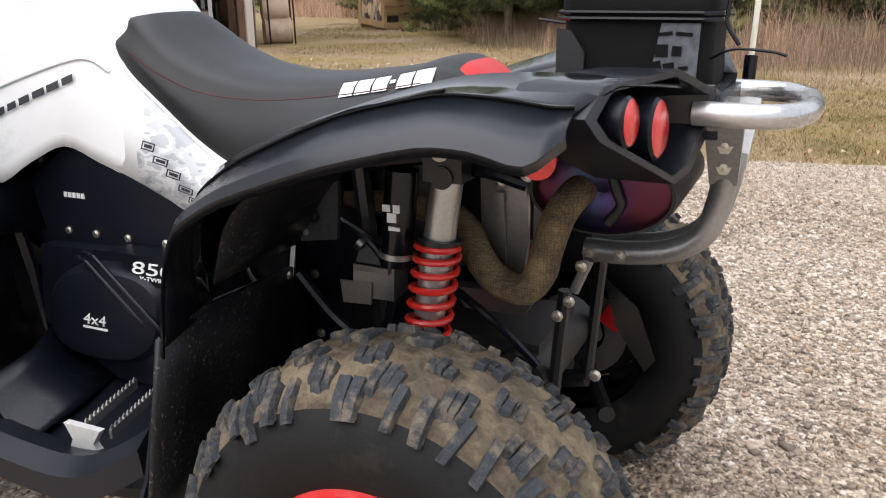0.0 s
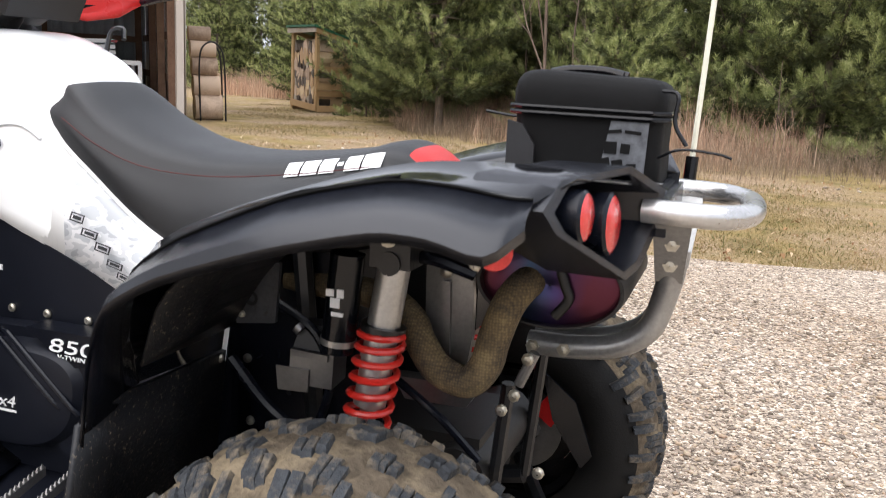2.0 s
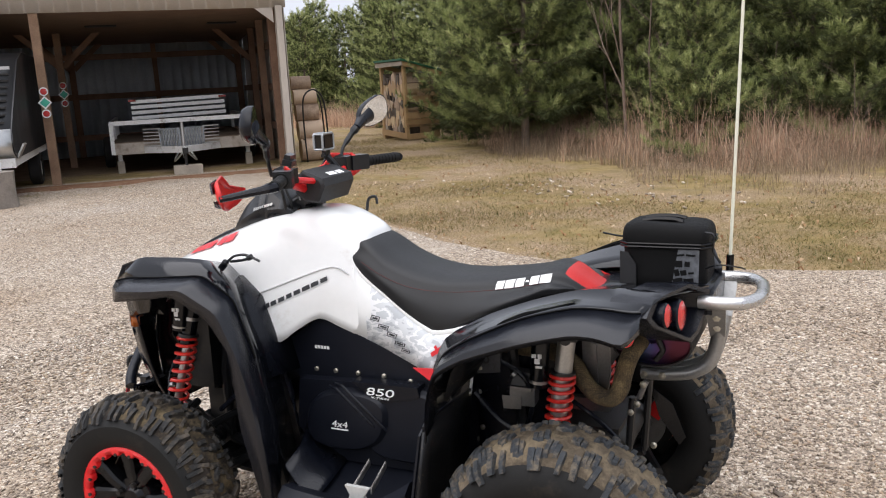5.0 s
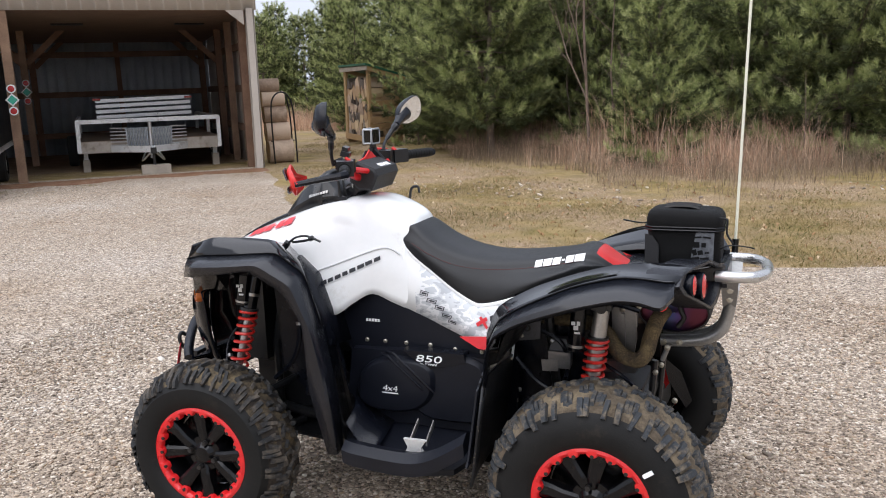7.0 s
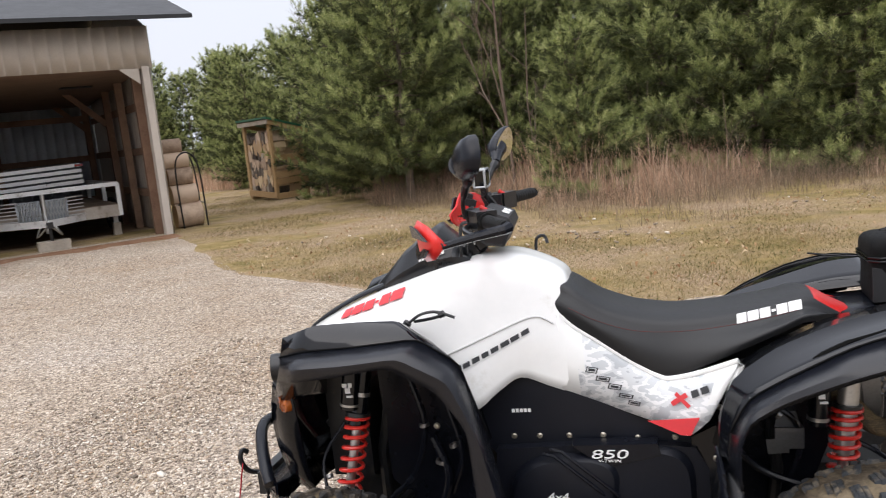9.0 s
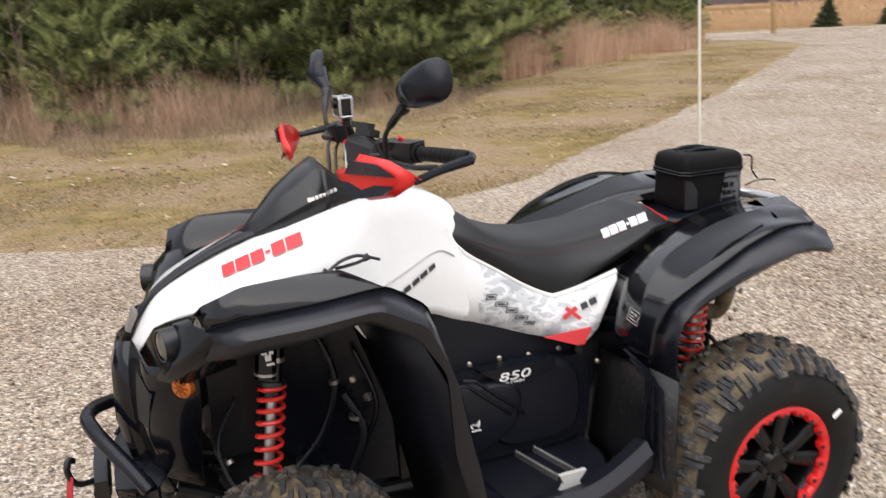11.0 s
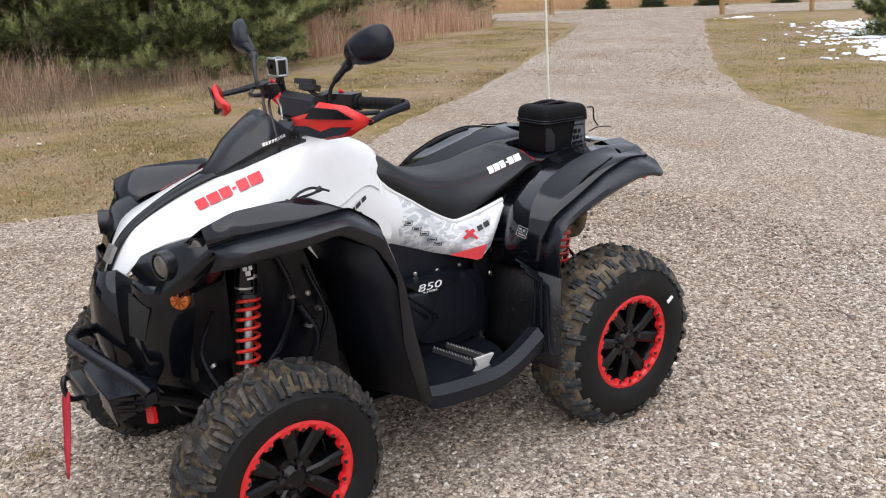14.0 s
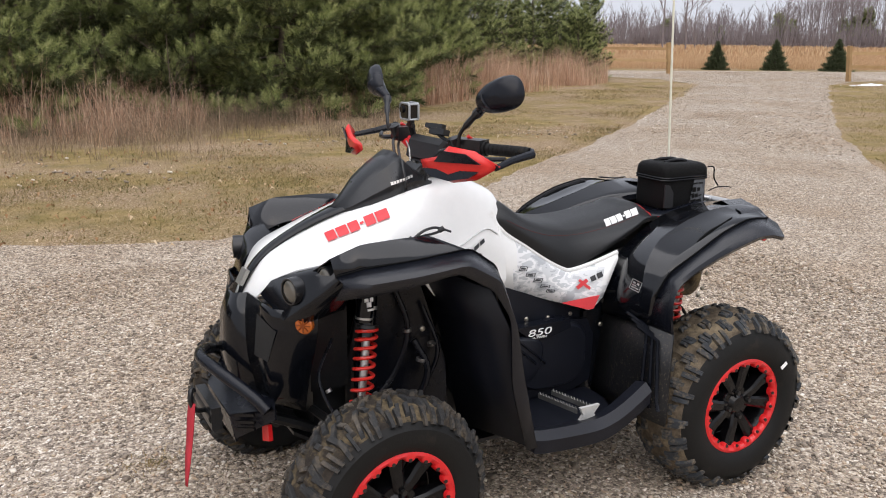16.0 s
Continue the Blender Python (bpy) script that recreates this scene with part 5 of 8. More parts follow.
M_REDPAINT = surf("red_powder_coat", lin("d01a1e"), lin("dd2a2b"), 0.32, scale=10, fine=150, bump=0.05, coat=0.2)
M_REDPLASTIC = surf("red_plastic", lin("ce221e"), lin("da302b"), 0.3, scale=8, fine=100, bump=0.03)
M_SPRING = surf("red_spring_paint", lin("c3241c"), lin("d8352b"), 0.3, scale=20, fine=100, bump=0.03, coat=0.3)
M_SILVER = surf("machined_alloy", lin("a3a19d"), lin("c2c0bc"), 0.35, 0.85, scale=12, fine=150, bump=0.05)
M_STEEL = surf("cast_alloy", lin("7c7c7c"), lin("929190"), 0.32, 0.85, scale=9, fine=160, bump=0.03)
M_ZINCBOLT = surf("zinc_bolt", lin("9b9484"), lin("c9c4b6"), 0.35, 0.8, bump=0.05)
M_BUMPER = surf("silver_bumper_coat", lin("8d8d8c"), lin("b0b0ae"), 0.35, 0.75, scale=7, fine=150, bump=0.06)
M_BUMPLOOP = surf("polished_loop", lin("b9b9b8"), lin("d7d6d4"), 0.28, 0.85, scale=6, fine=150, bump=0.05)
M_REFLEX = surf("amber_facet", lin("6a2f0a"), lin("8a4412"), 0.2, bump=0)
M_SEAMGAP = surf("seam_gap", lin("020202"), lin("030303"), 0.6, bump=0, spec=0.1)
M_RUBBER = surf("tyre_sidewall", lin("111111"), lin("191918"), 0.6, spec=0.25, scale=14, fine=120, bump=0.2, dirt=lin("2f2a24"), dirt_amount=0.12, dirt_scale=9)
M_LUG = surf("tyre_lug", lin("161719"), lin("2b2b2b"), 0.75, scale=20, fine=150, bump=0.7, bump_scale=140, dirt=lin("5a5145"), dirt_amount=0.5, dirt_scale=16)
M_LUGMUD = surf("muddy_tyre_lug", lin("1e2125"), lin("3b3f43"), 0.8, scale=20, fine=150, bump=0.9, bump_scale=140, dirt=lin("6f6453"), dirt_amount=0.48, dirt_scale=30)
M_MUD = surf("dried_mud_tread", lin("3a332b"), lin("6f6455"), 0.95, scale=18, fine=90, bump=1.0, bump_scale=90, dirt=lin("8a7c65"), dirt_amount=0.45, dirt_scale=10, spec=0.12)
M_DUST = surf("dusty_tread", lin("242120"), lin("403a33"), 0.95, scale=14, fine=90, bump=0.9, bump_scale=110, dirt=lin("75674f"), dirt_amount=0.5, dirt_scale=11, spec=0.15)
M_RIM = surf("black_alloy_rim", lin("0b0b0d"), lin("111113"), 0.16, 0.0, spec=0.3, scale=10, fine=90, bump=0.05, dirt=lin("2e2a24"), dirt_amount=0.15, dirt_scale=20)
M_BAG = surf("black_nylon", lin("060606"), lin("0c0c0d"), 0.65, scale=14, fine=300, bump=0.35, bump_scale=900, spec=0.2)
M_BAGPATCH = surf("grey_print", lin("3c3e42"), lin("6c6f74"), 0.7, scale=55, fine=90, bump=0.1)
M_LENSRED = surf("red_lens", lin("c01c1c"), lin("e63a36"), 0.12, scale=40, fine=300, bump=0.25, bump_scale=600, coat=0.6)
M_AMBER = surf("amber_lens", lin("9a4a12"), lin("b9621c"), 0.15, scale=40, fine=300, bump=0.3, bump_scale=500, coat=0.6)
M_DARKALLOY = surf("dull_dark_alloy", lin("45464a"), lin("5c5d60"), 0.4, 0.6, scale=14, fine=160, bump=0.05, dirt=lin("3a342c"), dirt_amount=0.2, dirt_scale=30)
M_POLE = surf("white_fibreglass", lin("cfcdb8"), lin("e6e4d2"), 0.4, bump=0)
M_DARKGREY = surf("grey_mark", lin("25272a"), lin("34363a"), 0.5, bump=0)
M_DECALRED = surf("red_decal", lin("c42a30"), lin("d23238"), 0.35, bump=0)
M_CASE = surf("camera_case", lin("8d9194"), lin("b4b7b9"), 0.3, 0.4, bump=0)
M_SCREEN = surf("dark_glass", lin("0c0d10"), lin("15171b"), 0.06, bump=0)
M_HOOD = surf("visor_plastic", lin("141517"), lin("1e1f22"), 0.3, scale=7, fine=160, bump=0.06, bump_scale=500)
M_STRAP = surf("red_webbing", lin("a3202c"), lin("bb2f3b"), 0.8, scale=30, fine=200, bump=0.4, bump_scale=500)
M_PEG = surf("bright_cast_alloy", lin("c9c9c6"), lin("e4e4e0"), 0.38, 0.35, scale=14, fine=150, bump=0.05)
M_SEAM = surf("red_thread", lin("4a1c1a"), lin("5c2522"), 0.8, bump=0)
M_GRILLE = surf("grille_mesh", lin("050607"), lin("1e2124"), 0.5, scale=240, fine=260, bump=0.6, bump_scale=260)


def camo_mat():
    m, t, p, node, link = shader("grey_camo_decal")
    co = node("TexCoord").outputs["Object"]
    mp = node("Mapping")
    mp.inputs["Rotation"].default_value = (0, radians(35), 0)
    mp.inputs["Scale"].default_value = (1.0, 0.4, 1.9)
    link(co, mp.inputs["Vector"])
    n1 = noise_tex(t, mp.outputs["Vector"], 20, 2.0, 0.5)
    r = ramp(t, n1.outputs["Fac"], [(0.0, lin("b4b8bc")), (0.40, lin("b4b8bc")), (0.41, lin("cfd2d4")), (0.50, lin("cfd2d4")), (0.51, lin("e8e9ea")), (0.60, lin("e8e9ea")), (0.61, lin("c4c8cb"))])
    r.color_ramp.interpolation = "CONSTANT"
    link(r.outputs["Color"], p.inputs["Base Color"])
    p.inputs["Roughness"].default_value = 0.25
    return m


def wrap_mat():
    """Woven brown heat wrap."""
    m, t, p, node, link = shader("exhaust_wrap")
    co = node("TexCoord").outputs["Object"]
    v = node("TexVoronoi")
    v.inputs["Scale"].default_value, v.inputs["Randomness"].default_value = 230, 0.35
    link(co, v.inputs["Vector"])
    n = noise_tex(t, co, 24, 4)
    mx = node("Mix")
    mx.inputs["Factor"].default_value = 0.7
    link(v.outputs["Distance"], mx.inputs["A"])
    link(n.outputs["Fac"], mx.inputs["B"])
    r = ramp(t, mx.outputs["Result"], [(0.28, lin("84724f")), (0.45, lin("63543a")), (0.62, lin("3c3225"))])
    link(r.outputs["Color"], p.inputs["Base Color"])
    p.inputs["Roughness"].default_value = 0.85
    b = node("Bump")
    b.invert = True
    b.inputs["Strength"].default_value, b.inputs["Distance"].default_value = 0.8, 0.002
    link(v.outputs["Distance"], b.inputs["Height"])
    link(b.outputs["Normal"], p.inputs["Normal"])
    return m


def mirror_mat():
    m, t, p, node, link = shader("mirror_glass")
    p.inputs["Base Color"].default_value, p.inputs["Metallic"].default_value, p.inputs["Roughness"].default_value = (0.85, 0.87, 0.88, 1), 1.0, 0.02
    return m


def clear_mat():
    m, t, p, node, link = shader("clear_lens")
    p.inputs["Base Color"].default_value, p.inputs["Roughness"].default_value = (0.15, 0.14, 0.12, 1), 0.06
    p.inputs["Metallic"].default_value = 0.4
    n = noise_tex(t, node("TexCoord").outputs["Object"], 90, 1)
    b = node("Bump")
    b.inputs["Strength"].default_value = 0.4
    link(n.outputs["Fac"], b.inputs["Height"])
    link(b.outputs["Normal"], p.inputs["Normal"])
    return m


def heat_mat():
    """Steel tinted by heat: straw, purple and blue rings."""
    m, t, p, node, link = shader("heat_tinted_steel")
    co = node("TexCoord").outputs["Object"]
    n = noise_tex(t, co, 9, 3)
    sep = node("SeparateXYZ")
    link(co, sep.inputs[0])
    mr = node("MapRange")
    mr.inputs["From Min"].default_value, mr.inputs["From Max"].default_value = 0.68, 0.93
    link(sep.outputs[0], mr.inputs["Value"])
    ad = node("Math")
    ad.operation = "MULTIPLY_ADD"
    ad.inputs[1].default_value = 0.35
    link(n.outputs["Fac"], ad.inputs[0])
    link(mr.outputs["Result"], ad.inputs[2])
    r = ramp(t, ad.outputs[0], [(0.15, lin("6a3a34")), (0.38, lin("55293c")), (0.58, lin("2f4056")), (0.78, lin("41335a")), (1.0, lin("5a2c3a"))])
    link(r.outputs["Color"], p.inputs["Base Color"])
    p.inputs["Metallic"].default_value, p.inputs["Roughness"].default_value = 0.85, 0.3
    return m


M_CAMO, M_MIRROR, M_CLEAR, M_HEAT, M_WRAP = camo_mat(), mirror_mat(), clear_mat(), heat_mat(), wrap_mat()

atv = new("quad_bike")
tagged(atv, "white, black and red sport quad bike with muddy tyres", "quad bike")
F = lambda s, x, y, z: V(x, s * y, z)          # s = -1: the bike's near flank, +1: the other

# -- wheels --


def tyre_mesh(R, w, pitches, skew, mud, lug, centre):
    """Carcass with sidewalls, and a second mesh of tread blocks; the axis is y, the outside towards -y."""
    bm = BM()
    h = w / 2
    prof = [(-h + 0.028, 0.160), (-h + 0.012, 0.176), (-h, 0.205), (-h + 0.003, 0.240), (-h + 0.020, R - 0.050), (-h + 0.045, R - 0.030), (-h * 0.45, R - 0.018), (0, R - 0.014),
            (h * 0.45, R - 0.018), (h - 0.045, R - 0.030), (h - 0.020, R - 0.050), (h - 0.003, 0.240), (h, 0.205), (h - 0.012, 0.176), (h - 0.028, 0.160)]
    n = 160
    rr = random.Random(int(R * 1e4) + pitches)
    rows = [[V(math.sin(k * math.tau / n) * (r + e), d, math.cos(k * math.tau / n) * (r + e)) for k in range(n) for e in [rr.uniform(-.004, .005) if r > R - .035 else 0]] for d, r in prof]
    loft(bm, rows, True)
    for f in bm.faces:
        c = f.calc_center_median()
        f.material_index = 1 if math.hypot(c.x, c.z) > R - 0.045 else 0
    carcass = mesh_of(bm, "tyre", [M_RUBBER, mud], 35)
    bm = BM()

    def surf_r(d):
        a = abs(d)
        for (d0, r0), (d1, r1) in zip(prof[7:], prof[8:]):
            if d0 <= a <= d1:
                return r0 + (r1 - r0) * (a - d0) / (d1 - d0)
        return prof[-4][1]

    def knob(th, d0, d1, aw, hgt, sk=0.0, mi=0):
        """A block from d0 to d1 across, aw wide round the tyre."""
        pts = []
        top = rr.uniform(0.7, 1.08)
        for lift, shrink in ((-0.006, 1.25), (hgt * 0.8 * top, 0.97), (hgt * top, 0.78)):
            for dd in (d0, d1):
                for g in (-1, 1):
                    dm = (d0 + d1) / 2
                    d = dm + (dd - dm) * shrink
                    t_ = th + g * aw * shrink / 2 + sk * (d - dm) / 0.05
                    r = surf_r(dd) + lift + rr.uniform(-0.0012, 0.0012)
                    pts.append(V(math.sin(t_) * r, d, math.cos(t_) * r))
        fs = [(8, 10, 11, 9)]
        for o in (0, 4):
            fs += [(o, o + 4, o + 5, o + 1), (o + 2, o + 3, o + 7, o + 6), (o, o + 2, o + 6, o + 4), (o + 1, o + 5, o + 7, o + 3)]
        add_faces(bm, pts, fs, mi)

    def shoulder(th, side, aw, low):
        """A tall rib over the shoulder and down the sidewall."""
        pts = []
        lean, grow_ = rr.uniform(-.05, .05), rr.uniform(.6, 1.15)
        for d, r, o in ((h - 0.050, R - 0.024, 0.012), (h - 0.026, R - 0.040, 0.0135), (h - 0.013, R - 0.053, 0.009), (h - 0.005, low, 0.002)):
            for g in (-1, 1):
                for lift in (-0.006, o * grow_):
                    t_ = th + g * aw * (0.5 if lift < 0 else 0.36) + lean * (R - r) / .05
                    q = 0.30 if r > R - 0.03 else 0.75
                    pts.append(V(math.sin(t_) * (r + lift * (1 - q * 0.8)), side * (d + lift * q), math.cos(t_) * (r + lift * (1 - q * 0.8))))
        idx = lambda i, g, l: i * 4 + g * 2 + l
        fs = []
        for i in (0, 1, 2):
            fs += [(idx(i, 0, 1), idx(i, 1, 1), idx(i + 1, 1, 1), idx(i + 1, 0, 1)), (idx(i, 0, 0), idx(i, 0, 1), idx(i + 1, 0, 1), idx(i + 1, 0, 0)), (idx(i, 1, 0), idx(i + 1, 1, 0), idx(i + 1, 1, 1), idx(i, 1, 1))]
        fs += [(idx(0, 0, 0), idx(0, 1, 0), idx(0, 1, 1), idx(0, 0, 1)), (idx(3, 0, 0), idx(3, 0, 1), idx(3, 1, 1), idx(3, 1, 0))]
        add_faces(bm, pts, fs)

    step = math.tau / pitches
    for i in range(pitches):
        th = i * step
        for side in (-1, 1):
            off = th + (0.5 * step if side > 0 else 0)
            for e, lo in ((-.16, R - .052), (.13, R - .058)) if centre else ((-.16, R - .058), (.14, R - .063)):
                shoulder(off + e * step + rr.uniform(-.016, .016), side, step * rr.uniform(.17, .26), lo + rr.uniform(-.006, .010))
            for ph, d0, d1 in ((0.46, 0.42, 0.66), (0.0, 0.10, 0.32)):
                a, b = sorted((side * h * d0, side * h * d1))
                tilt = skew * side * rr.uniform(-0.3, 0.7)
                for e in (-1, 1) if centre else (-1, 0, 1):
                    if centre:
                        if rr.random() > 0.07:
                            knob(off + step * ph + e * step * 0.17 + rr.uniform(-0.016, 0.016), a + rr.uniform(-.012, .008), b + rr.uniform(-.008, .012), step * rr.uniform(.15, .27), rr.uniform(.011, .0165), skew * side * rr.uniform(-1.2, 1.6), 1)
                        continue
                    knob(off + step * ph + e * step * 0.135 + rr.uniform(-0.007, 0.007), a + rr.uniform(-.009, .007), b + rr.uniform(-.007, .009), step * rr.uniform(.125, .155), 0.0115, tilt, 1)
        if centre:
            knob(th + step * 0.30, -h * 0.09, h * 0.09, step * 0.18, 0.017, skew, 1)
    return carcass, mesh_of(bm, "tread", [lug, M_LUG if centre else lug], 20)


TYRES = {"front": tyre_mesh(0.308, 0.215, 25, 0.10, M_DUST, M_LUG, True), "rear": tyre_mesh(0.325, 0.262, 21, 0.05, M_MUD, M_LUGMUD, False)}
RK = 1.08


def ring_mesh():
    bm = BM()
    k, per = 18, 20
    inner, outer = [], []
    for i in range(k * per):
        a = i * math.tau / (k * per)
        u = (i % per) / per
        notch = 0.0
        if abs(u - 0.5) < 0.3:
            notch = 0.0095 * math.sqrt(max(0.0, 1 - ((u - 0.5) / 0.3) ** 2))
        inner.append((a, 0.1385 - notch))
        outer.append((a, 0.160))
    P = lambda a, r, d: V(math.sin(a) * r * RK, d, math.cos(a) * r * RK)
    rows = [[P(a, r + 0.0, 0.014) for a, r in inner], [P(a, r, 0.002) for a, r in inner], [P(a, r + 0.004, -0.006) for a, r in inner], [P(a, 0.150, -0.010) for a, r in outer], [P(a, r - 0.002, -0.006) for a, r in outer], [P(a, r, 0.006) for a, r in outer], [P(a, r, 0.02) for a, r in outer]]
    loft(bm, rows, True)
    return mesh_of(bm, "beadlock_ring", M_REDPAINT, 40)


bm = BM()
lathe(bm, [(0.008, 0.148 * RK), (0.02, 0.142 * RK), (0.05, 0.130 * RK), (0.10, 0.124 * RK), (0.17, 0.135 * RK), (0.18, 0.15 * RK)], V(0, 0, 0), (0, 1, 0), 48)
lathe(bm, [(0.085, 0.001), (0.085, 0.124 * RK)], V(0, 0, 0), (0, 1, 0), 48)
BARREL = mesh_of(bm, "wheel", M_RIM, 35)
bm = BM()
lathe(bm, [(0.006, 0.001), (0.008, 0.026), (0.016, 0.034), (0.022, 0.040), (0.024, 0.060), (0.034, 0.066), (0.08, 0.07)], V(0, 0, 0), (0, 1, 0), 36)
HUB = mesh_of(bm, "hub", M_RIM, 35)
bm = BM()
for e in (-1, 1):
    rows = []
    for r_, a_, w_, y_, dp in ((.030, .12, .014, .020, .05), (.060, .24, .0185, .012, .045), (.085, .29, .0195, .009, .04), (.115, .33, .0215, .010, .035), (.148, .35, .0250, .006, .03)):
        c_, t_ = V(math.sin(e * a_) * r_, 0, math.cos(e * a_) * r_), V(math.cos(e * a_), 0, -math.sin(e * a_))
        rows.append([c_ - t_ * w_ + V(0, y_ + dp, 0), c_ - t_ * w_ + V(0, y_ + .006, 0), c_ - t_ * w_ * .55 + V(0, y_, 0), c_ + t_ * w_ * .55 + V(0, y_, 0), c_ + t_ * w_ + V(0, y_ + .006, 0), c_ + t_ * w_ + V(0, y_ + dp, 0)])
    loft(bm, rows, True, True)
SPOKE = mesh_of(bm, "spoke", M_RIM, 25)
RING = ring_mesh()
bm = BM()
cyl(bm, V(0, 0.012, 0), V(0, -0.0088, 0), 0.0058, n=8)
BOLT = mesh_of(bm, "ring_bolt", M_DARKSTEEL, 30)
bm = BM()
cyl(bm, V(0, 0.03, 0), V(0, 0.002, 0), 0.0085, n=6)
NUT = mesh_of(bm, "wheel_nut", M_DARKSTEEL, 30)


def wheel(s, x, z, kind, turn, steer=0, yo=0.560):
    wh = new("wheel", BARREL)
    wh.parent = atv
    wh.matrix_local = pose(x, s * yo, z, 0, 0, (0 if s < 0 else 180) + steer) @ pose(0, 0, 0, 0, turn, 0)

    def under(nm, me, m, lab="", kind_=""):
        o = new(nm, me)
        o.parent = wh
        o.matrix_local = m
        tagged(o, lab, kind=kind_)
    dy = 0.215 / 2 - 0.022 if kind == "front" else 0.262 / 2 - 0.024
    under("tyre", TYRES[kind][0], pose(0, dy, 0), "muddy off-road tyre")
    under("tread", TYRES[kind][1], pose(0, dy, 0), "knobbly tread blocks caked in mud", "stuff")
    under("beadlock_ring", RING, pose(0, 0, 0), "red beadlock ring")
    under("hub", HUB, pose(0, 0, 0))
    for i in range(18):
        a = (i + 0.5) * math.tau / 18
        under("ring_bolt", BOLT, pose(math.sin(a) * 0.1365 * RK, 0, math.cos(a) * 0.1365 * RK))
    for i in range(4):
        under("spoke", SPOKE, pose(0, 0, 0, 0, i * 90 + 67, 0))
    for i in range(4):
        under("wheel_nut", NUT, pose(0.046 * math.cos(i * 1.571 + 0.4), 0, 0.046 * math.sin(i * 1.571 + 0.4)))
    return wh


wheel(-1, 0.6475, 0.308, "rear", 12)
wheel(-1, -0.656, 0.281, "front", 40, 3, 0.578)
wheel(1, 0.6475, 0.308, "rear", 70)
wheel(1, -0.682, 0.281, "front", 25, 3, 0.585)
bm = BM()
box(bm, V(0.808, -0.590, 0.436), (0.030, 0.0025, 0.012), Euler((radians(-8), radians(-35), 0)).to_matrix())
part("size_sticker", bm, M_WHITEMARK, atv, "small white sticker on the tyre wall")

# -- white body shell --
HALF = [(-0.925, [(0, .755), (.018, .755), (.034, .752), (.048, .746), (.056, .741), (.062, .735)]),
        (-0.86, [(0, .868), (.045, .866), (.075, .860), (.100, .850), (.115, .842), (.128, .833)]),
        (-0.80, [(0, .915), (.06, .914), (.105, .908), (.145, .898), (.172, .890), (.192, .880)]),
        (-0.69, [(0, .966), (.07, .966), (.12, .958), (.158, .945), (.205, .926), (.245, .908)]),
        (-0.58, [(0, 1.008), (.08, 1.008), (.13, .996), (.165, .978), (.205, .952), (.228, .935)]),
        (-0.48, [(0, 1.046), (.085, 1.045), (.138, 1.030), (.175, 1.005), (.205, .965), (.220, .925)]),
        (-0.40, [(0, 1.072), (.09, 1.070), (.14, 1.050), (.180, 1.000), (.212, .910), (.235, .79)]),
        (-0.317, [(0, 1.088), (.085, 1.085), (.135, 1.062), (.175, .990), (.216, .830), (.243, .703)]),
        (-0.25, [(0, 1.092), (.08, 1.089), (.13, 1.062), (.168, .980), (.200, .850), (.212, .74)]),
        (-0.19, [(0, 1.085), (.075, 1.082), (.122, 1.050), (.155, .965), (.178, .868), (.182, .770)]),
        (-0.12, [(0, 1.060), (.070, 1.056), (.112, 1.020), (.140, .945), (.160, .855), (.170, .742)]),
        (-0.07, [(0, 1.030), (.068, 1.025), (.104, .985), (.128, .925), (.152, .835), (.164, .722)]),
        (-0.052, [(0, .996), (.064, .990), (.098, .952), (.124, .905), (.149, .822), (.162, .715)])]
rows = []
for x, h in HALF:
    full = [V(x, -y, z) for y, z in reversed(h)] + [V(x, y, z) for y, z in h[1:]]
    rows.append(smooth_path(full, 4))
rows = smooth_rows(rows, 4)
bm = BM()
loft(bm, rows)
shell = part("body_shell", bm, M_WHITE, atv, "glossy white plastic body shell", angle=60, solid=0.004)
sidestrips = []
for s in (-1, 1):
    up = [(-.085, .118, .955), (-.06, .128, .905), (0.02, .140, .850), (.10, .150, .795), (.165, .158, .757), (.20, .162, .750), (.27, .180, .768), (.365, .205, .805)]
    lo = [(-.085, .166, .728), (-.05, .163, .713), (0.02, .163, .687), (.10, .172, .657), (.165, .196, .640), (.205, .215, .628), (.235, .235, .622), (.285, .236, .660)]
    r3 = []
    for a, b in zip(up, lo):
        a, b = F(s, *a), F(s, *b)
        m1, m2 = a.lerp(b, 0.12) + V(0, s * 0.014, 0), a.lerp(b, 0.6) + V(0, s * 0.008, 0)
        r3.append([a, m1, m2, b])
    r3 = smooth_rows(r3, 4)
    bm = BM()
    loft(bm, r3)
    for f in bm.faces:
        c = f.calc_center_median()
        u = c.x
        f.material_index = 0
        f.material_index = 1 if -0.03 < u < 0.30 else 0
    bm.faces.ensure_lookup_table()
    st = part("side_strip", bm, [M_WHITE, M_CAMO], atv, "white side panel with grey camouflage print", angle=60, solid=0.006)
    sidestrips.append(st)
    # raised white lip along the seat, the moulded step above the lower panel
    bm = BM()
    tube(bm, smooth_path([F(s, *p) for p in up], 5), 0.008, 8)
    part("seat_lip", bm, M_WHITE, atv)
    # red wedge at the tail of the strip
    bm = BM()
    slab(bm, [F(s, .135, .200, .650), F(s, .215, .238, .626), F(s, .238, .242, .626), F(s, .262, .243, .672)], V(0, s * 0.004, 0))
    part("red_wedge", bm, M_DECALRED, atv)

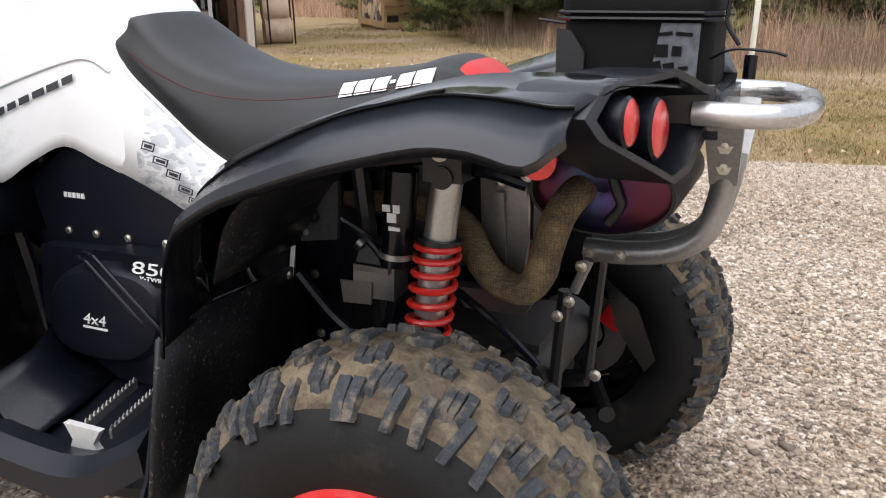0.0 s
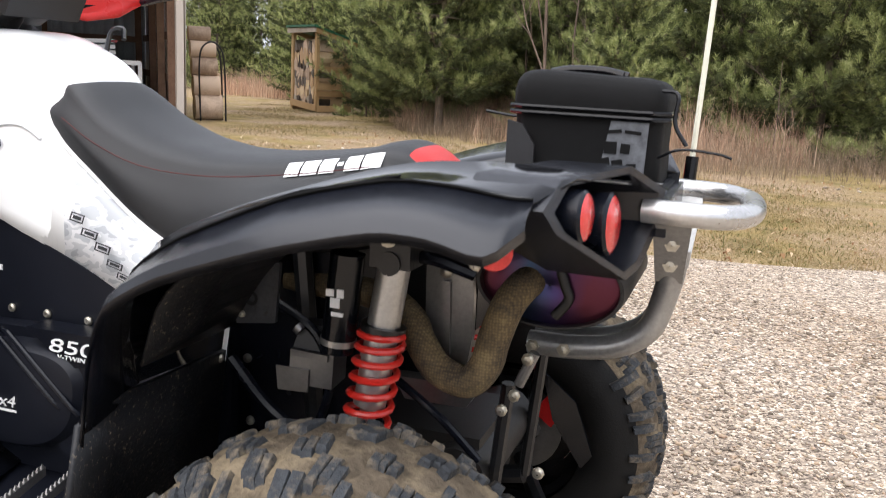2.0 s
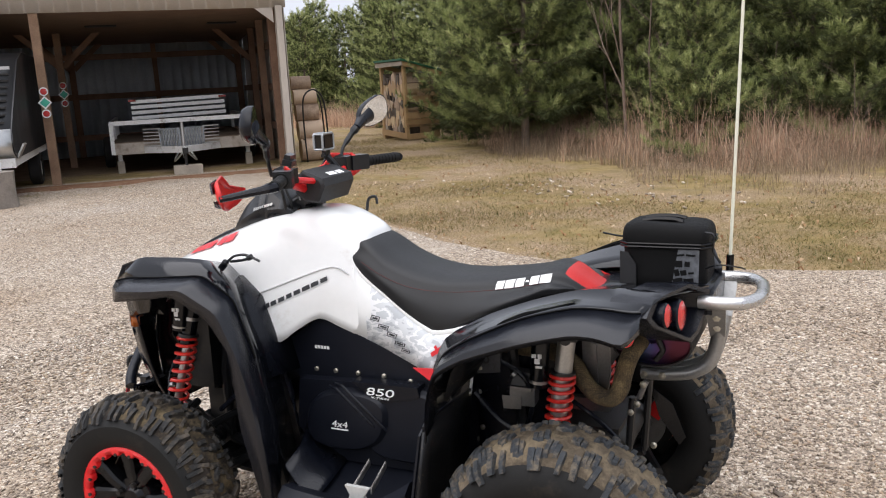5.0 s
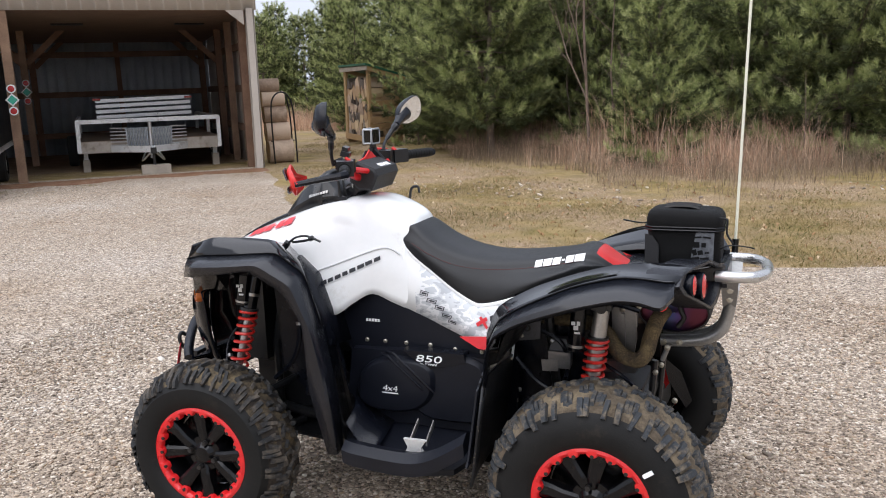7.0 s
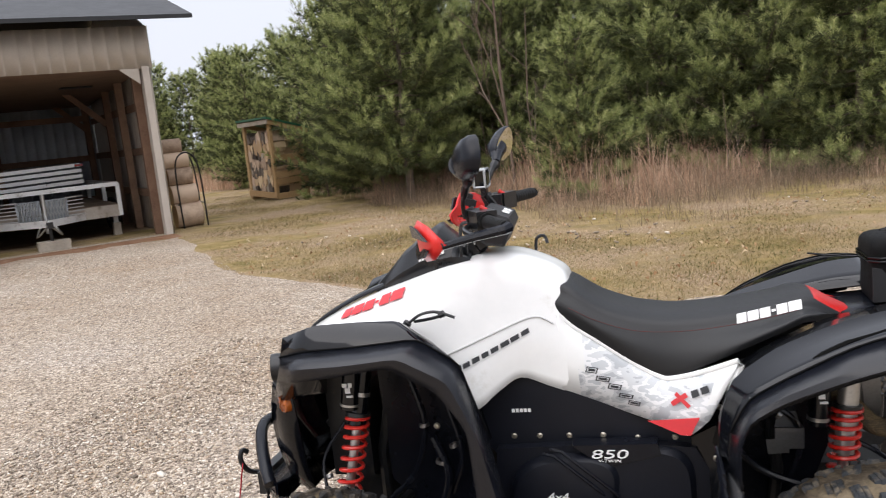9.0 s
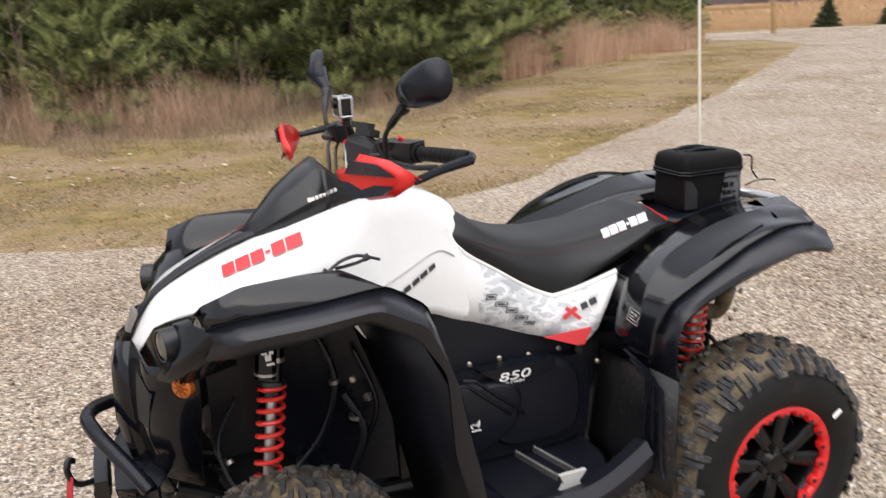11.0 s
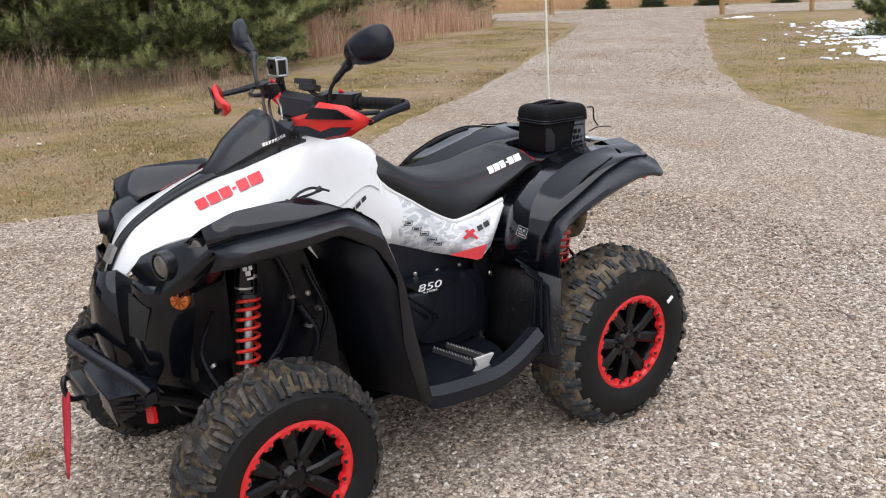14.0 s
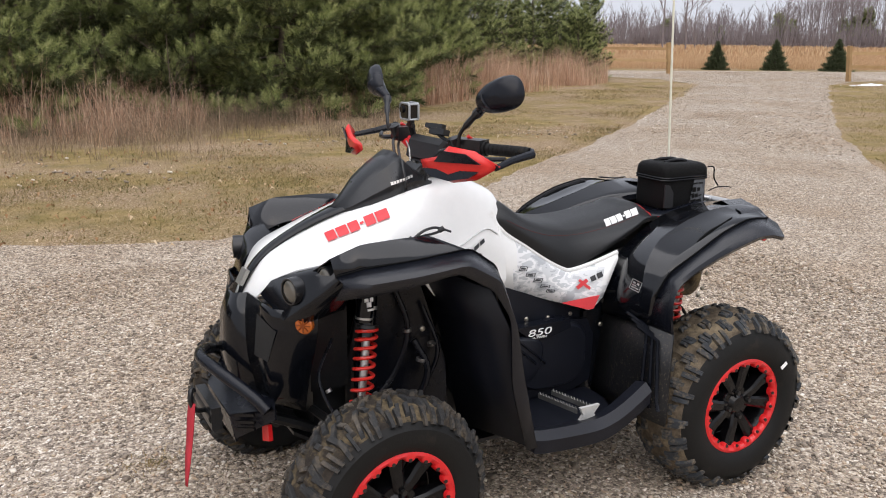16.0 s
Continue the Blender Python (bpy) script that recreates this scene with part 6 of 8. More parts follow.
# black strip and badge down the bonnet
bm = BM()
ctr = [(-.93, .745, .012), (-.895, .83, .022), (-.85, .884, .026), (-.79, .926, .028), (-.70, .972, .034), (-.62, 1.004, .045), (-.56, 1.024, .056)]
loft(bm, smooth_rows([[V(x, -w, z - 0.002), V(x, -w * 0.7, z + 0.006), V(x, 0, z + 0.009), V(x, w * 0.7, z + 0.006), V(x, w, z - 0.002)] for x, z, w in ctr], 3))
part("bonnet_strip", bm, M_GLOSS, atv, solid=0.004)
bm = BM()
box(bm, V(-0.905, 0, 0.828), (0.05, 0.045, 0.012), Euler((0, radians(-62), 0)).to_matrix())
part("badge", bm, M_SILVER, atv, bevel=0.003)
# visor ahead of the bars
bm = BM()
vis = [(-.625, .012, .994, .010, 1.004), (-.575, .062, 1.008, .045, 1.052), (-.52, .092, 1.030, .064, 1.108), (-.46, .104, 1.050, .074, 1.152), (-.415, .108, 1.064, .082, 1.178), (-.365, .106, 1.078, .088, 1.130), (-.315, .10, 1.088, .09, 1.098)]
vr = []
for x, wb, zb, wt, zt in vis:
    vr.append([V(x, -wb, zb - 0.02), V(x, -wb * 0.99, zb + (zt - zb) * 0.35), V(x, -wt, zt - 0.012), V(x, -wt * 0.6, zt), V(x, 0, zt + 0.003), V(x, wt * 0.6, zt), V(x, wt, zt - 0.012), V(x, wb * 0.99, zb + (zt - zb) * 0.35), V(x, wb, zb - 0.02)])
loft(bm, vr[:5])
loft(bm, [vr[4], [p + V(0.012, 0, -0.012) for p in vr[4]], vr[5], vr[6]])
visor = part("visor", bm, M_HOOD, atv, "black instrument visor", angle=22, solid=0.004, bevel=0.005)
for s in (-1, 1):
    bm = BM()
    tube(bm, smooth_path([F(s, -.37, .05, 1.09), F(s, -.33, .045, 1.12), F(s, -.29, .03, 1.14)], 4), 0.008, 6)
    part("cable", bm, M_FRAME, atv)

# -- seat --
SEAT = [(-.117, .966, .055, .930, .098), (-.109, .997, .082, .932, .114), (-.090, 1.015, .100, .925, .124), (-.05, 1.003, .117, .900, .135), (0.02, .955, .130, .852, .146), (.10, .922, .132, .800, .156), (.17, .908, .130, .760, .160), (.22, .903, .128, .756, .164), (.30, .905, .126, .790, .172),
        (.40, .915, .122, .832, .172), (.48, .928, .114, .862, .160), (.53, .942, .106, .880, .148), (.575, .932, .094, .880, .134), (.62, .904, .082, .874, .114), (.66, .884, .066, .866, .088)]
sr = []
for x, zt, wt, zb, wb in SEAT:
    half = [(0, zt), (wt * 0.55, zt - 0.002), (wt * 0.9, zt - 0.014), (wt * 1.02, zt - 0.034), ((wt + wb) / 2 + 0.012, (zt + zb) / 2 - 0.01), (wb + 0.003, zb + 0.018), (wb, zb)]
    full = [V(x, -y, z) for y, z in reversed(half)] + [V(x, y, z) for y, z in half[1:]]
    sr.append(smooth_path(full, 3))
sr = smooth_rows(sr, 4)
bm = BM()
loft(bm, sr)
for f in bm.faces:
    c = f.calc_center_median()
    f.material_index = 0
slant = V(1, 0, 1.45).normalized()
bmesh.ops.bisect_plane(bm, geom=bm.verts[:] + bm.edges[:] + bm.faces[:], plane_co=V(.560, 0, .930), plane_no=slant)
bmesh.ops.bisect_plane(bm, geom=bm.verts[:] + bm.edges[:] + bm.faces[:], plane_co=V(.566, 0, .930), plane_no=V(1, 0, 0))
for f in bm.faces:
    c = f.calc_center_median()
    if c.x > .566 and (c - V(.560, 0, .930)).dot(slant) > 0:
        f.material_index = 1
seat = part("seat", bm, [M_VINYL, M_RED], atv, "black stitched vinyl seat with a red tail", angle=60)
for s in (-1, 1):
    bm = BM()
    tube(bm, smooth_path([F(s, -.055, .137, .945), F(s, .02, .147, .908), F(s, .12, .152, .878), F(s, .25, .150, .872), F(s, .40, .144, .888), F(s, .52, .124, .908)], 6), 0.0009, 5)
    part("seat_seam", bm, M_SEAM, atv)

# -- front fenders --
FR0 = [(-.80, .26, .880), (-.70, .25, .925), (-.58, .235, .938), (-.49, .222, .945), (-.43, .215, .885), (-.35, .235, .74), (-.30, .25, .56), (-.255, .26, .34)]
FR1 = [(-.769, .381, .957), (-.681, .381, .986), (-.56, .372, .988), (-.455, .366, .985), (-.36, .36, .915), (-.285, .372, .72), (-.24, .39, .55), (-.20, .40, .33)]
FR2 = [(-.768, .415, .912), (-.690, .437, .931), (-.549, .463, .944), (-.385, .462, .958), (-.290, .455, .893), (-.240, .446, .72), (-.213, .447, .57), (-.175, .47, .33)]
FR3 = [(-.756, .446, .898), (-.69, .496, .906), (-.56, .518, .917), (-.417, .527, .932), (-.305, .515, .868), (-.245, .510, .72), (-.210, .505, .56), (-.168, .523, .325)]
FR4 = [(-.778, .430, .850), (-.705, .494, .868), (-.58, .518, .886), (-.452, .525, .908), (-.335, .520, .842), (-.272, .517, .745), (-.262, .517, .53), (-.205, .52, .322)]
plates = {}
for s in (-1, 1):
    net = [[F(s, *r[i]) for r in (FR0, FR1, FR2)] for i in range(8)]
    bm = BM()
    loft(bm, eased_rows(net))
    pl = part("front_fender", bm, M_GLOSSR, atv, "glossy black front fender", angle=26, solid=0.005)
    plates[s] = pl
    net = [[F(s, *r[i]) + V(0, 0, 0.003) for r in (FR2, FR3, FR4)] for i in range(8)]
    net = [[a, a.lerp(b, .88), b.lerp(c, .12), c] for a, b, c in net]
    bm = BM()
    loft(bm, eased_rows(net))
    part("fender_flare", bm, M_FLARE, pl, "satin black fender flare", angle=32, solid=0.006)
    bm = BM()
    tube(bm, [r_[0] for r_ in eased_rows([[F(s, *p) + V(0, s * .001, .0035)] for p in FR2[:6]])], 0.0024, 6)
    part("flare_seam", bm, M_SEAMGAP, pl)
    for p in [(-.693, .434, .934), (-.549, .460, .947), (-.347, .460, .942)]:
        bm = BM()
        c = F(s, *p)
        lathe(bm, [(-.012, .006), (-.005, .0055), (-.0035, .001)], c, V(0, s * 0.5, 0.85), 12)
        part("push_rivet", bm, M_FRAME, pl)
    # inner liner from the flare down to the footwell
    bm = BM()
    loft(bm, [[F(s, -.43, .21, .86), F(s, -.33, .49, .84)], [F(s, -.36, .21, .70), F(s, -.262, .498, .70)], [F(s, -.31, .21, .50), F(s, -.218, .502, .52)], [F(s, -.27, .21, .30), F(s, -.185, .505, .325)]])
    part("mud_flap", bm, M_COVER, pl, solid=0.006)
    bm = BM()
    slab(bm, [F(s, -.60, .165, .86), F(s, -.42, .175, .86), F(s, -.31, .19, .52), F(s, -.30, .185, .33), F(s, -.44, .15, .33), F(s, -.60, .13, .46)], V(0, -s * .01, 0))
    part("inner_panel", bm, M_MATT, pl, bevel=0.004)
    bm = BM()
    loft(bm, [[F(s, x, .13, z - .07), F(s, x + .01, .36, z - .035)] for x, z in ((-.70, .95), (-.56, .965), (-.44, .96), (-.37, .90), (-.32, .78), (-.29, .66))])
    part("arch_roof", bm, M_MATT, pl, solid=0.004)
    # housing round the lamps
    bm = BM()
    for c, r in ((F(s, -.820, .277, .850), .043), (F(s, -.722, .338, .895), .038)):
        for k in range(14):
            q = k * math.tau / 14
            bm.verts.new(c + V(.28 * math.cos(q) * r, s * math.cos(q) * r, math.sin(q) * r))
    for p in [(-.70, .41, .905), (-.80, .185, .880), (-.745, .350, .80), (-.885, .11, .80), (-.87, .27, .765), (-.82, .325, .765), (-.86, .14, .845), (-.70, .25, .90), (-.70, .30, .78), (-.765, .40, .91)]:
        bm.verts.new(F(s, *p))
    bmesh.ops.convex_hull(bm, input=bm.verts[:])
    bmesh.ops.delete(bm, geom=[v for v in bm.verts if not v.link_faces], context="VERTS")
    part("lamp_cowl", bm, M_GLOSS, pl, angle=50)

# -- rear fenders --
RQ0 = [(.290, .225, .60), (.312, .218, .690), (.366, .207, .806), (.45, .185, .846), (.55, .160, .885), (.66, .125, .905), (.78, .11, .918), (.88, .105, .922), (.955, .10, .920)]
RQU = [(.300, .395, .615), (.296, .412, .715), (.328, .392, .818), (.437, .330, .872), (.56, .310, .914), (.67, .312, .945), (.77, .310, .952), (.85, .320, .952), (.880, .345, .946)]
RQ1 = [(.301, .400, .610), (.298, .418, .712), (.331, .398, .816), (.439, .350, .867), (.56, .328, .908), (.67, .330, .938), (.77, .345, .941), (.835, .375, .940), (.864, .385, .935)]
RQ2 = [(.310, .445, .60), (.318, .458, .712), (.360, .470, .795), (.441, .486, .846), (.577, .476, .907), (.70, .460, .936), (.77, .446, .932), (.824, .430, .922), (.848, .421, .922)]
RQ4 = [(.334, .541, .59), (.332, .525, .690), (.352, .522, .757), (.428, .523, .803), (.577, .525, .856), (.705, .525, .889), (.765, .527, .889), (.826, .525, .872), (.853, .470, .898)]
RQ3 = [tuple(a + (b - a) * .72 + c for a, b, c in zip(p, q, (0, .007, .003))) for p, q in zip(RQ2, RQ4)]
RQ5 = [(x, y - .006, z - .012) for x, y, z in RQ4]
rplates = {}
for s in (-1, 1):
    net = [[F(s, *r[i]) for r in (RQ0, RQU, RQ1, RQ2)] for i in range(9)]
    net = [[a, a.lerp(b, .5), b, c, c.lerp(d, .33), c.lerp(d, .67), d] for a, b, c, d in net]
    bm = BM()
    loft(bm, eased_rows(net, .30))
    pl = part("rear_fender", bm, M_GLOSSR, atv, "glossy black rear fender", angle=26, solid=0.005)
    rplates[s] = pl
    net = [[F(s, *r[i]) + V(0, 0, 0.003) for r in (RQ2, RQ3, RQ4, RQ5)] for i in range(9)]
    bm = BM()
    loft(bm, eased_rows(net, .30))
    part("fender_flare", bm, M_FLARE, pl, "satin black fender flare", angle=30, solid=0.006)
    bm = BM()
    tube(bm, [r_[0] for r_ in eased_rows([[F(s, *p) + V(0, s * .001, .0035)] for p in RQ2[1:]], .30)], 0.0026, 6)
    part("flare_seam", bm, M_SEAMGAP, pl)
    bm = BM()
    on = lambda i, u: F(s, *RQ1[i]).lerp(F(s, *RQ2[i]), u)
    tube(bm, smooth_path([on(3, .70).lerp(on(4, .74), .45), on(4, .70), on(5, .66).lerp(on(4, .68), .6), on(5, .60)], 4), [.002] + [.0055] * 4 + [.004] * 4 + [.003] * 3 + [.0015], 6)
    part("grip_slot", bm, M_SEAMGAP, pl)
    for p in [(.577, .474, .911), (.441, .484, .850), (.367, .470, .806), (.824, .428, .926), (.848, .414, .928)]:
        bm = BM()
        lathe(bm, [(-.016, .0065), (-.010, .006), (-.009, .001)], F(s, *p), V(0, s * 0.5, 0.85), 12)
        part("push_rivet", bm, M_FRAME, pl)
    bm = BM()
    net = [[F(s, .334, .540, .61), F(s, .318, .445, .615), F(s, .316, .33, .61), F(s, .325, .20, .61)], [F(s, .320, .552, .48), F(s, .298, .44, .49), F(s, .296, .33, .49), F(s, .31, .20, .48)], [F(s, .308, .564, .36), F(s, .286, .44, .37), F(s, .282, .33, .36), F(s, .29, .21, .35)], [F(s, .300, .566, .31), F(s, .280, .44, .31), F(s, .276, .33, .31), F(s, .28, .21, .31)]]
    loft(bm, net)
    part("mud_flap", bm, M_FLAP, pl, "mud-splashed black flap", solid=0.008, bevel=0.006)
    bm = BM()
    loft(bm, smooth_rows([[F(s, .335, .43, .655), F(s, .335, .22, .655)], [F(s, .378, .43, .762), F(s, .41, .21, .765)], [F(s, .50, .42, .846), F(s, .52, .2, .842)], [F(s, .69, .41, .900), F(s, .70, .2, .885)]], 4))
    part("wheel_arch_liner", bm, M_FLAP, pl, solid=0.004)
    for k in range(3):
        bm = BM()
        d = 0.026 * k
        tube(bm, [F(s, .292, .36 + d, .64 - d * .6), F(s, .300, .452 + d, .615 - d * .6), F(s, .276 + d * .1, .470 + d * 1.3, .44 - d), F(s, .268 + d * .2, .478 + d * 1.4, .36)], 0.007, 6, flat=0.8)
        part("flap_rib", bm, M_MATT, pl)
    # side reflector under the flare's tip
    bm = BM()
    lathe(bm, [(-.004, .021), (.004, .020), (.006, .001)], F(s, .815, .445, .868), F(s, .25, 0.95, -.1), 28)
    part("side_reflector", bm, M_LENSRED, pl, "round red side reflector")

# tail: top deck, lamp pods, lamps
bm = BM()
loft(bm, smooth_rows([[V(.63, -.15, .885), V(.63, 0, .885), V(.63, .15, .885)], [V(.75, -.135, .895), V(.75, 0, .89), V(.75, .135, .895)], [V(.88, -.12, .915), V(.88, 0, .91), V(.88, .12, .915)], [V(.955, -.10, .905), V(.955, 0, .90), V(.955, .10, .905)]], 3))
part("tail_deck", bm, M_MATT, atv, solid=0.006)
for s in (-1, 1):
    rim = [F(s, .860, .424, .914), F(s, .866, .368, .944), F(s, .925, .225, .952), F(s, .960, .125, .915), F(s, .957, .120, .868), F(s, .944, .195, .818), F(s, .934, .255, .812), F(s, .872, .400, .886)]
    cen = sum(rim, V(0, 0, 0)) / len(rim)
    inn = [cen + (p - cen) * 0.86 for p in rim]
    deep = [cen + (p - cen) * 0.72 + V(-.10, s * -0.0, .0) for p in rim]
    back = [cen + (p - cen) * 1.0 + V(-.10, 0, 0.0) for p in rim]
    bm = BM()
    loft(bm, [back, rim, inn, deep], True)
    vsl = list(bm.verts)[-8:]
    bm.faces.new(vsl)
    pod = part("lamp_pod", bm, M_FLARE, atv, "matt black tail lamp pod", bevel=0.004, angle=30)
    for c, r in ((F(s, .910, .264, .882), .037), (F(s, .890, .340, .900), .029)):
        ax = V(0.98, s * 0.10, 0.04).normalized()
        bm = BM()
        lathe(bm, [(-.10, r * 0.9), (-.02, r * 1.06), (.0, r * 1.08), (.004, r * 0.98)], c, ax, 28)
        hs = part("lamp_housing", bm, M_MATT, pod)
        bm = BM()
        lathe(bm, [(-.004, r * 1.0), (.003, r * 0.98), (.006, r * 0.8), (.008, .001)], c, ax, 28)
        part("tail_lens", bm, M_LENSRED, hs, "round red tail lamp lens")

# -- rear carrier loop and bumper --
bumper = None
for s in (-1, 1):
    bump = BM()
    tube(bump, smooth_path([F(s, .765, .024, .640), F(s, .83, .026, .642), F(s, .90, .030, .655), F(s, .948, .034, .688), F(s, .968, .040, .745), F(s, .975, .055, .80)], 6), 0.019, 20)
    o = part("bumper_tube" if bumper else "rear_bumper", bump, M_BUMPER, bumper or atv, "" if bumper else "silver tubular rear bumper")
    bumper = bumper or o
for s in (-1, 1):
    bm = BM()
    slab(bm, [F(s, .953, .050, .775), F(s, .992, .050, .775), F(s, 1.000, .120, .862), F(s, 1.000, .140, .886), F(s, .953, .138, .884), F(s, .950, .120, .858)], V(0, s * 0.010, -.003))
    pl = part("bumper_plate", bm, M_BUMPER, bumper, bevel=0.004)
    for p in [(.976, .112, .838), (.974, .084, .803), (.825, .046, .642), (.775, .044, .640)]:
        bm = BM()
        lathe(bm, [(0, .011), (.003, .011), (.003, .007), (.008, .007), (.009, .001)], F(s, *p), V(0, s, 0), 6)
        part("bolt", bm, M_ZINCBOLT, bumper, "brassy zinc bolt")
bm = BM()
lp = [V(.935, -.142, .886), V(.99, -.146, .886), V(1.042, -.130, .885), V(1.071, -.075, .884), V(1.078, 0, .884), V(1.071, .075, .884), V(1.042, .130, .885), V(.99, .146, .886), V(.935, .142, .886)]
tube(bm, smooth_path(lp, 7), 0.017, 20)
part("carrier_loop", bm, M_BUMPLOOP, bumper, "polished aluminium grab loop")
bm = BM()
box(bm, V(.952, 0, .875), (.03, .27, .05))
part("cross_plate", bm, M_MATT, bumper, bevel=0.006)

# -- exhaust --
bm = BM()
cc = V(.818, -.150, .768)
prof = [(0.012, 0.25), (0.004, .62), (0.0, .85), (-.006, .96), (0.006, 1.0)]
E2 = lambda d, k: [cc + V(.106 * k * math.cos(a * math.tau / 48), -d, .061 * k * math.sin(a * math.tau / 48) - 0.10 * 0) for a in range(48)]
loft(bm, [E2(0.004, 0.02), E2(0.010, 0.3), E2(0.008, 0.7), E2(0.002, 0.93)], True)
muf = part("muffler_cap", bm, M_HEAT, atv, "heat-blued steel muffler end cap", angle=60)
bm = BM()
loft(bm, [E2(0.002, 0.93), E2(0.014, 0.95), E2(0.014, 1.0), E2(-0.02, 1.02), E2(-0.24, 1.02)], True)
part("muffler_body", bm, M_DARKSTEEL, muf, angle=40)
bm = BM()
tube(bm, smooth_path([cc + V(.035, -.008, .050), cc + V(.016, -.013, .034), cc + V(.024, -.015, .005), cc + V(.030, -.014, -.015), cc + V(.012, -.012, -.042)], 5), 0.0075, 10)
part("cap_ridge", bm, M_DARKSTEEL, muf, angle=60)
bm = BM()
tube(bm, smooth_path([(.790, -.145, .770), (.782, -.170, .764), (.768, -.192, .738), (.753, -.195, .690), (.744, -.2, .650), (.718, -.2, .622), (.670, -.19, .630), (.637, -.18, .663), (.610, -.16, .692), (.54, -.13, .712), (.38, -.11, .712)], 6), 0.0238, 18)
part("exhaust_pipe", bm, M_WRAP, atv, "exhaust pipe in brown woven heat wrap")
bm = BM()
slab(bm, [V(.626, -.14, .771), V(.696, -.14, .785), V(.703, -.14, .731), V(.704, -.14, .67), V(.694, -.14, .596), V(.630, -.14, .600)], V(0, .012, 0))
hs_ = part("heat_shield", bm, M_STEEL, atv, "dull alloy heat shield", bevel=0.005)
bm = BM()
slab(bm, [V(.655, -.141, .752), V(.667, -.141, .752), V(.672, -.141, .64), V(.664, -.141, .64)], V(0, -.008, 0))
part("shield_rib", bm, M_STEEL, hs_, bevel=0.004)
bm = BM()
lathe(bm, [(0, .010), (.004, .010), (.007, .006), (.008, .001)], V(.662, -.152, .768), V(0, -1, 0), 8)
part("bolt", bm, M_ZINCBOLT, hs_)

# -- suspension --


def shock(s, top, bot, spring_from, spring_to, coils, body_to, body_mat, rad=0.033, res=None):
    a, b = F(s, *top), F(s, *bot)
    at = lambda u: a.lerp(b, u)
    bm = BM()
    cyl(bm, at(0.02), at(body_to), 0.024, n=18)
    sh = part("shock_absorber", bm, body_mat, atv, "long-travel shock absorber with a red spring")
    bm = BM()
    cyl(bm, at(body_to - 0.05), at(0.97), 0.0125, n=14)
    part("rod", bm, M_SILVER, sh)
    bm = BM()
    d = (b - a).normalized()
    sd = d.cross(V(0, 1, 0)).normalized()
    w = d.cross(sd)
    n = coils * 14
    pts = []
    for i in range(n + 1):
        u = i / n
        pitch = u ** 1.15
        p = at(spring_from + (spring_to - spring_from) * pitch)
        an = u * coils * math.tau
        pts.append(p + rad * (math.cos(an) * sd + math.sin(an) * w))
    tube(bm, pts, 0.0054, 8)
    part("spring", bm, M_SPRING, sh, "red coil spring")
    for u, r, m_ in ((spring_from - 0.015, 0.033, M_FRAME), (0.97, 0.034, M_FRAME), (max(0.03, body_to - 0.22), 0.0262, M_SILVER)):
        bm = BM()
        cyl(bm, at(u - 0.014), at(u + 0.014), r, n=18)
        part("collar", bm, m_, sh)
    for u in (0.0, 1.0):
        bm = BM()
        cyl(bm, at(u) + V(0, 0, 0) - V(0, 0.025, 0), at(u) + V(0, 0.025, 0), 0.017, n=16)
        part("eyelet", bm, M_FRAME, sh)
    if res:
        ra, rb = F(s, *res[0]), F(s, *res[1])
        bm = BM()
        cyl(bm, ra, rb, 0.025, n=20)
        rv = part("reservoir", bm, M_GLOSS, sh, "black piggyback reservoir")
        bm = BM()
        cyl(bm, ra.lerp(rb, 0.86), ra.lerp(rb, 0.92), 0.0265, n=20)
        part("reservoir_band", bm, M_SILVER, rv)
        bm = BM()
        m0 = ra.lerp(rb, 0.45)
        for dx, dz, ww, hh in ((-.008, .012, .012, .010), (.008, .012, .010, .012), (0.0, -.002, .014, .014), (.004, -.018, .018, .006)):
            box(bm, m0 + V(dx, s * 0.0255, dz), (ww, 0.003, hh))
        part("reservoir_mark", bm, M_WHITEMARK, rv)
    return sh


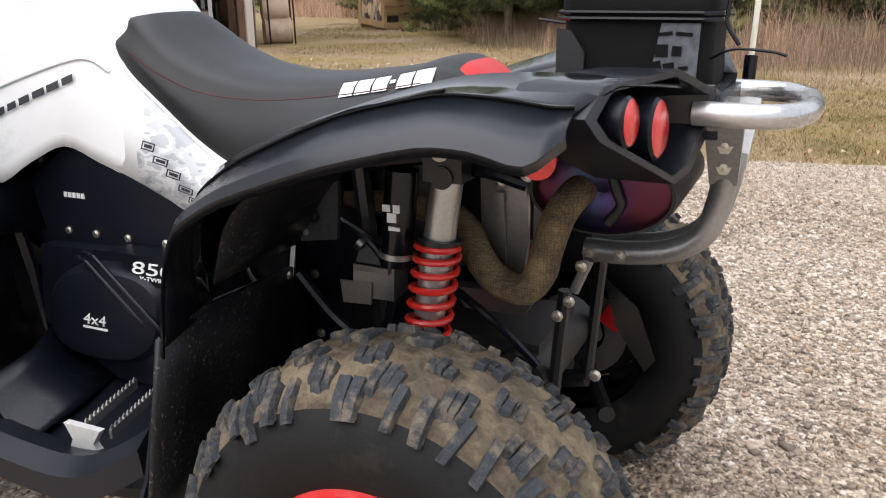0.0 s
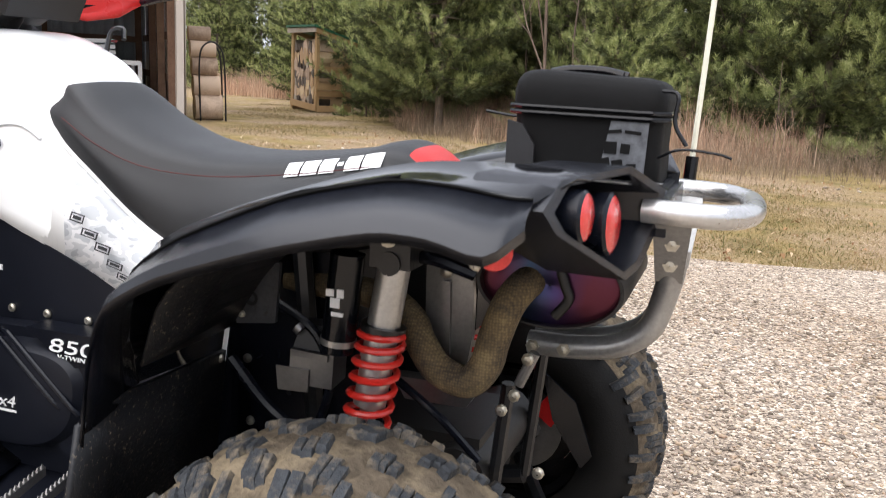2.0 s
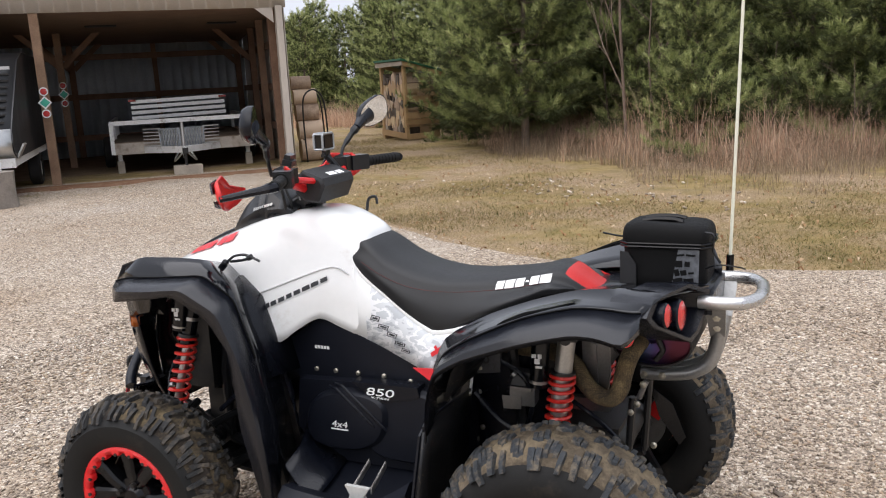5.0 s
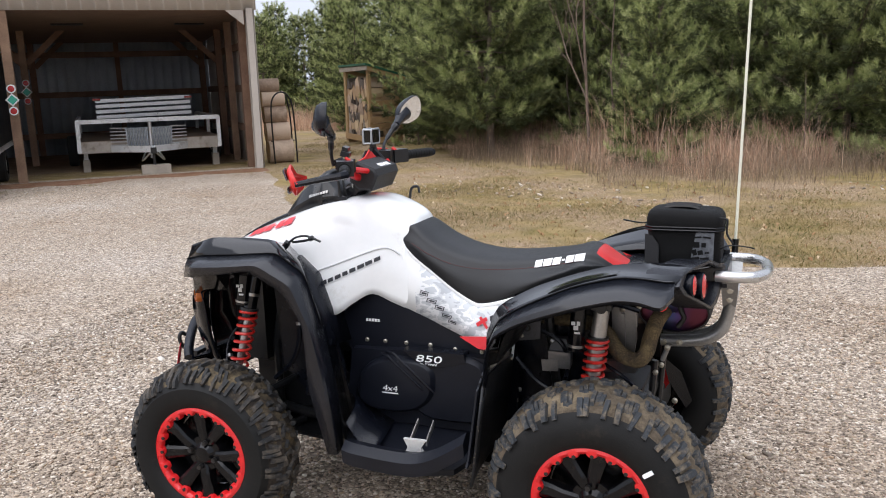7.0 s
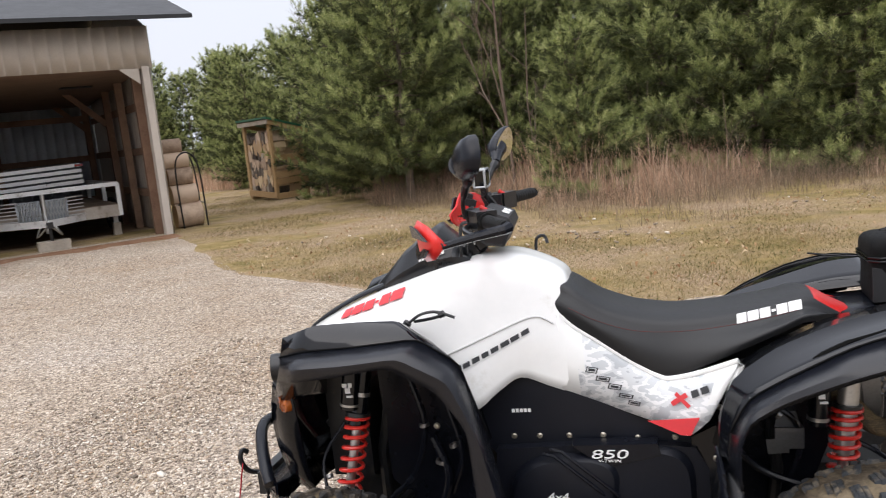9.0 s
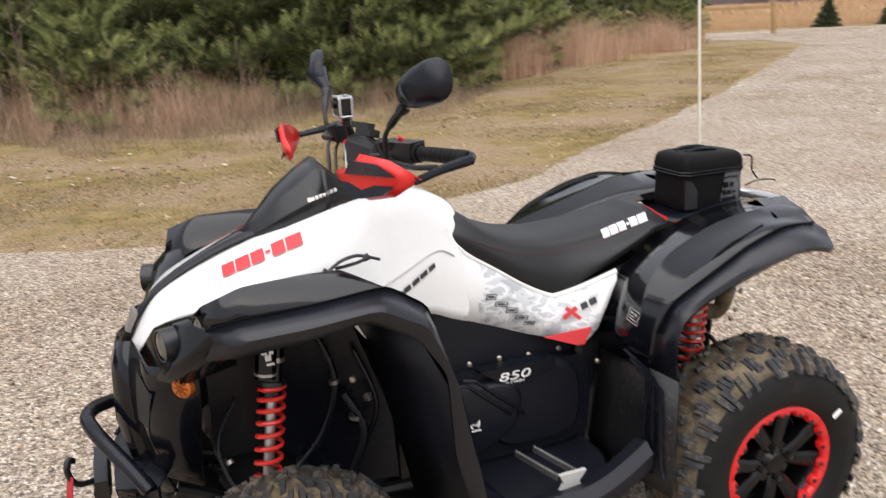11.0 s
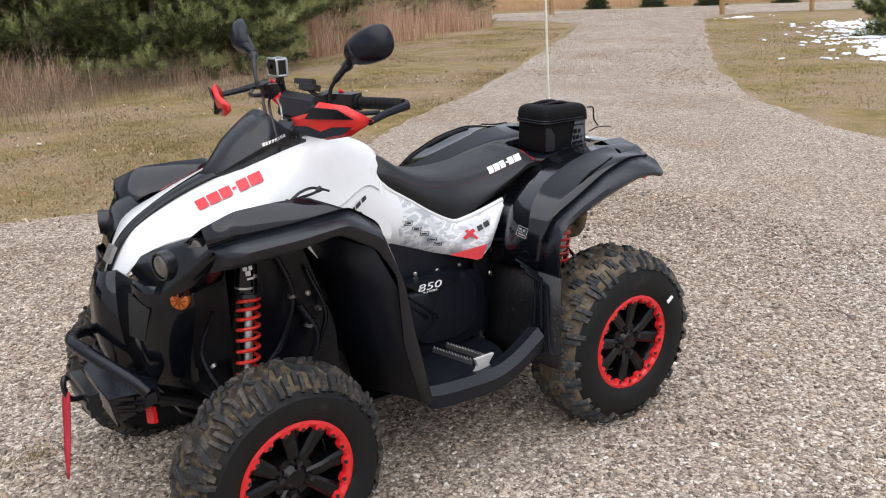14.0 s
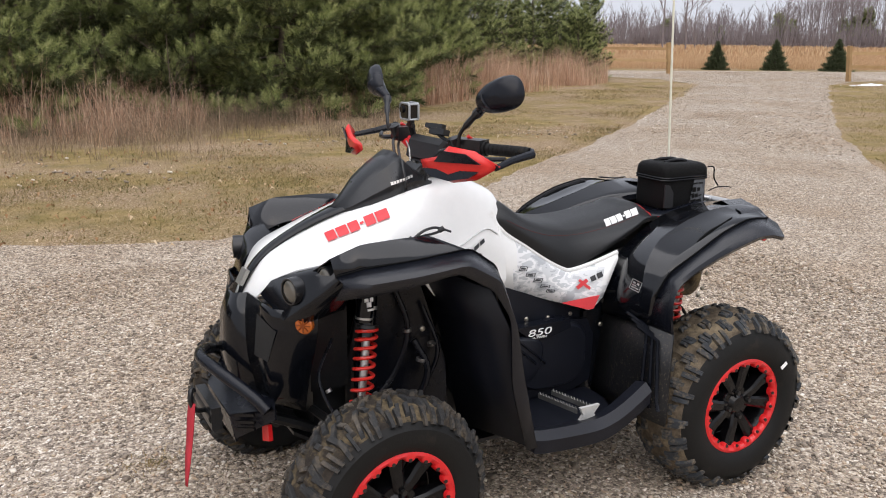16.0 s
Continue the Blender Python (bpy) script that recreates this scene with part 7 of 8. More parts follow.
for s in (-1, 1):
    shock(s, (.616, .240, .795), (.575, .262, .455), 0.30, 0.93, 9, 0.62, M_SILVER, rad=0.032, res=((.548, .250, .800), (.536, .252, .655)))
    shock(s, (-.600, .262, .842), (-.668, .330, .470), 0.36, 0.96, 8, 0.42, M_GLOSS, rad=0.030, res=((-.625, .292, .84), (-.640, .300, .735)))
    for xc, yin, yo in ((-.6475, .14, .44), (.6475, .14, .40)):
        for dz, dx, r in ((.40, .10, .014), (.24, .13, .017)):
            for e in (-1, 1):
                bm = BM()
                tube(bm, [F(s, xc + e * dx, yin, dz + .02), F(s, xc + e * .02, yo, dz + (-.01 if dz > .3 else .0))], r, 8)
                part("control_arm", bm, M_FRAME, atv)
        bm = BM()
        cyl(bm, F(s, xc, .10, .335), F(s, xc, yo + .04, .298), 0.014, n=12)
        for u, r in ((0.12, .045), (0.2, .040), (0.28, .045), (0.36, .034), (0.75, .034), (0.82, .042), (0.9, .04)):
            p, q = F(s, xc, .10, .335), F(s, xc, yo + .04, .298)
            cyl(bm, p.lerp(q, u - .03), p.lerp(q, u + .03), r * .85, r, n=16)
        part("drive_shaft", bm, M_FRAME, atv, "drive shaft with rubber boots")
        bm = BM()
        box(bm, F(s, xc, yo + .01, .315), (.07, .05, .22))
        kn = part("knuckle", bm, M_FRAME, atv, bevel=0.012)
        bm = BM()
        lathe(bm, [(0, .05), (0, .10), (.004, .10), (.004, .05)], F(s, xc, yo + .035, .296), V(0, s, 0), 32)
        part("brake_disc", bm, M_STEEL, kn)
        bm = BM()
        box(bm, F(s, xc + .08, yo + .03, .36), (.05, .05, .07), Euler((0, 0.6, 0)).to_matrix())
        part("brake_caliper", bm, M_REDPAINT if xc > 0 else M_FRAME, kn, "red brake caliper" if xc > 0 else "", bevel=0.008)
    bm = BM()
    slab(bm, [F(s, .735, .24, .50), F(s, .80, .26, .44), F(s, .84, .27, .33), F(s, .82, .27, .30), F(s, .76, .25, .40)], V(0, s * 0.008, 0))
    part("arm_guard", bm, M_GLOSS, atv, bevel=0.004)

for s in (-1, 1):
    bm = BM()
    box(bm, F(s, .616, .236, .825), (.06, .05, .075))
    mt = part("shock_mount", bm, M_FRAME, atv, bevel=0.008)
    bm = BM()
    lathe(bm, [(0, .014), (.004, .014), (.004, .009), (.010, .009), (.010, .004), (.006, .001)], F(s, .614, .262, .832), V(0, s, 0), 12)
    part("bolt", bm, M_ZINCBOLT, mt)

# -- frame, engine and side panels --
fr_ = None
for s in (-1, 1):
    for pts, r in ((smooth_path([F(s, -.86, .10, .40), F(s, -.60, .13, .30), F(s, -.2, .14, .27), F(s, .4, .14, .27), F(s, .74, .12, .34)], 4), .018),
                   (smooth_path([F(s, -.78, .11, .62), F(s, -.55, .14, .84), F(s, -.3, .12, .90), F(s, 0, .12, .72), F(s, .4, .15, .78), F(s, .70, .12, .83)], 4), .017),
                   ([F(s, .42, .15, .78), F(s, .45, .15, .5), F(s, .42, .14, .28)], .016), ([F(s, .74, .12, .34), F(s, .76, .12, .60)], .011),
                   ([F(s, -.55, .14, .84), F(s, -.62, .13, .55), F(s, -.62, .13, .30)], .016)):
        bm = BM()
        tube(bm, pts, r, 8)
        o = part("frame_tube" if fr_ else "frame", bm, M_FRAME, fr_ or atv, "" if fr_ else "black tubular steel frame")
        fr_ = fr_ or o
for nm, c, size, ry in (("engine_block", (-.02, 0, .47), (.52, .28, .36), 0), ("cylinder_head", (-.12, 0, .70), (.28, .2, .2), -.5), ("gearbox", (.50, 0, .40), (.30, .22, .14), 0), ("airbox", (.40, .02, .68), (.22, .2, .26), 0),
                        ("intake_box", (.56, .05, .74), (.22, .12, .2), 0), ("front_gearcase", (-.60, 0, .38), (.26, .2, .16), 0), ("radiator", (-.70, 0, .66), (.12, .34, .34), 0)):
    bm = BM()
    box(bm, V(*c), size, Euler((0, ry, 0)).to_matrix())
    part(nm, bm, M_FRAME, atv, bevel=0.02)
bm = BM()
lathe(bm, [(-.14, .001), (-.14, .07), (-.12, .09), (.12, .09), (.14, .07), (.14, .001)], V(-.35, 0, .62), (0, 1, 0), 24)
part("fan_shroud", bm, M_FRAME, atv)
for s in (-1, 1):
    bm = BM()
    slab(bm, [F(s, .27, .130, .74), F(s, .56, .130, .80), F(s, .58, .130, .56), F(s, .50, .130, .36), F(s, .40, .130, .27), F(s, .27, .130, .27)], V(0, -s * .006, 0))
    ip_ = part("inner_panel", bm, M_MATT, atv, "black inner wheelhouse panel", bevel=0.002)
    for x_, z_ in ((.315, .66), (.312, .57), (.318, .46), (.36, .42), (.40, .36), (.345, .34)):
        bm = BM()
        lathe(bm, [(0, .008), (.004, .008), (.006, .005), (.007, .001)], F(s, x_, .130, z_), V(0, s, 0), 8)
        part("bolt", bm, M_ZINCBOLT, ip_)
# small bright rings added on the hoses to stand for glints
for c_, ax_, r_ in (((-.382, -.229, .60), (.3, 0, -1), .011), ((-.462, -.220, .655), (.1, -.1, -1), .012), ((-.420, -.232, .555), (-.2, 0, -1), .014), ((-.738, -.262, .525), (.4, -.6, -1), .008), ((.452, -.208, .665), (.7, 0, -.6), .010)):
    bm = BM()
    lathe(bm, [(-.005, r_ - .002), (-.005, r_ + .002), (.005, r_ + .002), (.005, r_ - .002)], V(*c_), V(*ax_), 14)
    part("hose_clamp", bm, M_STEEL, atv, "bright ring added for a glint on the hoses")
bm = BM()
slab(bm, [V(.418, -.2185, .604), V(.474, -.2165, .604), V(.472, -.2165, .568), V(.422, -.2185, .566)], V(0, -.003, 0))
part("heat_plate", bm, M_STEEL, atv, "bright alloy plate on the regulator box", bevel=0.001)
bm = BM()
box(bm, V(.62, -.02, .455), (.20, .20, .09))
gc_ = part("gear_case", bm, M_DARKSTEEL, atv, "grimy cast rear gearcase", bevel=0.015)
bm = BM()
cyl(bm, V(.69, -.15, .44), V(.69, .15, .44), .052, n=20)
part("output_flange", bm, M_DARKSTEEL, gc_, bevel=0.006)
bm = BM()
box(bm, V(.472, -.185, .604), (.070, .06, .054), Euler((0, 0.04, 0.1)).to_matrix())
rg_ = part("regulator_box", bm, M_STEEL, atv, "scuffed alloy box beside the shock", bevel=0.010, segs=3)
bm = BM()
box(bm, V(.470, -.182, .6505), (.062, .05, .038), Euler((0, 0.04, 0.1)).to_matrix(), taper=.72)
part("cap", bm, M_FRAME, rg_, bevel=0.006)
bm = BM()
beam(bm, V(.442, -.217, .628), V(.504, -.217, .626), .004, .010)
part("clip", bm, M_STEEL, rg_, "alloy clip", bevel=0.0015)
bm = BM()
slab(bm, [V(.342, -.215, .754), V(.419, -.215, .762), V(.412, -.215, .668), V(.344, -.215, .658)], V(0, .008, 0))
bp_ = part("bracket_plate", bm, M_DARKALLOY, atv, "dull grey bracket plate", bevel=0.003)
bm = BM()
lathe(bm, [(0, .007), (.003, .012), (.003, .007)], V(.372, -.216, .703), V(0, -1, 0), 16)
part("grommet", bm, M_FRAME, bp_)
for z in (.745, .675):
    bm = BM()
    lathe(bm, [(0, .006), (.004, .005), (.005, .001)], V(.355, -.216, z), V(0, -1, 0), 8)
    part("bolt", bm, M_ZINCBOLT, bp_)
# thin bright slab added where a pale patch shows under the fender
bm = BM()
slab(bm, [V(.499, -.235, .843), V(.522, -.235, .868), V(.612, -.235, .880), V(.629, -.235, .866), V(.609, -.235, .85)], V(0, .004, 0))
part("heat_foil", bm, M_BUMPLOOP, atv, "thin bright plate added for a pale patch under the fender", bevel=0.001)
bm = BM()
slab(bm, [V(.58, -.14, .588), V(.70, -.14, .592), V(.712, -.14, .575), V(.70, -.14, .556), V(.60, -.14, .554)], V(0, .03, 0))
part("gearcase_cover", bm, M_STEEL, atv, "bright cast alloy gearcase cover", bevel=0.006)
bm = BM()
slab(bm, [V(.322, -.213, .648), V(.331, -.213, .650), V(.326, -.213, .618), V(.323, -.213, .592), V(.314, -.213, .594)], V(0, .001, 0))
part("cable_tag", bm, M_WHITEMARK, atv, "pale cable tag")
bm = BM()
tube(bm, [V(.808, -.17, .671), V(.787, -.17, .619)], .008, 10)
part("link", bm, M_STEEL, atv, "bright metal link")
for pts, r in (([(.33, -.21, .60), (.40, -.20, .52), (.50, -.21, .48), (.58, -.2, .46)], .012), ([(-.44, -.22, .62), (-.40, -.24, .52), (-.44, -.23, .40)], .014), ([(-.70, -.20, .66), (-.76, -.24, .56), (-.72, -.30, .44), (-.66, -.36, .40)], .006),
               ([(.60, -.2, .79), (.66, -.22, .80), (.72, -.2, .78)], .012), ([(-.50, -.20, .80), (-.46, -.22, .66), (-.50, -.21, .52), (-.58, -.22, .44)], .011), ([(-.40, -.20, .72), (-.36, -.23, .58), (-.40, -.22, .46)], .009),
               ([(.40, -.2, .70), (.48, -.21, .66), (.50, -.20, .58), (.47, -.2, .48)], .009), ([(.60, -.18, .60), (.68, -.20, .56), (.74, -.19, .50)], .008)):
    bm = BM()
    tube(bm, smooth_path(pts, 5), r * .8, 8)
    part("hose", bm, M_MATT, atv)
for p in [(.325, -.222, .690), (.322, -.222, .655), (.318, -.222, .60), (.72, -.20, .792), (.83, -.19, .50), (.78, -.2, .44), (-.42, -.24, .66), (.805, -.20, .67), (.789, -.20, .614), (.772, -.2, .589), (.298, -.212, .552)]:
    bm = BM()
    lathe(bm, [(0, .009), (.004, .009), (.007, .006), (.008, .001)], V(*p), V(0, -1, 0), 8)
    part("bolt", bm, M_ZINCBOLT, atv)

panels = {}
for s in (-1, 1):
    bm = BM()
    slab(bm, [F(s, -.318, .165, .690), F(s, -.205, .165, .766), F(s, -.17, .165, .764), F(s, .12, .165, .648), F(s, .25, .165, .598), F(s, .26, .165, .55), F(s, -.28, .165, .55), F(s, -.335, .165, .62)], V(0, -s * 0.08, 0))
    part("knee_panel", bm, M_COVER, atv, "black knee panel", bevel=0.014, segs=3)
    bm = BM()
    slab(bm, [F(s, -.27, .200, .575), F(s, .10, .200, .590), F(s, .25, .200, .575), F(s, .29, .200, .50), F(s, .29, .200, .35), F(s, .2, .200, .32), F(s, -.22, .200, .32), F(s, -.29, .200, .42)], V(0, -s * 0.10, 0))
    pn = part("engine_cover", bm, M_COVER, atv, "moulded black engine side cover", bevel=0.014, segs=3)
    bm = BM()
    rows_ = []
    for d_, k_ in ((.185, 1.10), (.222, 1.06), (.236, .96), (.240, .80)):
        rows_.append([F(s, -.095 + .135 * k_ * math.copysign(abs(math.cos(q)) ** .75, math.cos(q)) + .03 * math.sin(q), d_, .465 + .092 * k_ * math.copysign(abs(math.sin(q)) ** .8, math.sin(q))) for q in [i * math.tau / 40 for i in range(40)]])
    loft(bm, rows_, True)
    bm.faces.new(list(bm.verts)[-40:])
    part("clutch_cover", bm, M_COVER, pn, angle=30)
    bm = BM()
    rows_ = []
    for d_, k_ in ((.16, 1.04), (.205, 1.0), (.222, .90)):
        rows_.append([F(s, .10 + .145 * k_ * math.copysign(abs(math.cos(q)) ** .6, math.cos(q)), d_, .465 + .118 * k_ * math.copysign(abs(math.sin(q)) ** .6, math.sin(q))) for q in [i * math.tau / 40 for i in range(40)]])
    loft(bm, rows_, True)
    bm.faces.new(list(bm.verts)[-40:])
    part("drive_cover", bm, M_COVER, pn, angle=30)
    bm = BM()
    slab(bm, [F(s, -.065, .226, .594), F(s, .155, .226, .596), F(s, .162, .226, .566), F(s, .02, .226, .532)], V(0, -s * 0.05, 0))
    panels[s] = part("name_plate", bm, M_MATT, pn, bevel=0.004)
    for q0, q1 in (((-.092, .584), (.040, .470)), ((-.112, .572), (.002, .474))):
        bm = BM()
        tube(bm, [F(s, q0[0] - .03, .232, q0[1] + .002), F(s, q0[0], .240, q0[1]), F(s, q1[0], .241, q1[1]), F(s, q1[0] + .01, .236, q1[1] - .012)], .005, 8)
        part("cover_rib", bm, M_MATT, pn)
    for x in (-.225, -.155, -.075, .015, .105, .20):
        bm = BM()
        z = .600 if x < .1 else .592
        lathe(bm, [(0, .008), (.003, .008), (.006, .005), (.006, .001)], F(s, x, .166, z), V(0, s, 0), 10)
        part("bolt", bm, M_ZINCBOLT, atv)
    # footwell
    bm = BM()
    slab(bm, [F(s, -.24, .19, .315), F(s, -.14, .455, .300), F(s, .10, .460, .285), F(s, .20, .455, .300), F(s, .26, .30, .315), F(s, .26, .19, .315)], V(0, 0, -.018))
    fw = part("footwell", bm, M_COVER, atv, "black plastic footwell", bevel=0.006)
    bm = BM()
    rl_ = [(-.165, .478, .335), (-.12, .486, .330), (0.0, .494, .326), (.085, .498, .330), (.150, .502, .352), (.210, .506, .388), (.262, .508, .424)]
    net = []
    for x, y, z in rl_:
        net.append([F(s, x, y - .055, z - .03), F(s, x, y - .052, z + .012), F(s, x, y - .004, z + .026), F(s, x, y + .026, z + .004), F(s, x, y + .020, z - .042)])
    loft(bm, smooth_rows(net, 3), True, True)
    part("nerf_rail", bm, M_COVER, fw, "scuffed black outer foot rail", angle=30)
    for dx in (0.0, .055):
        bm = BM()
        a, b = F(s, .005 + dx, .27, .362), F(s, .045 + dx, .43, .362)
        beam(bm, a, b, .005, .016)
        nn = 13
        for k in range(nn):
            p = a.lerp(b, (k + 0.5) / nn) + V(0, 0, .008)
            box(bm, p + V(0, 0, .003), (.005, .008, .008), None, 0.3)
        part("peg_bar", bm, M_SILVER, fw, "toothed alloy foot peg")
    bm = BM()
    slab(bm, [F(s, .035, .445, .335), F(s, .105, .445, .335), F(s, .092, .448, .358), F(s, .112, .45, .386), F(s, .035, .45, .386), F(s, .048, .448, .358)], V(0, s * 0.012, 0))
    part("peg_end", bm, M_PEG, fw, "bright foot peg end plate", bevel=0.003)
    bm = BM()
    loft(bm, smooth_rows([[F(s, -.26, .20, .42), F(s, -.22, .30, .40), F(s, -.18, .44, .40)], [F(s, -.20, .20, .36), F(s, -.16, .3, .345), F(s, -.13, .44, .335)], [F(s, -.12, .20, .32), F(s, -.10, .3, .315), F(s, -.08, .44, .31)]], 3))
    part("toe_guard", bm, M_MATT, fw, solid=0.006)
    # panel behind the engine cover
    bm = BM()
    slab(bm, [F(s, .24, .19, .60), F(s, .34, .215, .66), F(s, .33, .22, .30), F(s, .24, .19, .31)], V(0, -s * 0.02, 0))
    part("rear_side_cover", bm, M_GLOSS, atv, bevel=0.006)

# -- nose --
bm = BM()
nz = [[V(-.915, -.075, .80), V(-.945, -.03, .79), V(-.945, .03, .79), V(-.915, .075, .80)],
      [V(-.925, -.10, .73), V(-.968, -.04, .72), V(-.968, .04, .72), V(-.925, .10, .73)],
      [V(-.925, -.12, .62), V(-.975, -.05, .60), V(-.975, .05, .60), V(-.925, .12, .62)],
      [V(-.90, -.13, .50), V(-.95, -.06, .48), V(-.95, .06, .48), V(-.90, .13, .50)],
      [V(-.86, -.12, .40), V(-.90, -.06, .38), V(-.90, .06, .38), V(-.86, .12, .40)]]
loft(bm, nz)
cheeks = {}
part("nose_panel", bm, M_GLOSS, atv, "glossy black nose panel", bevel=0.012, solid=0.005)
bm = BM()
slab(bm, [V(-.80, -.11, .33), V(-.80, .11, .33), V(-.62, .17, .235), V(-.62, -.17, .235)], V(0, 0, .012))
part("skid_plate", bm, M_FRAME, atv)
bm = BM()
slab(bm, [V(-.64, -.20, .235), V(-.64, .20, .235), V(-.25, .24, .225), V(.30, .24, .225), V(.70, .16, .26), V(.70, -.16, .26), V(.30, -.24, .225), V(-.25, -.24, .225)], V(0, 0, .012))
part("belly_plate", bm, M_FRAME, atv)
for s in (-1, 1):
    bm = BM()
    loft(bm, smooth_rows([[F(s, -.915, .07, .80), F(s, -.89, .23, .79), F(s, -.79, .335, .79)], [F(s, -.930, .10, .73), F(s, -.893, .25, .715), F(s, -.79, .315, .70)], [F(s, -.932, .115, .62), F(s, -.90, .225, .60), F(s, -.80, .275, .58)], [F(s, -.91, .13, .50), F(s, -.88, .20, .49), F(s, -.80, .23, .46)]], 3))
    ck = part("cheek_panel", bm, M_GLOSS, atv, solid=0.005, angle=50)
    cheeks[s] = ck
    # lamps
    hb = ck
    for c, r in ((F(s, -.850, .283, .850), .034), (F(s, -.772, .352, .895), .030)):
        ax = V(-1, s * 0.28, 0).normalized()
        bm = BM()
        lathe(bm, [(-.10, r * 1.0), (-.01, r * 1.12), (.006, r * 1.10), (.006, r * 0.97)], c, ax, 28)
        h_ = part("lamp_shell", bm, M_HOOD, hb)
        bm = BM()
        lathe(bm, [(.0, r * 0.98), (.005, r * 0.85), (.009, r * 0.45), (.010, .001)], c, ax, 28)
        part("headlamp_lens", bm, M_CLEAR, h_, "clear round headlamp lens")
    bm = BM()
    lathe(bm, [(-.02, .026), (.002, .026), (.005, .023), (.007, .001)], F(s, -.824, .312, .757), V(-.70, s * 0.70, 0), 28)
    ind = part("indicator", bm, M_AMBER, atv, "round amber marker lamp")
    bm = BM()
    u_ = V(s * .70, .70, 0).normalized()
    c_ = F(s, -.824, .312, .757) + V(-.70, s * .70, 0).normalized() * .0065
    for k in range(4):
        q_ = u_ * math.cos(k * math.pi / 4) + V(0, 0, 1) * math.sin(k * math.pi / 4)
        tube(bm, [c_ - q_ * .021, c_, c_ + q_ * .021], [.0022, .0030, .0022], 5)
    part("lens_rib", bm, M_REFLEX, ind)

# front bumper, winch and strap
bm = BM()
tube(bm, smooth_path([V(-.922, -.262, .500), V(-.945, -.232, .528), V(-.988, -.155, .560), V(-1.025, -.075, .584), V(-1.042, 0, .592), V(-1.025, .075, .584), V(-.988, .155, .560), V(-.945, .232, .528), V(-.922, .262, .500)], 5), 0.0185, 14)
fb = part("front_bumper", bm, M_MATT, atv, "black tubular front bumper")
for s in (-1, 1):
    bm = BM()
    slab(bm, [F(s, -.905, .27, .505), F(s, -.905, .27, .47), F(s, -.985, .13, .37), F(s, -1.0, .13, .45)], V(.006, -s * .004, 0))
    pl = part("side_plate", bm, M_MATT, fb, bevel=0.003)
    for k in range(3):
        bm = BM()
        p, q = F(s, -.983, .160, .460 - .022 * k), F(s, -.945, .225, .478 - .022 * k)
        beam(bm, p + V(-.006, 0, 0), q + V(-.006, 0, 0), .008, .008)
        part("vent_slot", bm, M_RIM, pl)
    bm = BM()
    slab(bm, [F(s, -.903, .168, .416), F(s, -.893, .197, .424), F(s, -.891, .197, .372), F(s, -.903, .170, .366)], V(-.012, 0, 0))
    part("tow_hook", bm, M_REDPAINT, fb, "red tow hook", bevel=0.003)
bm = BM()
slab(bm, [V(-1.0, -.13, .45), V(-1.0, .13, .45), V(-.985, .13, .36), V(-.985, -.13, .36)], V(.008, 0, 0))
slab(bm, [V(-.905, -.27, .505), V(-1.0, -.13, .452), V(-1.0, .13, .452), V(-.905, .27, .505), V(-.88, .2, .5), V(-.88, -.2, .5)], V(0, 0, -.006))
part("winch_plate", bm, M_MATT, fb, "black steel winch plate", bevel=0.003)
wn = BM()
cyl(wn, V(-1.03, -.09, .43), V(-1.03, .09, .43), .022, n=14)
box(wn, V(-1.03, 0, .43), (.03, .2, .07))
part("fairlead", wn, M_FRAME, fb, bevel=0.006)
bm = BM()
tube(bm, smooth_path([V(-1.05, -.04, .44), V(-1.085, -.075, .46), V(-1.10, -.09, .50), V(-1.095, -.085, .53), V(-1.085, -.07, .52)], 4), 0.008, 8)
part("winch_hook", bm, M_FRAME, fb, "black winch hook")
bm = BM()
st_ = [(-1.098, -.088, .492, .014), (-1.106, -.095, .45, .016), (-1.115, -.105, .39, .014), (-1.128, -.125, .33, .012), (-1.14, -.145, .262, .004)]
loft(bm, smooth_rows([[V(x + w * .5, y - w, z), V(x - w * .3, y + w, z)] for x, y, z, w in st_], 3))
part("pull_strap", bm, M_STRAP, fb, "frayed red webbing pull strap", solid=0.003)

# -- handlebar --
bm = BM()
cyl(bm, V(-.36, 0, 1.04), V(-.268, 0, 1.150), .022, n=14)
box(bm, V(-.275, 0, 1.135), (.06, .13, .04), Euler((0, -0.5, 0)).to_matrix())
part("steering_stem", bm, M_FRAME, atv, bevel=0.006)
bm = BM()
tube(bm, smooth_path([V(-.182, -.40, 1.207), V(-.245, -.255, 1.207), V(-.268, -.17, 1.185), V(-.270, -.07, 1.155), V(-.270, 0, 1.152), V(-.270, .07, 1.155), V(-.268, .17, 1.185), V(-.245, .255, 1.207), V(-.182, .40, 1.207)], 6), 0.0135, 12)
hbar = part("handlebar", bm, M_REDPAINT, atv, "red tapered handlebar")
bm = BM()
for i in range(1):
    pr = [(-.052, .024), (-.040, .048), (.034, .046), (.050, .026), (.044, -.034), (-.006, -.046), (-.046, -.030)]
    rowsp = []
    for y, k in ((-.100, .80), (-.094, .98), (.099, .98), (.105, .80)):
        rowsp.append([V(-.252, y, 1.160) + Euler((0, 0.35, 0)).to_matrix() @ V(a * k, 0, b * k) for a, b in pr])
    loft(bm, rowsp, True, True)
pad = part("bar_pad", bm, M_VINYL2, hbar, "black padded crossbar cover", angle=30, bevel=0.006)
bm = BM()
tube(bm, [V(-.262, -.155, 1.195), V(-.235, -.10, 1.185), V(-.235, .10, 1.185), V(-.262, .155, 1.195)], 0.010, 8)
part("crossbar", bm, M_REDPAINT, hbar)
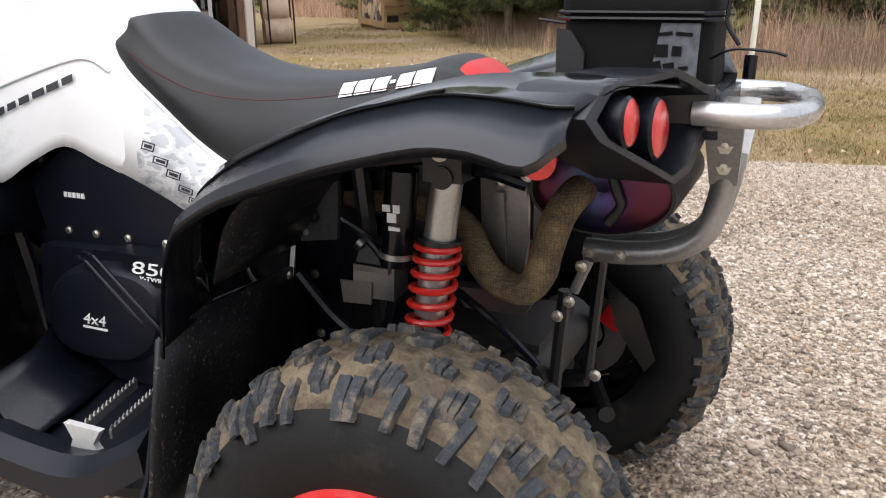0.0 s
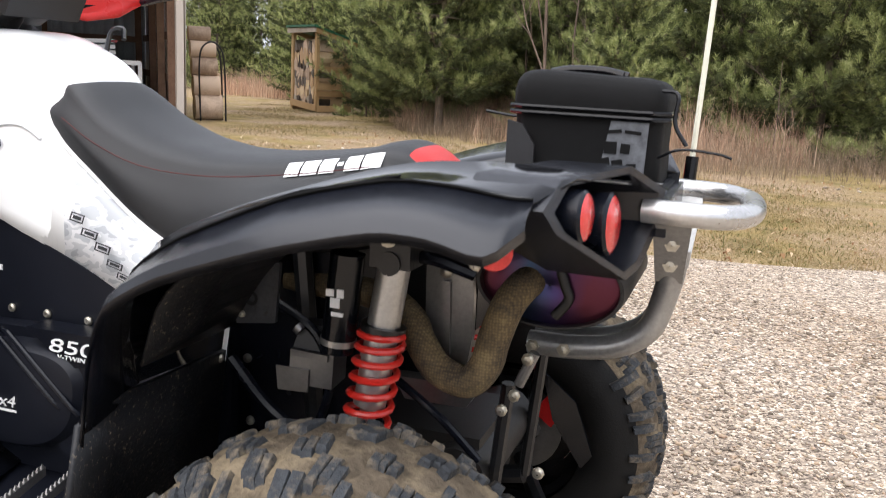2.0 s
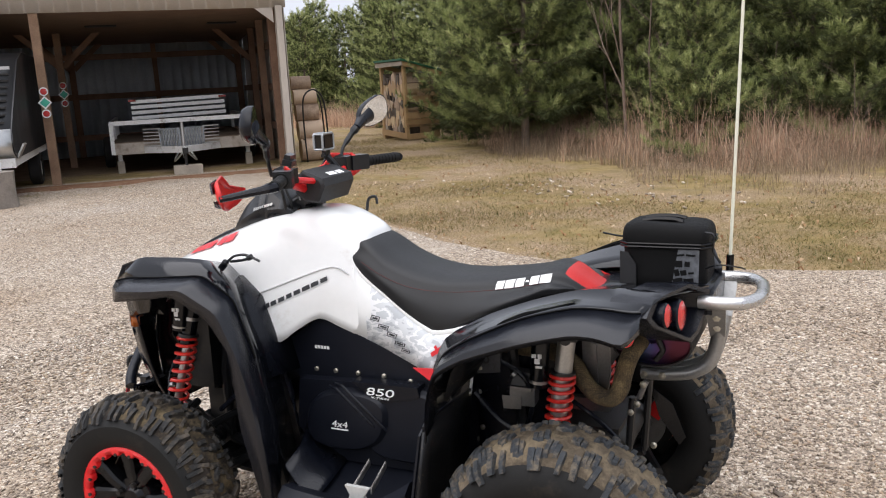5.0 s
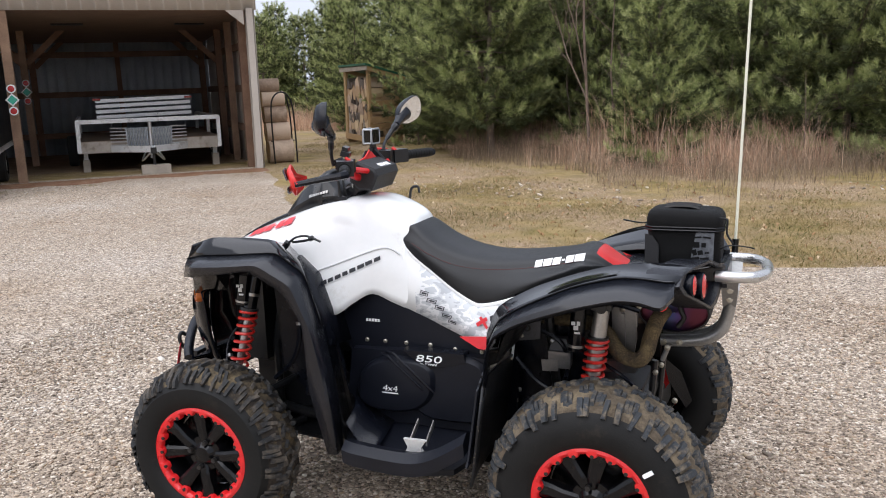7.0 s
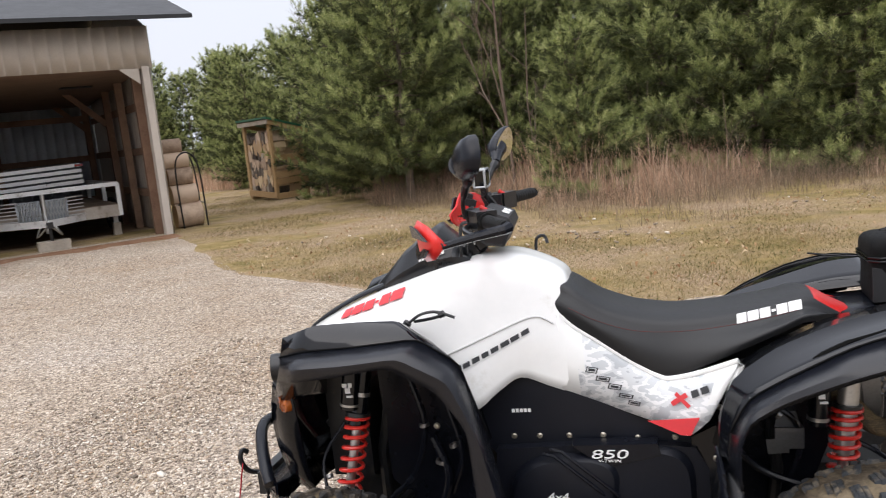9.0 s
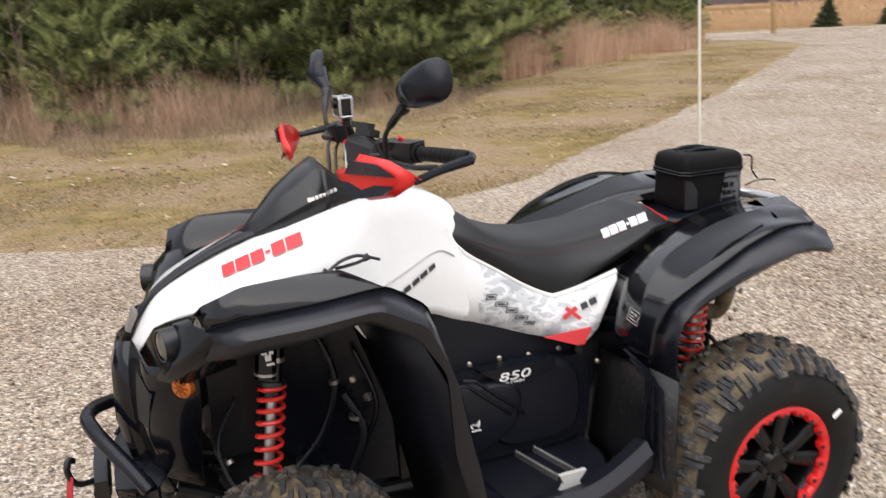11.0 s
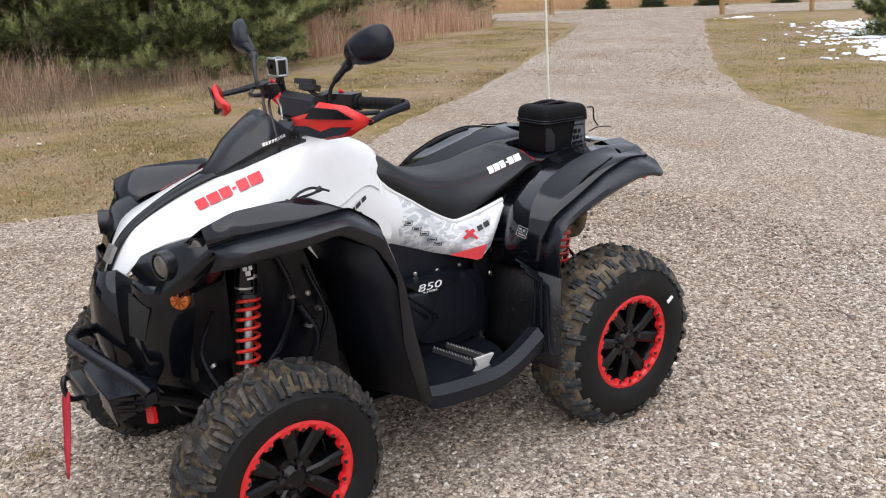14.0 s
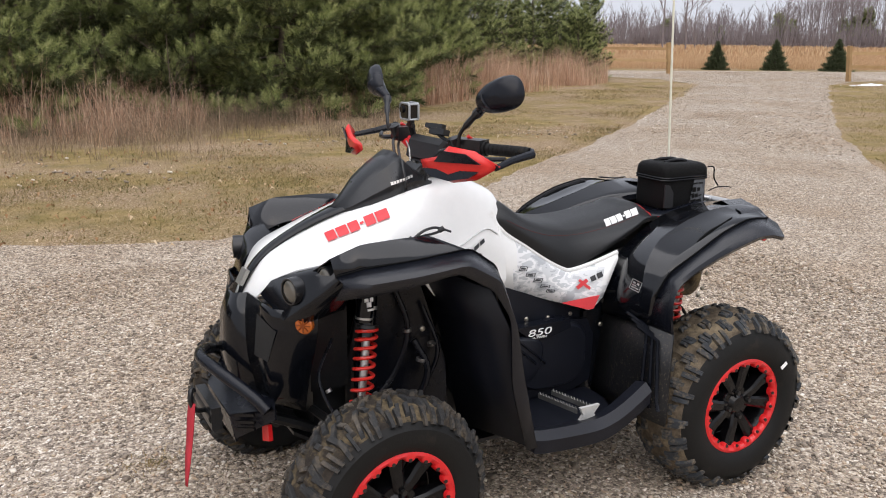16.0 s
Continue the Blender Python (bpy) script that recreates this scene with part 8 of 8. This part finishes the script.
for s in (-1, 1):
    bm = BM()
    a, b = F(s, -.238, .275, 1.207), F(s, -.180, .402, 1.207)
    L_ = (b - a).length
    gr_ = [(-.06 * L_, .001), (-.06 * L_, .023), (.02 * L_, .023), (.02 * L_, .0163)]
    for k in range(9):
        gr_ += [((.04 + k * .105) * L_, .0163), ((.045 + k * .105) * L_, .0178), ((.125 + k * .105) * L_, .0178), ((.13 + k * .105) * L_, .0163)]
    lathe(bm, gr_ + [(1.05 * L_, .0163), (1.06 * L_, .001)], a, b - a, 16)
    part("grip", bm, M_RUBBER, hbar, "ribbed black rubber grip")
    bm = BM()
    box(bm, F(s, -.254, .235, 1.208), (.055, .07, .05), Euler((0, 0, -s * 0.45)).to_matrix())
    box(bm, F(s, -.275, .185, 1.210), (.05, .055, .045))
    cyl(bm, F(s, -.285, .19, 1.20), F(s, -.30, .19, 1.235), .018, n=12)
    part("switch_box", bm, M_FRAME, hbar, "black switch and reservoir box", bevel=0.008)
    bm = BM()
    tube(bm, smooth_path([F(s, -.285, .215, 1.195), F(s, -.300, .26, 1.190), F(s, -.278, .33, 1.186), F(s, -.245, .385, 1.190)], 5), [.008] * 10 + [.007] * 6, 8)
    part("brake_lever", bm, M_FRAME, hbar)
    bm = BM()
    cyl(bm, F(s, -.245, .21, 1.228), F(s, -.262, .21, 1.240), .006, n=8)
    part("red_button", bm, M_REDPLASTIC, hbar)
    bm = BM()
    tube(bm, smooth_path([F(s, -.262, .20, 1.195), F(s, -.30, .16, 1.175), F(s, -.325, .10, 1.13), F(s, -.33, .07, 1.08)], 5), .0045, 6)
    part("cable", bm, M_FRAME, hbar)
    bm = BM()
    tube(bm, smooth_path([F(s, -.285, .19, 1.20), F(s, -.325, .15, 1.19), F(s, -.34, .11, 1.14), F(s, -.345, .09, 1.08)], 5), .005, 6)
    part("brake_hose", bm, M_FRAME, hbar)
    bm = BM()
    tube(bm, smooth_path([F(s, -.27, .15, 1.175), F(s, -.292, .12, 1.19), F(s, -.30, .085, 1.17), F(s, -.31, .06, 1.12)], 5), .003, 6)
    part("steel_cable", bm, M_SILVER, hbar, "bright steel control cable")
    # hand guard
    IN, E1, E2_ = F(s, -.415, .213, 1.168), F(s, .400, 1.02, .08), F(s, .055, -.2, -.977)
    OUTL = [(-.015, -.012), (.061, -.026), (.098, -.058), (.178, -.043), (.245, .005), (.19, .044), (.123, .053), (.049, .039), (-.006, .012)]
    gpt = lambda a, b, o=0.0: IN + E1 * a + E2_ * b + V(-1, s * 0.25, 0).normalized() * (o + 0.028 * math.sin(max(0, min(1, a / 0.245)) * math.pi))
    bm = BM()
    cpt = (.115, 0.0)
    ring = [gpt(a, b) for a, b in OUTL]
    inn_ = [gpt(cpt[0] + (a - cpt[0]) * 0.7, cpt[1] + (b - cpt[1]) * 0.7, 0.012) for a, b in OUTL]
    loft(bm, [ring, inn_], True)
    bm.faces.new([v for v in list(bm.verts)[-9:]])
    gd = part("hand_guard", bm, M_REDPLASTIC, hbar, "red moulded hand guard", solid=0.006, bevel=0.004)
    for pl_ in ([(.066, -.012), (.094, -.045), (.165, -.036), (.208, -.005)], [(.012, .010), (.205, .017), (.180, .036), (.122, .045), (.055, .033)]):
        bm = BM()
        slab(bm, [gpt(a, b, 0.018) for a, b in pl_], V(-1, s * 0.25, 0).normalized() * 0.005)
        part("guard_inset", bm, M_MATT, gd, bevel=0.002)
    bm = BM()
    tube(bm, [gpt(.235, .008, .002), F(s, -.255, .428, 1.192), F(s, -.178, .424, 1.205), F(s, -.172, .408, 1.207)], [.009, .011, .013, .015], 8)
    part("guard_bracket", bm, M_MATT, gd, bevel=0.0)
    # mirror
    bm = BM()
    tube(bm, smooth_path([F(s, -.302, .222, 1.215), F(s, -.303, .232, 1.252), F(s, -.288, .262, 1.292), F(s, -.272, .288, 1.322)], 5), [.006] * 8 + [.010] * 5 + [.015] * 3, 8)
    ms = part("mirror_stem", bm, M_FRAME, hbar)
    ax = (V(.896, .443, -0.10) if s < 0 else V(.963, -.269, -0.10)).normalized()
    sd = ax.cross(V(0, 0, 1)).normalized()
    upv = sd.cross(ax)
    tilt = Matrix.Rotation(s * radians(20), 3, ax)
    sd, upv = tilt @ sd, tilt @ upv
    if sd.y * s < 0:
        sd = -sd
    mc = F(s, -.258, .366 if s < 0 else .392, 1.371)

    def egg(d, k):
        out = []
        for i in range(36):
            a = i * math.tau / 36
            w_ = 0.078 * math.copysign(abs(math.cos(a)) ** 0.8, math.cos(a))
            h_ = 0.048 * math.copysign(abs(math.sin(a)) ** 0.85, math.sin(a)) * (1 + 0.22 * math.cos(a)) 
            out.append(mc + sd * w_ * k + upv * h_ * k + ax * d)
        return out
    bm = BM()
    loft(bm, [egg(-.034, .002), egg(-.032, .45), egg(-.024, .80), egg(-.008, .97), egg(.006, 1.0), egg(.008, .95)], True)
    tip_ = F(s, -.272, .288, 1.322)
    mid_ = mc - ax * .012 - sd * .02
    tube(bm, [tip_, tip_.lerp(mid_, .3), tip_.lerp(mid_, .6), tip_.lerp(mid_, .95)], [.013, .0165, .023, .033], 14)
    mh = part("mirror_housing", bm, M_MATT, ms, "black egg-shaped mirror housing", angle=60)
    bm = BM()
    loft(bm, [egg(.0075, .95), egg(.0076, .02)], True)
    part("mirror_glass", bm, M_MIRROR, mh, "silvered mirror glass")

hbar.matrix_local = Matrix.Translation((-.27, 0, 0)) @ Matrix.Rotation(radians(3.1), 4, 'Z') @ Matrix.Translation((.27, 0, 0))
bm = BM()
box(bm, V(-.33, 0, 1.10), (.05, .10, .05), Euler((0, -0.7, 0)).to_matrix())
part("dash", bm, M_FRAME, atv, bevel=0.008)
bm = BM()
tube(bm, smooth_path([V(-.285, -.165, 1.215), V(-.30, -.12, 1.23), V(-.31, -.10, 1.25)], 4), .006, 8)
box(bm, V(-.305, -.115, 1.245), (.03, .06, .018), Euler((0, 0.3, 0.3)).to_matrix())
box(bm, V(-.31, -.10, 1.262), (.02, .07, .014), Euler((0, 0.3, 0.3)).to_matrix())
part("phone_clamp", bm, M_FRAME, hbar, "black device clamp", bevel=0.003)

# small camera on the bar
gpm = new("action_camera")
tagged(gpm, "small action camera in a clear case on the handlebar", "camera")
bm = BM()
box(bm, V(-.300, .090, 1.292), (.034, .062, .048))
part("body", bm, M_SCREEN, gpm, bevel=0.004)
bm = BM()
for x_ in (-.3165, -.2835):
    tube(bm, [V(x_, .090 + a, 1.292 + b) for a, b in ((-.033, -.020), (-.033, .020), (-.028, .026), (.028, .026), (.033, .020), (.033, -.020), (.028, -.026), (-.028, -.026))], .0038, 6, closed=True)
for a, b in ((-.032, -.0245), (-.032, .0245), (.032, -.0245), (.032, .0245)):
    cyl(bm, V(-.3165, .090 + a, 1.292 + b), V(-.2835, .090 + a, 1.292 + b), .0034, n=6)
part("case_frame", bm, M_CASE, gpm, "silver-grey housing frame")
bm = BM()
box(bm, V(-.2815, .090, 1.292), (.003, .048, .034))
part("screen", bm, M_SCREEN, gpm)
bm = BM()
cyl(bm, V(-.317, .100, 1.298), V(-.326, .100, 1.298), .011, n=20)
box(bm, V(-.3185, .090, 1.292), (.003, .052, .038))
part("lens", bm, M_SCREEN, gpm)
bm = BM()
box(bm, V(-.295, .09, 1.256), (.016, .022, .026))
cyl(bm, V(-.295, .07, 1.246), V(-.295, .11, 1.246), .007, n=10)
tube(bm, [V(-.293, .09, 1.244), V(-.272, .115, 1.205), V(-.268, .13, 1.18)], .011, 8)
part("mount", bm, M_FRAME, gpm, bevel=0.002)

# key tether on the fender
bm = BM()
tube(bm, smooth_path([V(-.470, -.262, .945), V(-.448, -.262, .962), V(-.425, -.264, .975), V(-.392, -.262, .980), V(-.366, -.262, .973), V(-.385, -.268, .966), V(-.418, -.266, .960), V(-.445, -.262, .956)], 5), .0042, 6)
cyl(bm, V(-.482, -.262, .932), V(-.462, -.262, .955), .011, n=10)
cyl(bm, V(-.376, -.264, .970), V(-.362, -.264, .975), .009, n=8)
tube(bm, [V(-.365, -.262, .974), V(-.335, -.262, .962)], .004, 6)
part("rubber_tether", bm, M_FRAME, atv, "black rubber bungee tether")
bm = BM()
tube(bm, smooth_path([V(-.16, .10, 1.06), V(-.155, .11, 1.10), V(-.135, .12, 1.105), V(-.125, .11, 1.085)], 4), .005, 6)
part("rubber_tether", bm, M_FRAME, atv)

# -- bag and whip --
bag = new("tail_bag")
tagged(bag, "black zipped nylon bag strapped on the tail", "bag")


def rounded(bm, x0, x1, y0, y1, levels, r=0.02):
    rows = []
    cx, cy = (x0 + x1) / 2, (y0 + y1) / 2
    for z, k in levels:
        hx, hy = (x1 - x0) / 2 * k, (y1 - y0) / 2 * k
        pts = []
        for sx, sy, a0 in ((1, 1, 0), (-1, 1, 1), (-1, -1, 2), (1, -1, 3)):
            for j in range(5):
                a = (a0 + j / 4) * math.pi / 2
                pts.append(V(cx + sx * (hx - r) + r * math.cos(a), cy + sy * (hy - r) + r * math.sin(a), z + .004 * math.sin(9 * (cx + sx * hx) + 7 * sy * hy + z * 20)))
        rows.append(pts)
    loft(bm, rows, True, True)


BX0, BX1, BY0, BY1 = .712, .945, -.042, .135
bm = BM()
rounded(bm, BX0 + .004, BX1 - .004, BY0 + .004, BY1 - .004, [(.895, .97), (.905, 1), (.93, 1.0), (.96, .985), (.99, .99), (1.006, 1.0)], .022)
part("bag_body", bm, M_BAG, bag, angle=70)
bm = BM()
rounded(bm, BX0, BX1, BY0, BY1, [(1.004, .99), (1.012, 1.0), (1.03, 1.0), (1.045, .975), (1.056, .92), (1.062, .83), (1.065, .70)], .03)
part("bag_lid", bm, M_BAG, bag, "padded zip-round lid", angle=70)
for z in (1.003, 1.012):
    bm = BM()
    tube(bm, [V(BX0 - .002, BY0 + .02, z), V(BX0 + .02, BY0 - .002, z), V(BX1 - .02, BY0 - .002, z), V(BX1 + .002, BY0 + .02, z), V(BX1 + .002, BY1 - .02, z), V(BX1 - .02, BY1 + .002, z), V(BX0 + .02, BY1 + .002, z), V(BX0 - .002, BY1 - .02, z)], .0035, 6, closed=True)
    part("zip", bm, M_RIM, bag)
bm = BM()
slab(bm, [V(.866, BY0 + .004, .998), V(.921, BY0 + .004, .998), V(.919, BY0 + .004, .900), V(.850, BY0 + .004, .902)], V(0, -.003, 0))
pt_ = part("printed_patch", bm, M_BAGPATCH, bag, "dark patch with worn grey lettering-like print")
rp = random.Random(5)
bm = BM()
for r_ in range(4):
    xx = .862 - .003 * r_
    while xx < .900:
        w_ = rp.uniform(.012, .026)
        box(bm, V(xx + w_ / 2, BY0 + .0005, .983 - .024 * r_), (w_, .002, rp.choice((.018, .014, .005))), Euler((0, rp.uniform(-.25, .1), 0)).to_matrix())
        xx += w_ + rp.uniform(.002, .006)
part("worn_print", bm, M_BAG, pt_)
bm = BM()
slab(bm, [V(.712, BY0 - .001, .99), V(.735, BY0 - .001, .985), V(.755, BY0 - .001, .955), V(.755, BY0 - .001, .90), V(.712, BY0 - .001, .90)], V(0, -.006, 0))
part("side_pad", bm, M_VINYL2, bag, bevel=0.003)
for y_, z_ in ((.018, 1.069), (.076, 1.068)):
    bm = BM()
    tube(bm, smooth_path([V(.76, y_ - .002, 1.063), V(.79, y_, z_), V(.84, y_, z_), V(.87, y_ - .002, 1.063)], 5), .007, 8)
    part("handle", bm, M_RIM, bag)
for pts, r in (([V(.935, -.036, 1.045), V(.958, -.046, 1.04), V(.958, -.051, 1.0), V(.977, -.056, .97)], .003), ([V(.938, -.046, .95), V(.97, -.061, .965), V(1.02, -.066, .963), V(1.04, -.066, .958)], .0022), ([V(.70, .17, .99), V(.66, .19, .985), V(.60, .21, .99)], .003)):
    bm = BM()
    tube(bm, smooth_path(pts, 5), r, 6)
    part("strap", bm, M_RIM, bag)
wp = new("whip_flag_pole")
tagged(wp, "thin white fibreglass whip pole on the tail", "whip pole")
bm = BM()
cyl(bm, V(.970, .211, .885), V(.971, .216, .935), .011, n=14)
part("pole_base", bm, M_RIM, wp)
bm = BM()
tube(bm, [V(.970, .213, .90), V(.980, .246, 1.3), V(.990, .279, 1.7), V(1.000, .312, 2.1), V(1.014, .357, 2.65)], [.0048, .0046, .0044, .004, .0035], 8)
part("pole_rod", bm, M_POLE, wp)
bm = BM()
box(bm, V(.955, .195, .880), (.06, .06, .012))
part("pole_bracket", bm, M_BUMPER, wp, bevel=0.002)

# ---- printed marks on the quad bike ----
M_STEPSHADE = surf('step_shade_grey', lin('c2c3c2'), lin('cfd0cf'), 0.4, bump=0)


def surface(*obs):
    """The faces of some parts, to lay marks on."""
    vs, fs = [], []
    for ob in obs:
        m, n = ob.matrix_world, len(vs)
        vs += [m @ v.co for v in ob.data.vertices]
        fs += [[n + i for i in p.vertices] for p in ob.data.polygons]
    return BVHTree.FromPolygons(vs, fs)


def lay(tree, p, way, lift):
    q, n, _, _ = tree.ray_cast(p - way * 0.25, way, 0.6)
    return (q if q else p) - way * lift


def bars(name, tree, a, b, height, way, pattern, mat_, parent, label="", lift=0.005, slant=0.25, cut=3):
    """A row of slanted bars from a to b laid on a surface; pattern lists (start, end, low, high) as shares."""
    a, b, way = Vector(a), Vector(b), Vector(way).normalized()
    u = b - a
    v = way.cross(u).normalized()
    if v.z < 0:
        v = -v
    bm = BM()
    for s0, s1, lo, hi in pattern:
        rows = []
        for i in range(cut + 1):
            t_ = s0 + (s1 - s0) * i / cut
            rows.append([lay(tree, a + u * (t_ + slant * height / u.length * h) + v * height * h, way, lift) for h in (lo, (lo + hi) / 2, hi)])
        loft(bm, rows)
    return part(name, bm, mat_, parent, label, angle=0)


BADGE = [(0, .15, 0, .75), (.17, .34, 0, .75), (.36, .52, 0, .75), (.54, .60, .3, .48), (.62, .78, 0, .75), (.80, 1.0, 0, .75)]
LONG = [(0, .11, 0, 1), (.13, .22, 0, .9), (.25, .35, 0, .9), (.38, .47, 0, .9), (.50, .60, 0, .9), (.63, .74, 0, .9), (.76, .87, 0, .9), (.90, 1.0, 0, .9)]
T_SHELL, T_SEAT = surface(shell), surface(seat)
for s in (-1, 1):
    W = V(0, -s, 0)
    k = 1 if s < 0 else 0
    ends = lambda p, q: (F(s, *p), F(s, *q)) if s < 0 else (F(s, *q), F(s, *p))
    a_, b_ = ends((-.690, .152, .940), (-.497, .172, 1.000))
    bars("red_badge", T_SHELL, a_, b_, 0.052, V(0.05, -s, -0.75), BADGE, M_DECALRED, shell, "red maker's badge drawn as plain bars", 0.006)
    a_, b_ = ends((-.360, .218, .800), (-.158, .160, .890))
    bars("model_script", T_SHELL, a_, b_, 0.014, W, LONG, M_DARKGREY, shell, "dark model name drawn as plain bars", 0.006)
    a_, b_ = ends((.372, .136, .882), (.532, .108, .906))
    bars("seat_badge", T_SEAT, a_, b_, 0.034, V(0, -s, -0.35), BADGE, M_WHITEMARK, seat, "white maker's badge drawn as plain bars", 0.002)
    # moulded step line over the lower panel, its shadow coloured in grey
    bm = BM()
    line = smooth_path([F(s, -.425, .2, .835), F(s, -.33, .2, .868), F(s, -.25, .2, .898), F(s, -.17, .18, .925), F(s, -.13, .16, .926), F(s, -.095, .15, .905)], 6)
    tube(bm, [lay(T_SHELL, p, W, 0.002) for p in line], 0.0028, 6)
    part("shell_step", bm, M_STEPSHADE, shell, "moulding step with its shadow as a grey line")
    st = sidestrips[0 if s < 0 else 1]
    T_ST = surface(st)
    for i, (x, z, w_, h_) in enumerate([(-.02, .775, .03, .016), (.005, .752, .036, .014), (.035, .730, .034, .015), (.062, .707, .036, .012), (.085, .688, .03, .012)]):
        a_, b_ = ends((x, .17, z), (x + w_, .17, z - w_ * 0.16))
        bars("sponsor_mark", T_ST, a_, b_, h_, W, [(0, 1, 0, .14), (0, 1, .86, 1), (0, .1, 0, 1), (.9, 1, 0, 1), (.2, .8, .3, .7)], M_DARKGREY, st, "", 0.008, 0.2, 1)
    bars("cross_mark", T_ST, *ends((.200, .23, .690), (.238, .23, .716)), .012, W, [(0, 1, 0, 1)], M_DECALRED, st, "", 0.010, 0, 1)
    bars("cross_mark", T_ST, *ends((.204, .23, .718), (.236, .23, .688)), .010, W, [(0, 1, 0, 1)], M_DECALRED, st, "", 0.010, 0, 1)
    bars("model_mark", T_ST, *ends((.248, .23, .714), (.290, .23, .732)), .016, W, [(0, .42, 0, 1), (.55, 1, 0, 1)], M_DARKGREY, st, "", 0.010, 0.2, 1)


def words(text, size, m, mat_, parent, label, thick=0.0008):
    """Raised lettering in the built-in font."""
    cu = bpy.data.curves.new("lettering", "FONT")
    cu.body, cu.size, cu.extrude, cu.align_x, cu.shear = text, size, thick, "CENTER", 0.15
    ob = new("lettering", cu)
    dg = bpy.context.evaluated_depsgraph_get()
    me = bpy.data.meshes.new_from_object(ob.evaluated_get(dg))
    bpy.data.objects.remove(ob)
    me.transform(m)
    me.materials.clear()
    me.materials.append(mat_)
    o = new("lettering", me)
    o.parent = parent
    return tagged(o, label)


SIDE = pose(0, 0, 0, 90, 0, 0)
words("850", 0.034, pose(.030, -.2275, .559) @ SIDE @ Matrix.Diagonal((1.9, 1, 1, 1)), M_WHITEMARK, panels[-1], "white number 850")
words("V-TWIN", 0.011, pose(.030, -.2275, .548) @ SIDE @ Matrix.Diagonal((1.5, 1, 1, 1)), M_WHITEMARK, panels[-1], "small white words V-TWIN")
words("4x4", 0.030, pose(-.110, -.2415, .448) @ SIDE @ Matrix.Diagonal((1.25, 1, 1, 1)), M_WHITEMARK, panels[-1], "white mark 4x4")
words("850", 0.034, pose(.030, .2275, .559, 0, 0, 180) @ SIDE @ Matrix.Diagonal((1.9, 1, 1, 1)), M_WHITEMARK, panels[1], "white number 850")
bm = BM()
box(bm, V(-.110, -.2412, .441), (.060, .0016, .004))
part("underline", bm, M_WHITEMARK, panels[-1])
bm = BM()
for k in range(5):
    box(bm, V(-.222 + .011 * k, -.1662, .672), (.008, .0016, .010))
part("maker_mark", bm, M_WHITEMARK, atv)
T_PAD = surface(pad)
bars("pad_badge", T_PAD, (-.215, -.035, 1.190), (-.215, .065, 1.190), .026, V(-.75, 0, -.66), BADGE, M_WHITEMARK, pad, "white maker's badge drawn as plain bars", 0.002)
T_VIS = surface(visor)
for s in (-1, 1):
    a_, b_ = (F(s, -.46, .1, 1.088), F(s, -.385, .1, 1.108)) if s < 0 else (F(s, -.385, .1, 1.108), F(s, -.46, .1, 1.088))
    bars("visor_mark", T_VIS, a_, b_, .009, V(0, -s, 0), LONG, M_SILVER, visor, "", 0.006, 0.2, 1)
T_RF = surface(rplates[-1])
bars("warning_label", T_RF, (.288, -.348, .724), (.298, -.402, .718), .036, V(1, .25, -.3), [(0, 1, 0, .08), (0, 1, .92, 1), (0, .07, 0, 1), (.93, 1, 0, 1), (.15, .85, .2, .32), (.15, .6, .42, .52), (.15, .45, .62, .8), (.55, .8, .6, .82)], M_SILVER, rplates[-1], "small white-on-black warning label", 0.003, 0.1, 1)

# fine mesh grilles in the cheek panels
for s in (-1, 1):
    T_CK = surface(cheeks[s])
    W = V(.5, -s * .85, -.15).normalized()
    c00, c10, c11, c01 = F(s, -.914, .165, .759), F(s, -.880, .245, .729), F(s, -.896, .210, .629), F(s, -.926, .160, .634)
    at = lambda u, v: c00.lerp(c10, u).lerp(c01.lerp(c11, u), v)
    bm = BM()
    loft(bm, [[lay(T_CK, at(i / 8, j / 8), W, .003) for i in range(9)] for j in range(9)])
    part("side_grille", bm, M_GRILLE, cheeks[s], "fine black mesh grille")

# ---- the yard falls gently away from where the quad bike stands ----
def fall(x, y):
    return -0.0066 * np.maximum(0.0, np.hypot(x, y) - 3.0)


for ob in [o for o in bpy.data.objects if not o.parent and o.type in ("MESH", "EMPTY")]:
    if ob in (atv, bag, wp, gpm):
        continue
    if ob.type == "MESH" and ob.name.split(".")[0] in ("ground", "road", "gravel", "verge_grass", "tall_dry_grass", "dead_weeds", "dry_grass_clumps", "field_grass", "fallen_leaves", "pale_chips", "dirt_apron", "snow_drift", "snow_patch", "far_woods", "far_brush"):
        co = np.empty(len(ob.data.vertices) * 3, np.float32)
        ob.data.vertices.foreach_get("co", co)
        co = co.reshape(-1, 3)
        co[:, 2] += fall(co[:, 0], co[:, 1])
        ob.data.vertices.foreach_set("co", co.reshape(-1))
        ob.data.update()
    else:
        p = ob.matrix_world.translation
        if p.length < 0.01:
            p = {"shed": S(0, 3, 0), "utility_trailer": S(2.2, 3, 0), "cargo_trailer": S(-1.6, 0, 0), "firewood_crib": RA, "firewood_rack": S(4.8, 0.9, 0), "fence": fps[0]}.get(ob.name)
            if p is None:
                vs_ = [v.co for v in ob.data.vertices] if ob.type == "MESH" else [V(0, 0, 0)]
                p = sum(vs_, V(0, 0, 0)) / len(vs_)
        ob.location.z += float(fall(p.x, p.y))
